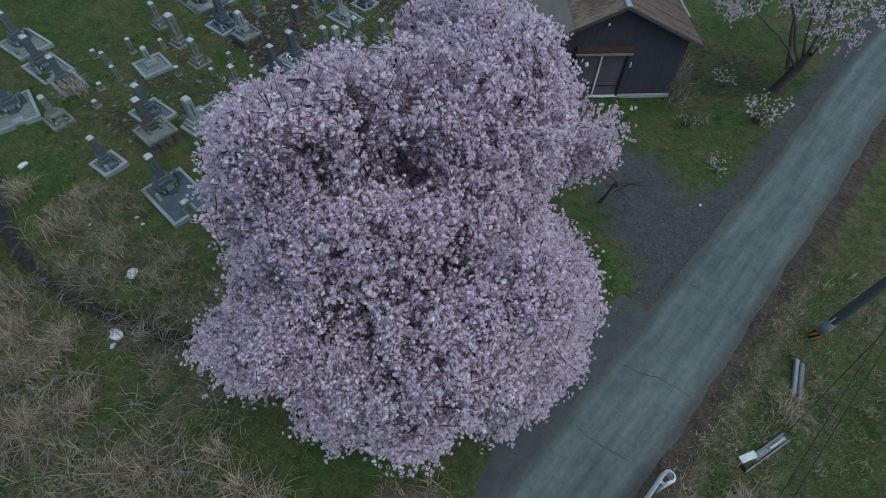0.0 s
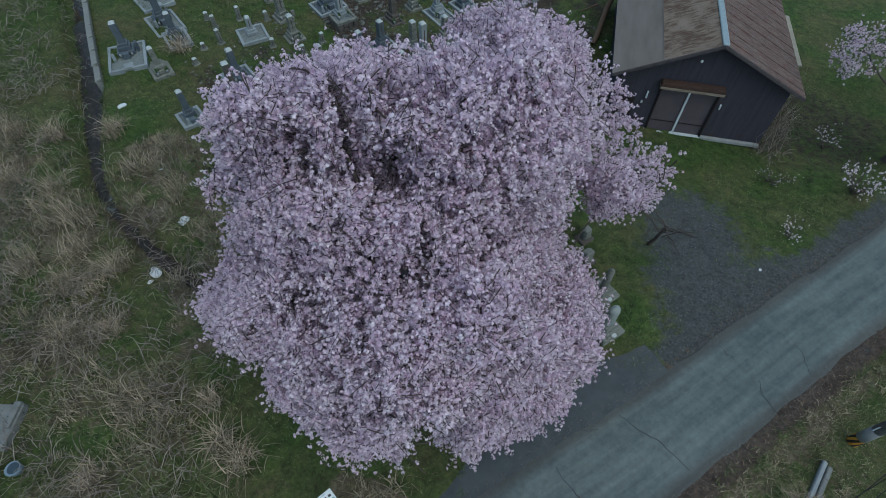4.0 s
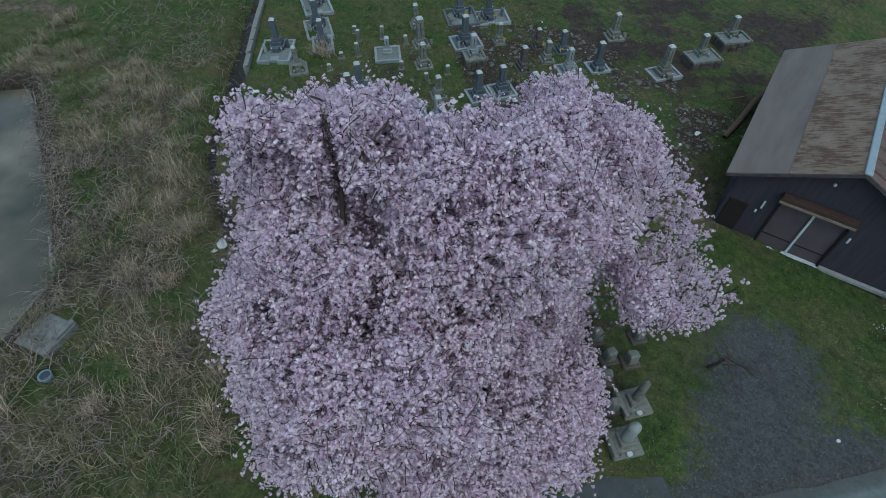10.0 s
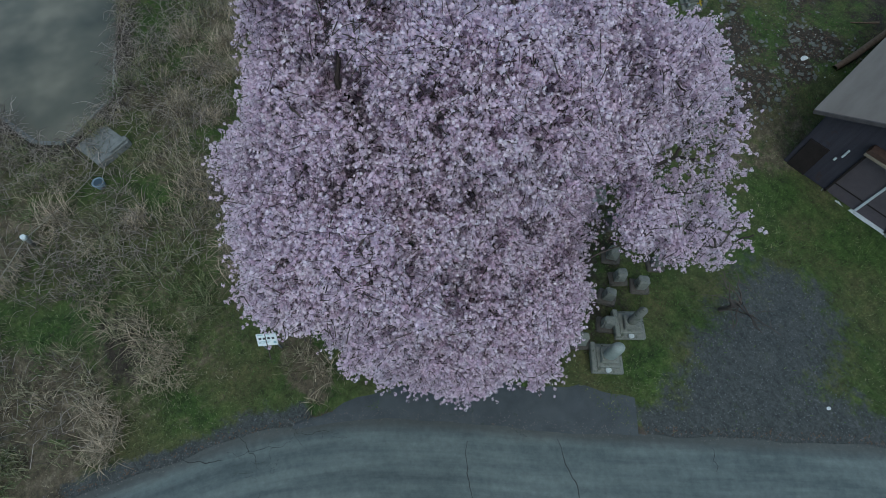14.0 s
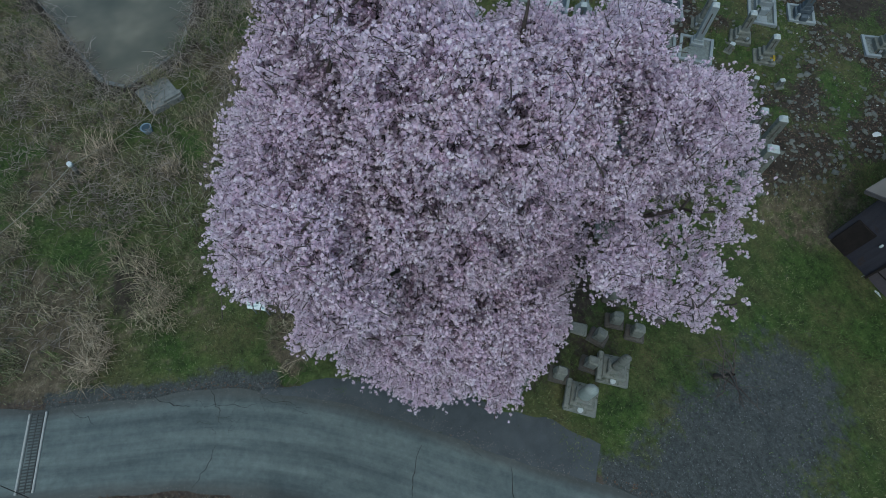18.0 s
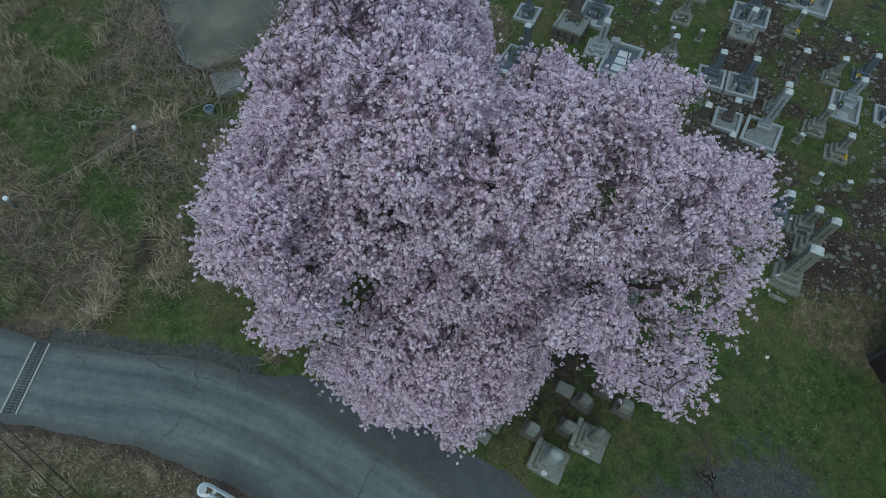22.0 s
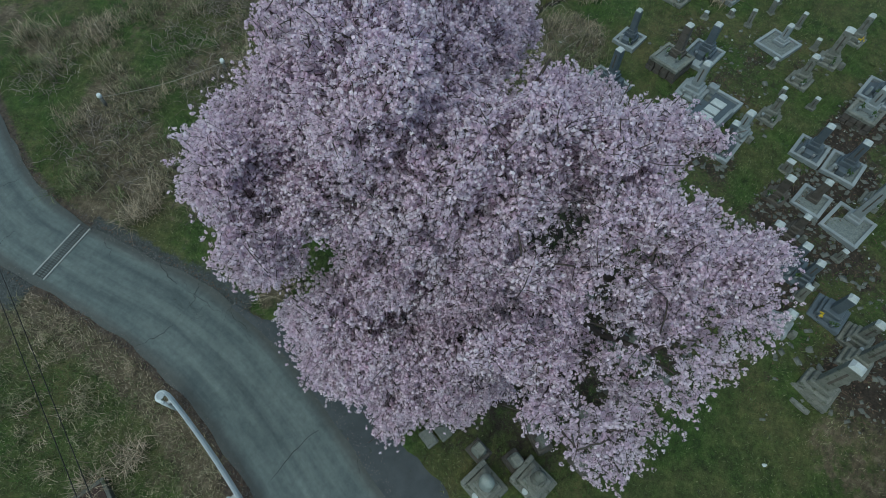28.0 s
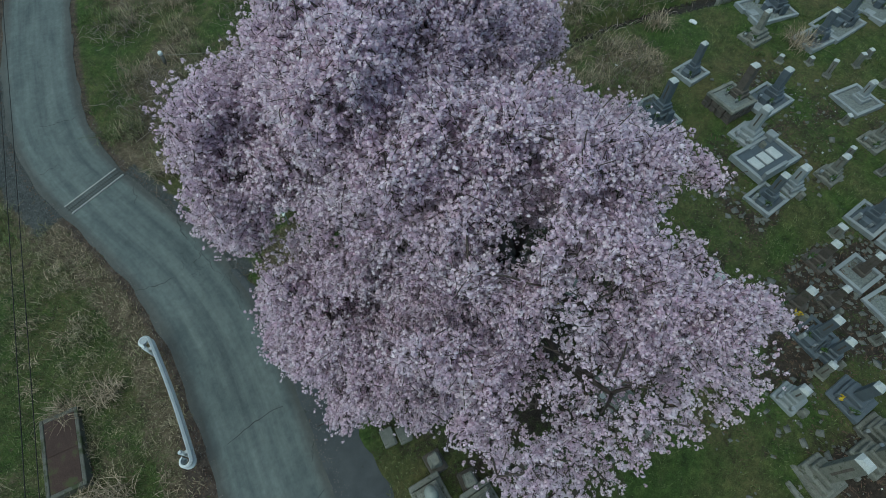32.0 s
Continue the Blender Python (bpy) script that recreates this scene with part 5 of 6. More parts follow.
def memorial(x, y, rot, kind, label):
    """The stones beside the tree by the lane."""
    rng = np.random.default_rng(int(abs(x * 100)))
    z = ground_at(x, y) - 0.03
    s = thing("memorial_stone", pose(x, y, z, 0, 0, rot), label, "memorial stone", "stones beside the tree")
    if kind in ("round", "point"):
        for a, c, h, z1 in ((0.78, 0.74, 0.14, 0), (0.58, 0.52, 0.16, 0.138), (0.40, 0.36, 0.15, 0.296)):
            part("base_step", box(a, c, h, (0, 0, z1), 0.02, 0.98, None, 0.004, rng), mat_old, s)
        part("side_ledge", box(0.12, 0.7, 0.2, (-0.36, 0, 0.137), 0.02), mat_old, s)
        bm = bmesh.new()
        n, rings = 18, 12
        H = 0.82 if kind == "round" else 0.95
        rr = 0.165 if kind == "round" else 0.13
        prof = []
        for k in range(rings):
            t = k / (rings - 1)
            if kind == "round":
                r = rr * (1.0 if t < 0.72 else math.sqrt(max(0.0, 1 - ((t - 0.72) / 0.28) ** 2)))
            else:
                r = rr * (1.0 - 0.15 * t if t < 0.82 else 0.85 * (1 - (t - 0.82) / 0.18 * 0.85))
            prof.append((max(r, 0.008), 0.445 + H * t))
        grid = [[bm.verts.new((r * math.cos(2 * math.pi * i / n), r * 0.8 * math.sin(2 * math.pi * i / n), zz)) for i in range(n)] for r, zz in prof]
        for a, c in zip(grid[:-1], grid[1:]):
            for i in range(n):
                bm.faces.new((a[i], a[(i + 1) % n], c[(i + 1) % n], c[i])).smooth = True
        bm.faces.new(grid[-1])
        bm.faces.new(grid[0][::-1])
        part("stone_pillar", bm, mat_old if kind == "point" else simple("worn_round_stone", (0.20, 0.235, 0.225), (0.30, 0.335, 0.32), 4, 60, 0.9, relief=0.3), s)
        part("incense_bowl", rod(0.06, 0.07, 0.08, (0.0, -0.3, 0.138), 10), mat_top, s)
    elif kind == "block":
        part("foot_stone", box(0.5, 0.42, 0.12, (0, 0, 0), 0.03, 0.95, None, 0.01, rng), mat_brown, s)
        part("block", box(0.30, 0.26, 0.42, (0, 0, 0.118), 0.04, 0.85, None, 0.012, rng), mat_old, s)
    else:
        part("slab", box(0.42, 0.30, 0.12, (0, 0, 0), 0.02, 0.96, None, 0.008, rng), mat_old, s)


memorial(4.98, 9.30, 56, "round", "rounded pale stone pillar on a stepped base under the blossom")
memorial(4.62, 10.32, 58, "point", "pointed narrow grey stele on a stepped base")
for mx, my, mr, mk in ((4.32, 9.85, 50, "block"), (3.75, 10.35, 40, "block"), (4.30, 9.02, 55, "block"), (4.3, 7.85, 50, "flat"), (4.08, 8.12, 55, "flat"), (3.5, 10.95, 60, "block"), (3.95, 11.3, 55, "block"),
                       (2.9, 11.2, 50, "block"), (1.1, 12.0, 58, "point"), (2.2, 11.9, 58, "block"), (1.7, 12.9, 58, "block"), (-0.55, 10.25, 58, "round"), (0.1, 10.9, 58, "block"), (3.4, 10.0, 55, "flat"), (3.7, 12.1, 55, "block")):
    memorial(mx, my, mr, mk, {"block": "small squat weathered memorial stone", "flat": "flat grey paving stone in the grass", "point": "pointed old stele in the shade of the tree", "round": "rounded grey stone in the shade of the tree"}[mk])
fl = thing("flower_bunch", pose(-0.25, 10.1, ground_at(-0.25, 10.1) + 0.0), "bunch of yellow flowers in a steel vase", "flowers")
part("vase", rod(0.04, 0.05, 0.3, (0, 0, 0), 8), mat_steel, fl)
rng = np.random.default_rng(8)
for _ in range(8):
    p = rng.normal(0, 0.06, 3)
    part("bloom", rod(0.03, 0.045, 0.04, (p[0], p[1], 0.42 + p[2]), 7), mat_yellow, fl)
    tube_part("stem", [np.array([[0, 0, 0.25, 0.005], [p[0], p[1], 0.42 + p[2], 0.004]])], mat_leaf, fl, 4)

# ---- water ----
mat_water, nt, b = material("murky_water", 0.08)
v = place(nt)
nt.links.new(ramp(nt, noise_of(nt, v, 0.45, 3, 0.5), [(0.32, (0.066, 0.068, 0.048)), (0.5, (0.120, 0.116, 0.084)), (0.68, (0.215, 0.196, 0.142))]), b.inputs["Base Color"])
b.inputs["Specular IOR Level"].default_value = 0.5
bump(nt, b, noise_of(nt, v, 2.5, 3, 0.5), 0.05, 0.02)
pc = np.array(POND)
mid_p = pc.mean(0)
wv = [(mid_p[0] + (x - mid_p[0]) * 1.08, mid_p[1] + (y - mid_p[1]) * 1.08, POND_Z) for x, y in POND]
tagged(mesh_object("water", wv, [list(range(len(wv)))[::-1]], mat_water), "murky grey-green still pond water", "water", kind="structure")
# the pale blue spots paint glints of sky into the mud's colour
mat_ditch = simple("wet_mud_sky_glints", (0.018, 0.016, 0.013), (0.048, 0.042, 0.034), 4, 30, 0.25, relief=0.4, dist=0.03, spots=((0.17, 0.205, 0.22), 1.6, 0.60))
dv, df = [], []
for i, (x, y, w) in enumerate(DITCH_LINE):
    a, c = DITCH_LINE[max(i - 1, 0)], DITCH_LINE[min(i + 1, len(DITCH_LINE) - 1)]
    d = (c - a)[:2] / np.linalg.norm((c - a)[:2])
    wide = 0.32 + 0.3 * float(smooth((-x - 11.5) / 2.5))
    for e in (-wide, wide):
        dv.append((x - d[1] * e, y + d[0] * e, level(x, y) - 0.40 + 0.2 * float(smooth((y - 9) / 5))))
    if i:
        df.append((2 * i - 2, 2 * i, 2 * i + 1, 2 * i - 1))
tagged(mesh_object("ditch_water", dv, df, mat_ditch), "thin dark water standing in the ditch, with painted sky glints", "water", kind="structure")

# kerb walls of the pond and the little sluice at its corner
def wall_run(name, pts, wide, high, mat, label, category, dz=0.0):
    t = thing(name, Matrix.Identity(4), label, category)
    for (x0, y0), (x1, y1) in zip(pts[:-1], pts[1:]):
        L = math.hypot(x1 - x0, y1 - y0)
        n = max(1, int(L / 1.5))
        for k in range(n):
            f = (k + 0.5) / n
            x, y = x0 + (x1 - x0) * f, y0 + (y1 - y0) * f
            part("wall_block", box(L / n - 0.01, wide, high, (0, 0, 0), 0.015), mat, t, "", pose(x, y, POND_Z - 0.35 + dz, 0, 0, math.degrees(math.atan2(y1 - y0, x1 - x0))))
    return t


wall_run("pond_wall", [(-13.5, -2.95), (-8.25, -0.65), (-7.8, 0.0)], 0.16, 0.52, mat_grey_concrete, "low mossy concrete wall along the pond's edge", "wall")
wall_run("pond_wall", [(-7.8, 0.08), (-8.72, 1.55)], 0.09, 0.50, mat_grey_concrete, "thin concrete edge across the pond's corner", "wall")
wall_run("pond_wall", [(-8.8, 1.7), (-10.6, 2.3)], 0.10, 0.46, mat_concrete, "thin pale concrete edge of the pond", "wall")
sl = thing("sluice", pose(-7.12, 0.95, 0.52, 0, 0, 22), "small weathered concrete sluice box beside the pond", "sluice")
part("slab", box(1.05, 1.0, 0.34, (0, 0, 0), 0.02), mat_grey_concrete, sl)
part("side_wall", box(0.16, 0.6, 0.42, (0.42, 0.25, 0.0), 0.02), mat_grey_concrete, sl)
part("gate_slot", box(0.10, 0.5, 0.31, (0.26, 0.28, 0.0), 0.0), mat_dark, sl)
mat_old_edge = simple("stained_edge_concrete", (0.16, 0.165, 0.155), (0.27, 0.28, 0.265), 3, 50, 0.92, relief=0.6, spots=((0.06, 0.07, 0.045), 4, 0.55))
dw = thing("ditch_wall", Matrix.Identity(4), "pale concrete edge of the ditch beside the graves", "wall")
for k in range(8):
    f = (k - 2.5) / 5
    x, y = -17.6 + 3.5 * f, 14.25 - 3.0 * f
    part("wall_block", box(0.94, 0.2, 0.65, (0, 0, -0.52), 0.015), mat_old_edge, dw, "", pose(x, y, ground_at(x + 0.35, y + 0.4) + 0.04, 0, 0, -40.6))

# ---- beside the lane ----
def white_rail():
    x0, y0, x1, y1 = 4.88, 1.80, 6.64, 4.55
    ang = math.atan2(y1 - y0, x1 - x0)
    L = math.hypot(x1 - x0, y1 - y0)
    z = (level(x0, y0) + level(x1, y1)) / 2 - 0.03
    tilt = math.degrees(math.atan2(level(x1, y1) - level(x0, y0), L))
    t = thing("guard_rail", pose((x0 + x1) / 2, (y0 + y1) / 2, z, 0, 0, math.degrees(ang)) @ pose(0, 0, 0, 0, -tilt, 0), "short white steel guard rail with curled ends on the verge", "guard rail")
    prof = [(0.0, 0.36), (0.045, 0.40), (0.045, 0.44), (0.0, 0.49), (0.0, 0.53), (0.045, 0.58), (0.045, 0.62), (0.0, 0.67)]
    def ribbon(path, name):
        bm = bmesh.new()
        rows = []
        for (x, y, nx, ny) in path:
            rows.append([[bm.verts.new((x + nx * (o + th), y + ny * (o + th), h)) for o, h in prof] for th in (0.0, 0.012)])
        for a, c in zip(rows[:-1], rows[1:]):
            for s in (0, 1):
                for i in range(len(prof) - 1):
                    bm.faces.new((a[s][i], c[s][i], c[s][i + 1], a[s][i + 1]))
            for i in (0, len(prof) - 1):
                bm.faces.new((a[0][i], c[0][i], c[1][i], a[1][i]))
        bmesh.ops.recalc_face_normals(bm, faces=bm.faces[:])
        return part(name, bm, mat_white, t)
    n = 9
    ribbon([(L * u, 0.05 * math.cos(math.pi * u), 0, 1) for u in np.linspace(-0.46, 0.46, n)], "beam")
    for s in (-1, 1):
        path = []
        for k in range(11):
            a = math.radians(250 * k / 10)
            r = 0.085
            cx, cy = s * 0.46 * L, 0.006 - r
            path.append((cx + s * r * math.sin(a), cy + r * math.cos(a), s * math.sin(a), math.cos(a)))
        ribbon(path, "curled_end")
        if s < 0:
            part("end_cap", rod(0.08, 0.08, 0.012, (s * 0.46 * L, -0.079, 0.655), 18), simple("grey_rail_cap", (0.30, 0.34, 0.36), (0.42, 0.46, 0.48), 6, 60, 0.6), t, "round grey end cap")
        part("post", rod(0.042, 0.042, 0.72, (s * 0.40 * L, -0.10, 0), 14), mat_white, t, "white tubular post")
        part("post_cap", rod(0.046, 0.025, 0.03, (s * 0.40 * L, -0.10, 0.72), 14), mat_white, t)
        part("bracket", box(0.08, 0.12, 0.10, (s * 0.40 * L, -0.035, 0.46), 0.01), mat_steel, t)
        for h in (0.45, 0.58):
            part("bolt", rod(0.014, 0.014, 0.02, (s * 0.40 * L, 0.045, h), 6, Matrix.Rotation(radians(-90), 4, "X")), mat_steel, t)


white_rail()


def on_ground(x, y, rot=0.0, lift=0.0):
    return pose(x, y, ground_at(x, y) + lift, 0, 0, rot)


mat_galv = simple("weathered_galvanised_steel", (0.20, 0.225, 0.24), (0.31, 0.34, 0.355), 4, 60, 0.55, 0.35, spots=((0.12, 0.12, 0.11), 8, 0.64))
kb = thing("kerb_blocks", on_ground(10.38, 7.5, 73), "two long grey concrete kerb blocks lying in the grass", "kerb block")
for s in (-1, 1):
    part("block", box(1.12, 0.115, 0.13, (0.03 * s, 0.066 * s, 0.0), 0.025, 0.94), mat_grey_concrete if s < 0 else mat_galv, kb)
ch = thing("steel_channel", on_ground(9.1, 5.45, 38, 0.01), "discarded grey steel channel with a white plate in the grass", "steel channel")
part("web", box(1.45, 0.12, 0.02, (0, 0, 0), 0.004), mat_galv, ch)
for s in (-1, 1):
    part("flange", box(1.45, 0.03, 0.10, (0, s * 0.09, 0.0), 0.008), mat_galv, ch)
part("inner_rib", box(0.5, 0.05, 0.05, (0.42, 0.0, 0.02), 0.008), mat_steel, ch)
part("plate", box(0.42, 0.16, 0.02, (-0.45, 0.05, 0.11), 0.004), mat_white, ch, "white steel plate", Matrix.Rotation(radians(-9), 4, "Z"))
part("end_ring", rod(0.085, 0.085, 0.05, (-0.73, 0, 0.075), 14, Matrix.Rotation(radians(90), 4, "Y")), mat_dark, ch)

mat_pole = simple("grey_pole_concrete", (0.11, 0.115, 0.115), (0.17, 0.178, 0.178), 3, 60, 0.85, relief=0.2)
mat_sheet = simple("grey_pole_sheet", (0.19, 0.20, 0.205), (0.27, 0.285, 0.29), 3, 60, 0.6)
mat_amber = simple("amber_stripe", (0.42, 0.20, 0.03), (0.55, 0.28, 0.04), 8, 60, 0.6)
mat_black = simple("black_stripe", (0.015, 0.015, 0.015), (0.03, 0.03, 0.03), 8, 60, 0.6)
PX, PY = 11.12, 8.85
pole = thing("utility_pole", on_ground(PX, PY, 0, -0.05) @ Matrix.Diagonal((0.72, 0.72, 1, 1)), "grey concrete utility pole with an amber and black base band", "utility pole")
part("shaft", rod(0.175, 0.12, 9.0, (0, 0, 0), 24), mat_pole, pole)
part("sheet", rod(0.183, 0.178, 0.55, (0, 0, 0.42), 24), mat_sheet, pole, "pale wrapped sheet")
for k in range(12):
    bm = bmesh.new()
    pts = []
    for h in (0.06, 0.18, 0.30, 0.42):
        for i in range(4):
            a = 2 * math.pi * (k + i / 3) / 12 + 2.6 * (h - 0.06)
            pts.append(bm.verts.new((0.187 * math.cos(a), 0.187 * math.sin(a), h)))
    for r in range(3):
        for i in range(3):
            bm.faces.new((pts[4 * r + i], pts[4 * r + i + 1], pts[4 * r + i + 5], pts[4 * r + i + 4]))
    part("stripe", bm, mat_amber if k % 2 else mat_black, pole, "amber warning stripe" if k % 2 else "black warning stripe")
part("plate", box(0.04, 0.012, 0.26, (-0.12, -0.145, 0.98), 0.003), mat_white, pole, "narrow white plate", Matrix.Rotation(radians(-25), 4, "Z"))
part("cross_arm", box(1.2, 0.07, 0.07, (0, 0, 7.6), 0.01), mat_galv, pole)
part("wire_clamp", rod(0.19, 0.19, 0.08, (0, 0, 4.3), 16), mat_galv, pole)
mat_wire = simple("black_cable", (0.012, 0.012, 0.012), (0.02, 0.02, 0.02), 5, 30, 0.6)
z_w = ground_at(PX, PY)
for dx, h, far_h in ((0.0, 4.28, 3.55), (0.16, 4.36, 3.75)):
    s = np.linspace(0, 1, 24)
    p = np.c_[PX + dx + (-15.0 - PX) * s, PY + (-25.6 - PY) * s, z_w + h + (far_h - h - z_w) * s - 0.5 * np.sin(np.pi * s) * 0.35, np.full(24, 0.0075)]
    w = thing("cable", pose(*p[0, :3]), "thin black overhead cable along the lane", "cable", "overhead cables")
    tube_part("strand", [p], mat_wire, w, 5, "", p[0, :3])
gw = thing("guy_wire", on_ground(9.75, 6.0), "dark stay wire from the ground to the pole", "cable")
o = np.array([9.75, 6.0, ground_at(9.75, 6.0)])
tube_part("strand", [np.array([[9.75, 6.0, o[2] - 0.05, 0.008], [PX, PY - 0.1, z_w + 6.2, 0.008]])], mat_wire, gw, 5, "", o)

# rusted cover over a low concrete pit
mat_pit = simple("mossy_pit_concrete", (0.075, 0.078, 0.066), (0.15, 0.152, 0.135), 3, 50, 0.95, relief=0.6, spots=((0.05, 0.06, 0.03), 4, 0.5))
mat_rust = simple("rusted_plate", (0.036, 0.024, 0.021), (0.078, 0.050, 0.042), 2.5, 40, 0.9, relief=0.4, spots=((0.06, 0.065, 0.03), 2.5, 0.52))
pit = thing("pit_cover", on_ground(7.70, 1.76, 53, -0.03), "rusted steel cover on a low concrete pit in the grass", "pit cover")
for s in (-1, 1):
    part("rim", box(1.8, 0.08, 0.27, (0, s * 0.36, 0), 0.012), mat_pit, pit)
    part("rim", box(0.09, 0.636, 0.27, (s * 0.855, 0, 0), 0.012), mat_pit, pit)
for k in range(2):
    part("plate", box(0.805, 0.63, 0.03, (-0.405 + 0.81 * k, 0, 0.225), 0.006), mat_rust, pit)

# ---- sign ----
mat_board = simple("white_sign_board", (0.60, 0.66, 0.68), (0.72, 0.77, 0.78), 6, 60, 0.5, relief=0.05)
mat_ink = simple("dark_print", (0.02, 0.025, 0.03), (0.04, 0.045, 0.05), 6, 60, 0.6)
mat_ink2 = simple("pale_print", (0.20, 0.34, 0.38), (0.28, 0.42, 0.46), 6, 60, 0.6)
sg = thing("sign", on_ground(0.64, 2.56, 63), "small white notice board on two short posts in the grass", "sign")
lean = Matrix.Translation((0, 0, 0.48)) @ Matrix.Rotation(radians(-38), 4, "X")
board = part("board", box(0.46, 0.025, 0.33, (0, 0, 0), 0.006), mat_board, sg, "white printed board", lean)
for k, x in enumerate((-0.15, -0.055, 0.045, 0.145)):
    part("bar", box(0.06, 0.003, 0.055, (x, -0.0145, 0.175), 0.0), mat_ink, board)
part("bar", box(0.30, 0.003, 0.014, (-0.05, -0.0145, 0.295), 0.0), mat_ink2, board)
part("bar", box(0.26, 0.003, 0.012, (-0.07, -0.0145, 0.115), 0.0), mat_ink2, board)
part("bar", box(0.22, 0.003, 0.012, (-0.09, -0.0145, 0.08), 0.0), mat_ink2, board)
part("emblem", rod(0.035, 0.035, 0.004, (0.17, -0.0135, 0.085), 16, Matrix.Rotation(radians(90), 4, "X")), mat_ink2, board)
for s in (-1, 1):
    part("post", rod(0.02, 0.02, 0.62, (s * 0.17, 0.06, -0.05), 10), mat_galv, sg)

# ---- marker posts with white caps, rope, bucket, litter ----
mat_postw = simple("grey_post_wood", (0.10, 0.10, 0.095), (0.19, 0.19, 0.18), 6, 60, 0.9, stretch=(4, 4, 0.5))
mat_cap = simple("white_post_cap", (0.55, 0.60, 0.62), (0.70, 0.75, 0.76), 6, 60, 0.6)
mat_rope = simple("straw_rope", (0.20, 0.19, 0.15), (0.32, 0.30, 0.25), 10, 70, 0.95)
tops = []
for x, y in ((-5.02, -1.45), (-2.65, -4.34), (-7.2, 1.9)):
    if x < -7:
        tops.append(np.array([x, y, ground_at(x, y) + 0.25]))
        continue
    p = thing("marker_post", on_ground(x, y, 0, -0.05), "short grey wooden post with a white cap in dry grass", "post", "marker posts")
    part("stake", rod(0.06, 0.055, 0.42, (0, 0, 0), 12), mat_postw, p)
    part("cap", rod(0.075, 0.06, 0.10, (0, 0, 0.40), 14), mat_cap, p, "white plastic cap")
    tops.append(np.array([x, y, ground_at(x, y) + 0.33]))
for a, c in ((tops[0], tops[1]), (tops[0], tops[2])):
    s = np.linspace(0, 1, 16)
    pth = np.c_[a[None] + (c - a)[None] * s[:, None], np.full(16, 0.012)]
    pth[:, 2] -= 0.16 * np.sin(np.pi * s)
    rp = thing("rope", pose(*a), "thin pale rope strung low between the posts", "rope", "ropes")
    tube_part("strand", [pth], mat_rope, rp, 5, "", a)
bk = thing("bucket", on_ground(-5.9, 0.5, 0, -0.01), "small blue-grey plastic bucket lying by the pond", "bucket")
mat_bk = simple("blue_grey_plastic", (0.16, 0.22, 0.28), (0.24, 0.32, 0.38), 6, 60, 0.5)
part("wall", rod(0.12, 0.15, 0.2, (0, 0, 0), 18), mat_bk, bk)
# a darker disc on the solid bucket paints the shade of its hollow
bm = bmesh.new()
bmesh.ops.create_circle(bm, segments=18, radius=0.125, cap_ends=True, matrix=Matrix.Translation((0.012, 0.01, 0.204)))
part("inside", bm, simple("shaded_inside", (0.03, 0.05, 0.07), (0.06, 0.09, 0.11), 6, 60, 0.4), bk)
tube_part("rim", [np.array([[0.15 * math.cos(a), 0.15 * math.sin(a), 0.2, 0.012] for a in np.linspace(0, 2 * math.pi, 19)])], mat_bk, bk, 6)
mat_bag = simple("white_plastic_bag", (0.55, 0.58, 0.60), (0.72, 0.75, 0.76), 12, 60, 0.5)
rng = np.random.default_rng(5)
for x, y, s in ((-7.35, 7.5, 0.16), (-6.85, 5.75, 0.17), (-6.75, 5.45, 0.07), (-12.6, 10.7, 0.14), (-8.2, 9.4, 0.05), (-7.9, 9.2, 0.06), (-9.4, 8.9, 0.05), (0.62, 21.6, 0.12), (2.9, 15.5, 0.05), (8.75, 13.2, 0.05), (-6.0, 12.6, 0.06), (-5.6, 12.8, 0.06), (-3.1, 14.2, 0.05)):
    bm = bmesh.new()
    bmesh.ops.create_icosphere(bm, subdivisions=2, radius=s)
    for v_ in bm.verts:
        v_.co = Vector((v_.co.x * 1.2, v_.co.y * 0.8, max(v_.co.z * 0.5, -0.02 * s))) * float(rng.uniform(0.7, 1.25))
    bag = thing("litter", on_ground(x, y, rng.uniform(0, 360), 0.01), "crumpled white plastic scrap in the grass", "litter", "litter in the grass")
    part("bag", bm, mat_bag, bag)

# ---- a small bare tree by the gravel, and flowering shrubs ----
def bare_tree():
    rng = np.random.default_rng(31)
    x, y = 5.55, 12.75
    z = ground_at(x, y)
    t = thing("bare_tree", pose(x, y, z), "small leafless tree with dark crooked twigs by the gravel", "tree")
    top = np.array([0.15, -0.35, 1.35])
    tube_part("trunk", [limb_path((0, 0, -0.05), top, 0.07, 0.04, rng, 7, 0, 0.12)], mat_bark, t, 8)
    paths = []
    for k in range(9):
        a = rng.uniform(0, 6.28)
        e = top + np.array([math.cos(a) * rng.uniform(0.5, 1.1), math.sin(a) * rng.uniform(0.5, 1.1), rng.uniform(-0.1, 0.7)])
        p = limb_path(top - (0, 0, rng.uniform(0, 0.4)), e, 0.022, 0.008, rng, 7, 0.05, 0.25)
        tube_part("branch", [p], mat_bark, t, 5)
        for _ in range(5):
            o = p[rng.integers(2, 7), :3]
            paths.append(limb_path(o, o + rng.normal(0, 0.28, 3), 0.008, 0.003, rng, 5, 0, 0.25))
    tagged(tube_part("twig_mass", paths, mat_bark, t, 3), kind="stuff")


bare_tree()


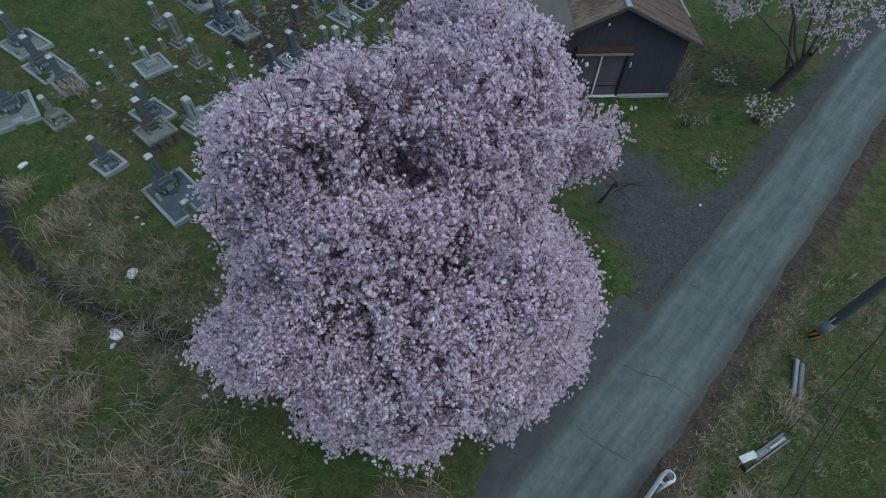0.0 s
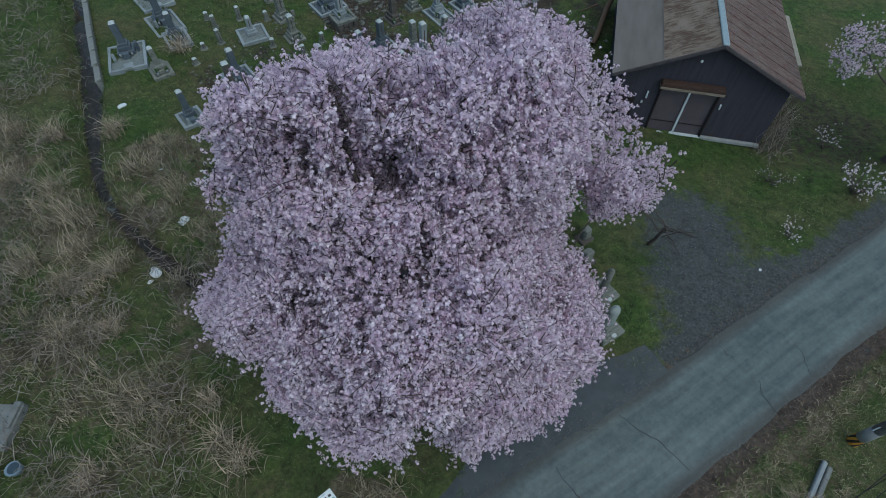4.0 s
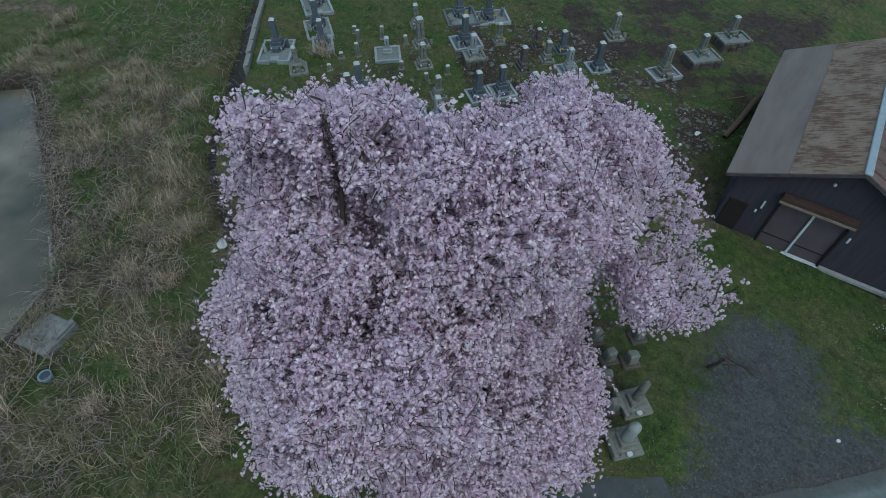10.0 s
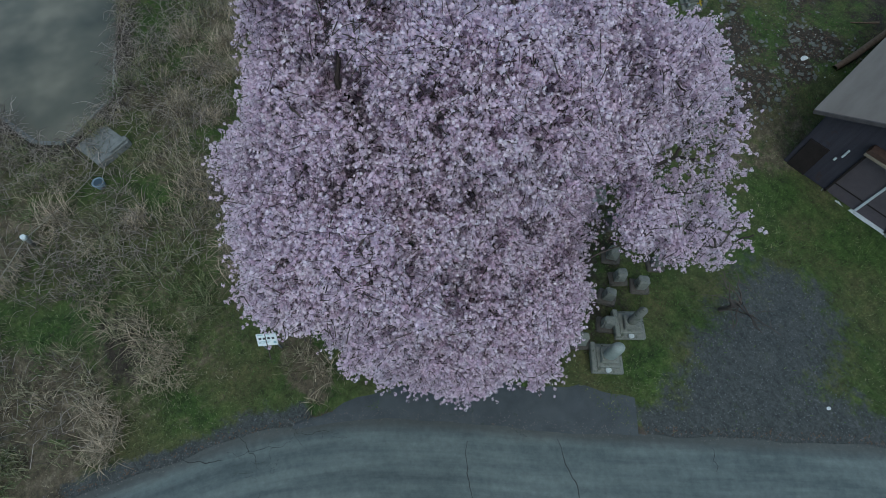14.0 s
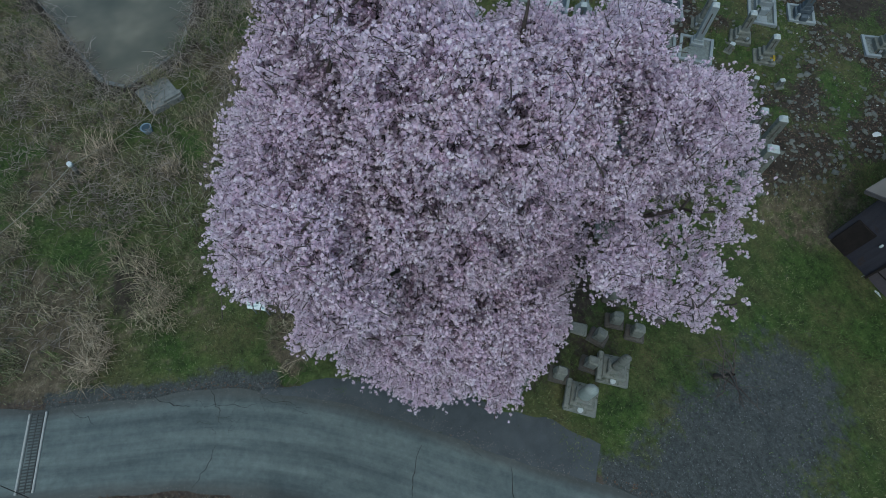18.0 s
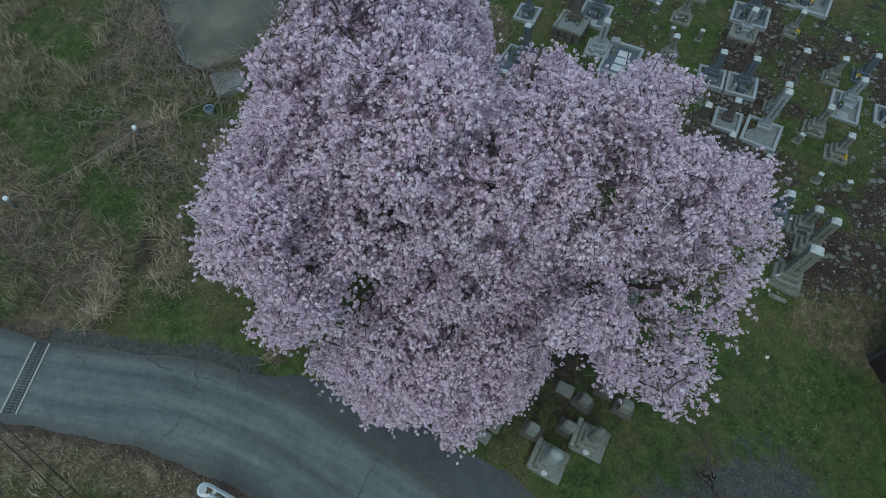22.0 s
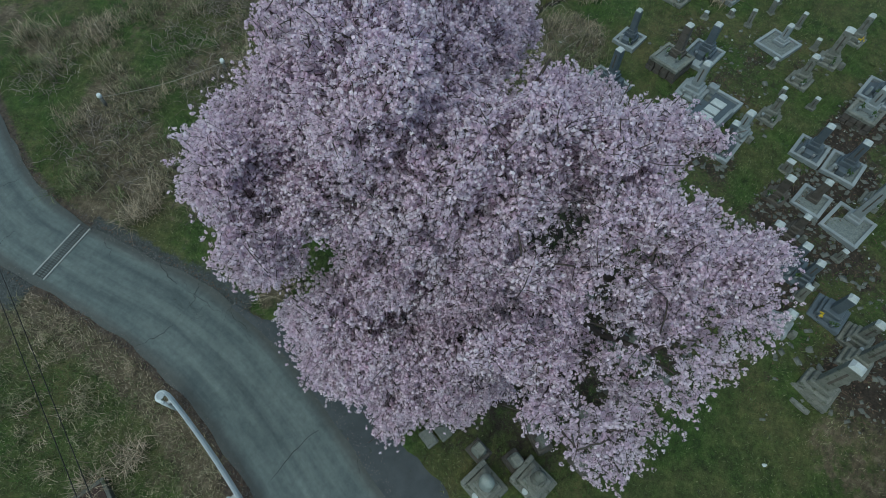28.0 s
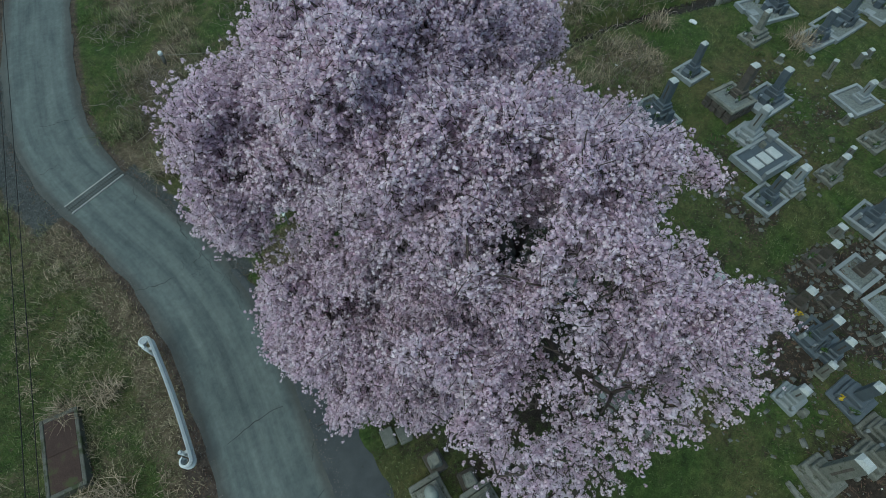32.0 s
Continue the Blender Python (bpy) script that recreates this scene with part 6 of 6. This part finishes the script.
def shrub(x, y, r, h, n, seed, label, size=(0.025, 0.045)):
    rng = np.random.default_rng(seed)
    z = ground_at(x, y)
    t = thing("shrub", pose(x, y, z), label, "shrub", "flowering shrubs")
    stems, at = [], []
    for k in range(n):
        a = rng.uniform(0, 6.28)
        e = np.array([math.cos(a) * r * rng.uniform(0.3, 1), math.sin(a) * r * rng.uniform(0.3, 1), h * rng.uniform(0.5, 1)])
        p = limb_path((rng.normal(0, 0.05), rng.normal(0, 0.05), -0.03), e, 0.014, 0.004, rng, 7, 0.05, 0.2)
        stems.append(p)
        for _ in range(5):
            at.append(p[rng.integers(4, 7), :3] + rng.normal(0, 0.07, 3))
    tagged(tube_part("stem_mass", stems, mat_bark, t, 4), kind="stuff")
    at = np.array(at)
    vv, qq = flower_heads(at, rng.uniform(*size, len(at)), rng, 6)
    me = fast_mesh("blossom", vv, qq, mat_petal)
    point_values(me, "tone", np.ones(len(vv)))
    ob = tagged(new("blossom", me), "loose whitish blossom", kind="stuff")
    ob.parent = t


shrub(11.5, 18.0, 0.85, 1.1, 26, 1, "open shrub with loose white blossom in the grass")
shrub(9.5, 15.0, 0.5, 0.6, 12, 2, "low sparse shrub with a few pinkish flowers", (0.018, 0.03))
shrub(10.7, 20.3, 0.6, 0.8, 12, 3, "low sparse shrub with pale buds", (0.018, 0.03))
shrub(8.9, 17.6, 0.8, 0.7, 16, 6, "low twiggy shrub with pale buds by the shed", (0.012, 0.02))

# ---- grass, dry tufts and brambles ----
mat_blade, nt, b = material("grass_blade", 0.9)
isl = nt.nodes.new("ShaderNodeNewGeometry").outputs["Random Per Island"]
sunny = attr(nt, "tint").outputs["Fac"]
clump = noise_of(nt, place(nt), 2.6, 4, 0.6)
green = ramp(nt, isl, [(0.0, (0.034, 0.066, 0.016)), (0.5, (0.068, 0.128, 0.030)), (1.0, (0.115, 0.172, 0.050))])
straw = ramp(nt, isl, [(0.0, (0.13, 0.104, 0.074)), (0.5, (0.30, 0.25, 0.18)), (1.0, (0.58, 0.49, 0.37))])
worn = mix(nt, 1.0, mix(nt, sunny, green, straw), ramp(nt, clump, [(0.3, (0.62, 0.64, 0.62)), (0.7, (1.2, 1.16, 1.15))]), "MULTIPLY")
nt.links.new(worn, b.inputs["Base Color"])
mat_stem, nt, b = material("bramble_stem", 0.95)
isl = nt.nodes.new("ShaderNodeNewGeometry").outputs["Random Per Island"]
nt.links.new(ramp(nt, isl, [(0.0, (0.08, 0.065, 0.055)), (0.5, (0.21, 0.18, 0.155)), (1.0, (0.42, 0.37, 0.325))]), b.inputs["Base Color"])


def blades(x, y, z, length, width, lean, rng, parts=1):
    """Arching blades as strips of quads; returns verts and quads."""
    n = len(x)
    a = rng.uniform(0, 2 * np.pi, n)
    d = np.stack([np.cos(a), np.sin(a)], -1)
    side = np.stack([-d[:, 1], d[:, 0]], -1) * width[:, None] / 2
    rows = []
    for k in range(parts + 1):
        t = k / parts
        reach = (length * lean * t ** 1.6)[:, None] * d
        up = length * np.sqrt(np.clip(1 - (lean * 0.9) ** 2 * t, 0.05, 1)) * (t - 0.45 * lean * t * t)
        wide = side * (1 - 0.85 * t)
        base = np.stack([x, y], -1) + reach
        rows.append(np.stack([np.c_[base - wide, z + up], np.c_[base + wide, z + up]], 1))
    V = np.concatenate(rows, 1)
    i = np.arange(n)[:, None] * (2 * (parts + 1)) + np.arange(parts)[None] * 2
    Q = np.stack([i, i + 1, i + 3, i + 2], -1).reshape(-1, 4)
    return V.reshape(-1, 3), Q


def cover(n, seed, x0, x1, y0, y1):
    rng = np.random.default_rng(seed)
    return rng, rng.uniform(x0, x1, n), rng.uniform(y0, y1, n)


# short grass
rng, x, y = cover(420000, 1, -24, 14, -9, 26)
dry, gravel, litter, soil_shade, off, left, pond, ditch = zones(x, y)
patch = 0.5 + 0.5 * wave(x, y, 0.8, 7.0)
keep = (off > 0.05) & (rng.uniform(0, 1, len(x)) > np.maximum.reduce([gravel * 0.97, litter * 0.9, soil_shade * 0.9, np.where(left, 0.55, 0.1) * dry])) & (pond < -0.3) & (np.abs(ditch) > 0.15) & (rng.uniform(0, 1, len(x)) < 0.45 + 0.55 * patch)
keep &= ~(left & (off < 1.05) & (y > 2) & (y < 8.4))
x, y, dry, patch = x[keep], y[keep], dry[keep], patch[keep]
z = land(x, y) - 0.01
n = len(x)
V, Q = blades(x, y, z, rng.uniform(0.05, 0.13, n) * (0.6 + 0.8 * patch), rng.uniform(0.011, 0.024, n), rng.uniform(0.3, 0.9, n), rng)
me = fast_mesh("grass", V, Q, mat_blade)
tint = np.clip(dry * 0.55 + 0.35 * smooth(0.5 + 0.8 * wave(x, y, 1.1, 2.0)) - 0.12 + rng.normal(0, 0.10, n), 0, 1)
point_values(me, "tint", np.repeat(tint, 4))
tagged(new("grass", me), "short mixed green and straw-coloured meadow grass", "grass", kind="stuff")

# longer grass on the verge beyond the lane
rng, x, y = cover(95000, 41, 0.5, 12.5, -9, 11)
dry, gravel, litter, soil_shade, off, left, pond, ditch = zones(x, y)
keep = ~left & (off > 0.12) & (off < 6) & (rng.uniform(0, 1, len(x)) > np.maximum(litter * 0.9, gravel))
x, y, off = x[keep], y[keep], off[keep]
n = len(x)
V, Q = blades(x, y, land(x, y) - 0.01, rng.uniform(0.07, 0.17, n), rng.uniform(0.010, 0.02, n), rng.uniform(0.4, 1.0, n), rng)
me = fast_mesh("verge_grass", V, Q, mat_blade)
point_values(me, "tint", np.repeat(np.clip(0.75 * (1 - smooth((off - 0.5) / 0.7)) + 0.30 + 0.5 * wave(x, y, 0.7, 3.0) + rng.normal(0, 0.15, n), 0, 1), 4))
tagged(new("verge_grass", me), "longer tan and green grass on the verge", "grass", kind="stuff")

# dry standing tufts
TUFTS = [(-5.5, -0.75, 1.0), (-13.4, 5.0, 1.1), (-13.4, 8.6, 1.0), (-10.3, 6.2, 1.1), (-2.3, 2.8, 0.9), (-1.7, 2.6, 0.8), (-9.1, 5.3, 1.0), (-7.5, 3.3, 0.8), (0.8, -1.5, 0.7), (0.4, -1.2, 0.6), (-12.9, 14.2, 0.9),
         (-11.6, 6.8, 1.0), (-0.2, -1.4, 0.7), (-8.6, 4.4, 0.8), (-6.6, 4.0, 0.6), (-4.4, 1.0, 0.6), (-3.2, 3.4, 0.6), (8.4, 4.3, 0.6), (9.9, 6.6, 0.7), (6.3, 1.6, 0.7), (7.9, 3.3, 0.7), (7.1, 1.1, 0.6), (8.4, 2.9, 0.7), (-13.0, 6.4, 1.0), (-11.9, 9.6, 0.9), (-14.6, 8.0, 1.0), (-16.4, 7.2, 1.1), (-9.9, 4.4, 0.9), (-8.0, 5.2, 0.8)]
rng = np.random.default_rng(2)
cx = np.r_[[t[0] for t in TUFTS], rng.uniform(-23, 1.6, 2700)]
cy = np.r_[[t[1] for t in TUFTS], rng.uniform(-8.5, 15.0, 2700)]
cs = np.r_[[t[2] for t in TUFTS], 0.24 + 0.62 * rng.uniform(0, 1, 2700) ** 2]
ex, ey = rng.uniform(1.0, 13, 900), rng.uniform(-9, 12, 900)
cx, cy, cs = np.r_[cx, ex], np.r_[cy, ey], np.r_[cs, rng.uniform(0.16, 0.36, 900)]
dry, gravel, litter, soil_shade, off, left, pond, ditch = zones(cx, cy)
good = (off > 0.25) & (pond < -0.25) & (np.abs(ditch) > 0.17) & (gravel < 0.4) & ((dry + 0.25 * wave(cx, cy, 0.7, 4.0) > 0.32) | (~left & (off > 0.35) & (wave(cx, cy, 0.6, 7.0) > -0.25)) | (np.arange(len(cx)) < len(TUFTS)))
cx, cy, cs = cx[good], cy[good], cs[good]
first = np.arange(len(good))[good] < len(TUFTS)
num = np.where(first, 200, (22 + 60 * cs).astype(int))
rep = np.repeat(np.arange(len(cx)), num)
bx = cx[rep] + rng.normal(0, 0.14, len(rep)) * (0.5 + cs[rep])
by = cy[rep] + rng.normal(0, 0.14, len(rep)) * (0.5 + cs[rep])
n = len(rep)
V, Q = blades(bx, by, land(bx, by, False), cs[rep] * rng.uniform(0.35, 1.05, n), rng.uniform(0.011, 0.024, n), rng.uniform(0.35, 1.0, n), rng, 3)
me = fast_mesh("dry_grass", V, Q, mat_blade)
point_values(me, "tint", np.repeat(np.clip(np.where(first, 1.0, np.clip(0.6 + 0.5 * wave(cx, cy, 0.9, 1.0) + rng.normal(0, 0.25, len(cx)), 0.1, 1.0))[rep] + rng.normal(0, 0.1, n), 0, 1), 8))
tagged(new("dry_grass", me), "tall bleached dry grass in arching tufts", "dry grass", kind="stuff")

# green rank tufts
rng, x, y = cover(6500, 6, -24, 13, -9, 25)
dry, gravel, litter, soil_shade, off, left, pond, ditch = zones(x, y)
lush = 0.5 + 0.5 * wave(x, y, 1.1, 4.0)
good = (off > 0.2) & (pond < -0.3) & (np.abs(ditch) > 0.17) & (gravel < 0.2) & (soil_shade < 0.5) & (((dry < 0.6) & (lush > 0.6)) | (np.abs(ditch) < 0.45))
cx, cy = x[good], y[good]
rep = np.repeat(np.arange(len(cx)), 16)
bx, by = cx[rep] + rng.normal(0, 0.06, len(rep)), cy[rep] + rng.normal(0, 0.06, len(rep))
n = len(rep)
V, Q = blades(bx, by, land(bx, by, False), rng.uniform(0.08, 0.2, n) * (1 + 0.9 * smooth((-bx - 12) / 3)), rng.uniform(0.010, 0.02, n), rng.uniform(0.4, 1.0, n), rng, 2)
me = fast_mesh("rank_grass", V, Q, mat_blade)
point_values(me, "tint", np.repeat(np.clip(rng.normal(0.08, 0.1, n), 0, 1), 6))
tagged(new("rank_grass", me), "fresh green rank grass in small tufts", "grass", kind="stuff")

# brambles and dead stalks
rng = np.random.default_rng(3)
THICKETS = [(-0.8, -2.5, 1.3), (-2.3, -3.6, 1.0), (-1.2, -4.3, 0.9), (-9.5, 9.1, 1.2), (-5.1, 3.6, 1.0), (-7.8, 3.8, 1.2), (-17.0, 9.6, 1.5), (-11.3, 5.6, 1.2), (-8.2, 2.2, 1.0), (-9.2, 3.2, 1.0), (-3.4, -6.9, 1.1), (-10.8, 3.6, 1.1),
            (-6.6, 2.6, 1.0), (-4.0, 0.4, 1.0), (-3.2, 1.4, 1.0), (-9.4, -1.8, 1.0), (-11.0, -2.6, 1.1), (-7.4, -1.3, 0.9), (-14.5, 7.4, 1.4), (-6.6, -2.6, 1.0), (-13.0, 4.2, 1.2), (9.4, 3.0, 0.9), (8.75, 19.3, 0.6), (8.9, 20.4, 0.7), (9.0, 21.6, 0.8), (-18.4, 11.6, 1.2), (-20.4, 13.2, 1.4), (-21.0, 10.0, 1.5), (-18.8, 8.2, 1.3), (-16.4, 10.4, 1.0), (-15.8, 6.4, 1.2), (-22.0, 15.6, 1.4)]
paths = []
for x, y, r in THICKETS + [(rng.uniform(-15, -3), rng.uniform(-4, 8), rng.uniform(0.5, 0.9)) for _ in range(46)]:
    if in_pond(np.array([x]), np.array([y]))[0] > -0.35:
        continue
    z = ground_at(x, y)
    for _ in range(int(135 * r)):
        a, q = rng.uniform(0, 6.28), r * math.sqrt(rng.uniform(0, 1))
        o = np.array([x + q * math.cos(a), y + q * math.sin(a), z - 0.03])
        w = rng.normal(0, 1, 3)
        L = rng.uniform(0.2, 0.65)
        e = o + np.array([w[0], w[1], 0]) / (np.hypot(w[0], w[1]) + 1e-6) * L + (0, 0, rng.uniform(0.02, 0.35))
        p = limb_path(o, e, 0.009, 0.004, rng, 4, rng.uniform(0.0, 0.3), 0.4)
        paths.append(p)
# banks of the ditch
for _ in range(620):
    i = rng.integers(0, len(DITCH_LINE) - 1)
    a, c = DITCH_LINE[i], DITCH_LINE[i + 1]
    d = (c - a)[:2] / np.linalg.norm((c - a)[:2])
    q = -abs(rng.normal(0.45, 0.25)) if rng.uniform() < 0.75 else 0.4
    x, y = a[0] + (c[0] - a[0]) * 0.5 - d[1] * q, a[1] + (c[1] - a[1]) * 0.5 + d[0] * q
    o = np.array([x, y, level(x, y)])
    w = rng.normal(0, 1, 2)
    paths.append(limb_path(o, o + np.r_[w / np.hypot(*w) * rng.uniform(0.2, 0.6), rng.uniform(0, 0.25)], 0.008, 0.004, rng, 4, rng.uniform(0.1, 0.4), 0.25))
# dead climbers against the shed's corner
for _ in range(150):
    o = np.array([rng.uniform(8.45, 9.1), rng.uniform(19.0, 22.5), -1.0])
    o[2] = level(o[0], o[1]) - 0.4
    e = o + (rng.normal(0, 0.25), rng.normal(0, 0.4), rng.uniform(0.6, 1.7))
    paths.append(limb_path(o, e, 0.010, 0.004, rng, 5, 0.0, 0.45))
# a hem of them along the pond's banks, some hanging over the water
rim = POND + POND[:1]
for (x0, y0), (x1, y1) in zip(rim[:-1], rim[1:]):
    L = math.hypot(x1 - x0, y1 - y0)
    nx_, ny_ = (y1 - y0) / L, -(x1 - x0) / L
    if in_pond(np.array([(x0 + x1) / 2 + nx_ * 0.3]), np.array([(y0 + y1) / 2 + ny_ * 0.3]))[0] > 0:
        nx_, ny_ = -nx_, -ny_
    for _ in range(int(L * 95)):
        f, q = rng.uniform(0, 1), 0.16 + abs(rng.normal(0.25, 0.3))
        o = np.array([x0 + (x1 - x0) * f + nx_ * q, y0 + (y1 - y0) * f + ny_ * q, POND_Z + 0.22])
        w = rng.normal(0, 1, 2) + np.array([nx_, ny_]) * 0.15
        w /= np.hypot(*w)
        e = o + np.r_[w * rng.uniform(0.25, 0.7), rng.uniform(-0.1, 0.3)]
        paths.append(limb_path(o, e, 0.008, 0.004, rng, 4, rng.uniform(0.1, 0.45), 0.25))
V, Q = tubes(paths, 3)
tagged(new("brambles", fast_mesh("brambles", V, Q, mat_stem)), "tangled grey-brown dead brambles and stalks", "brambles", kind="stuff")

# loose stones and leaf litter
mat_pebble = simple("pebble", (0.07, 0.08, 0.085), (0.19, 0.205, 0.205), 9, 60, 0.95)
rng, x, y = cover(30000, 9, -4, 11, -9, 18)
dry, gravel, litter, soil_shade, off, left, pond, ditch = zones(x, y)
good = (gravel > 0.55) & (off > 0.02)
x, y = x[good][:7000], y[good][:7000]
n = len(x)
s = rng.uniform(0.009, 0.023, n)
oct_v = np.array([[1, 0, 0], [0, 1, 0], [-1, 0, 0], [0, -1, 0], [0, 0, 0.8]], float)
V = np.stack([x, y, land(x, y)], -1)[:, None] + oct_v[None] * s[:, None, None] * rng.uniform(0.6, 1.3, (n, 5, 1))
T = (np.arange(n)[:, None, None] * 5 + np.array([[0, 1, 4], [1, 2, 4], [2, 3, 4], [3, 0, 4]])[None]).reshape(-1, 3)
tagged(new("gravel", fast_mesh("gravel", V.reshape(-1, 3), T, mat_pebble)), "loose grey gravel on the yard and the lane's edge", "gravel", kind="stuff")
mat_dead = simple("dead_leaf", (0.06, 0.038, 0.028), (0.16, 0.11, 0.08), 30, 60, 0.95)
rng, x, y = cover(60000, 10, -5, 18, -9, 22)
dry, gravel, litter, soil_shade, off, left, pond, ditch = zones(x, y)
good = (litter > 0.4) & (off > 0.03)
x, y = x[good][:9000], y[good][:9000]
n = len(x)
V, Q = blades(x, y, land(x, y) + 0.005, rng.uniform(0.03, 0.08, n), rng.uniform(0.02, 0.045, n), rng.uniform(0.9, 1.0, n), rng)
tagged(new("leaf_litter", fast_mesh("leaf_litter", V, Q, mat_dead)), "brown dead leaves and twigs on the verge", "leaf litter", kind="stuff")

# rubble, stone chips and pale bits strewn between the graves
mat_rubble = simple("broken_stone", (0.07, 0.075, 0.068), (0.21, 0.22, 0.20), 3, 50, 0.95, relief=0.5)
mat_chip = simple("pale_chip", (0.38, 0.40, 0.38), (0.62, 0.64, 0.62), 9, 60, 0.9)


def scatter(n, seed, lo, hi, mat, name, label, box_):
    rng, x, y = cover(n, seed, *box_)
    dry, gravel, litter, soil_shade, off, left, pond, ditch = zones(x, y)
    path = np.abs((x + 7.36) * 0.54 + (y - 16.56) * 0.84) < 0.45
    good = left & (off > 2.5) & (soil_shade + 0.3 * wave(x, y, 0.6, 2.0) > rng.uniform(0.15, 0.9, n)) & ~path & (np.abs(ditch) > 0.5)
    x, y = x[good], y[good]
    n = len(x)
    s = lo + (hi - lo) * rng.uniform(0, 1, n) ** 3
    cube = np.array([[-1, -1, -0.6], [1, -1, -0.6], [1, 1, -0.6], [-1, 1, -0.6], [-1, -1, 0.5], [1, -1, 0.5], [1, 1, 0.5], [-1, 1, 0.5]], float)
    c = cube[None] * rng.uniform(0.55, 1.2, (n, 8, 1)) * (s[:, None] * rng.uniform(0.5, 1.3, (n, 3)))[:, None]
    a = rng.uniform(0, 6.28, n)
    ca, sa = np.cos(a)[:, None], np.sin(a)[:, None]
    V = np.stack([c[..., 0] * ca - c[..., 1] * sa + x[:, None], c[..., 0] * sa + c[..., 1] * ca + y[:, None], c[..., 2] + land(x, y)[:, None]], -1)
    F4 = np.array([[4, 5, 6, 7], [0, 1, 5, 4], [1, 2, 6, 5], [2, 3, 7, 6], [3, 0, 4, 7]])
    me = fast_mesh(name, V.reshape(-1, 3), (np.arange(n)[:, None, None] * 8 + F4[None]).reshape(-1, 4), mat)
    tagged(new(name, me), label, "rubble", kind="stuff")


scatter(9000, 21, 0.012, 0.085, mat_rubble, "rubble", "broken grey stones strewn between the graves", (-13, 3, 11.5, 24))
scatter(500, 22, 0.012, 0.04, mat_chip, "stone_chips", "pale chips and bits strewn between the graves", (-13, 3, 11.5, 24))
rng, x, y = cover(14000, 23, -13, 3, 11.0, 24)
dry, gravel, litter, soil_shade, off, left, pond, ditch = zones(x, y)
good = left & (off > 2.5) & (soil_shade > rng.uniform(0.2, 0.9, len(x)))
x, y = x[good], y[good]
n = len(x)
V, Q = blades(x, y, land(x, y) + 0.005, rng.uniform(0.04, 0.14, n), rng.uniform(0.02, 0.045, n), rng.uniform(0.9, 1.0, n), rng)
tagged(new("dead_leaves", fast_mesh("dead_leaves", V, Q, mat_dead)), "brown dead leaves and stalks between the graves", "leaf litter", kind="stuff")

# grit that frays the lane's edges
rng = np.random.default_rng(31)
n = 6000
i = rng.integers(lane_index(0.0, -7.0), lane_index(17, 22), n)
d = LANE_LINE[i + 1, :2] - LANE_LINE[i, :2]
d /= np.linalg.norm(d, axis=1, keepdims=True)
e = np.where(rng.uniform(0, 1, n) < 0.45, 1, -1) * (LANE_LINE[i, 2] + rng.normal(0.06, 0.11, n))
f = rng.uniform(0, 0.25, n)
x, y = LANE_LINE[i, 0] + d[:, 0] * f - d[:, 1] * e, LANE_LINE[i, 1] + d[:, 1] * f + d[:, 0] * e
s = rng.uniform(0.005, 0.015, n)
V = np.stack([x, y, level(x, y) + 0.004], -1)[:, None] + oct_v[None] * s[:, None, None] * rng.uniform(0.6, 1.3, (n, 5, 1))
T = (np.arange(n)[:, None, None] * 5 + np.array([[0, 1, 4], [1, 2, 4], [2, 3, 4], [3, 0, 4]])[None]).reshape(-1, 3)
mat_grit = simple("edge_grit", (0.06, 0.055, 0.05), (0.22, 0.21, 0.195), 0.7, 9, 0.95)
tagged(new("edge_grit", fast_mesh("edge_grit", V.reshape(-1, 3), T, mat_grit)), "brown and grey grit along the lane's edges", "grit", kind="stuff")
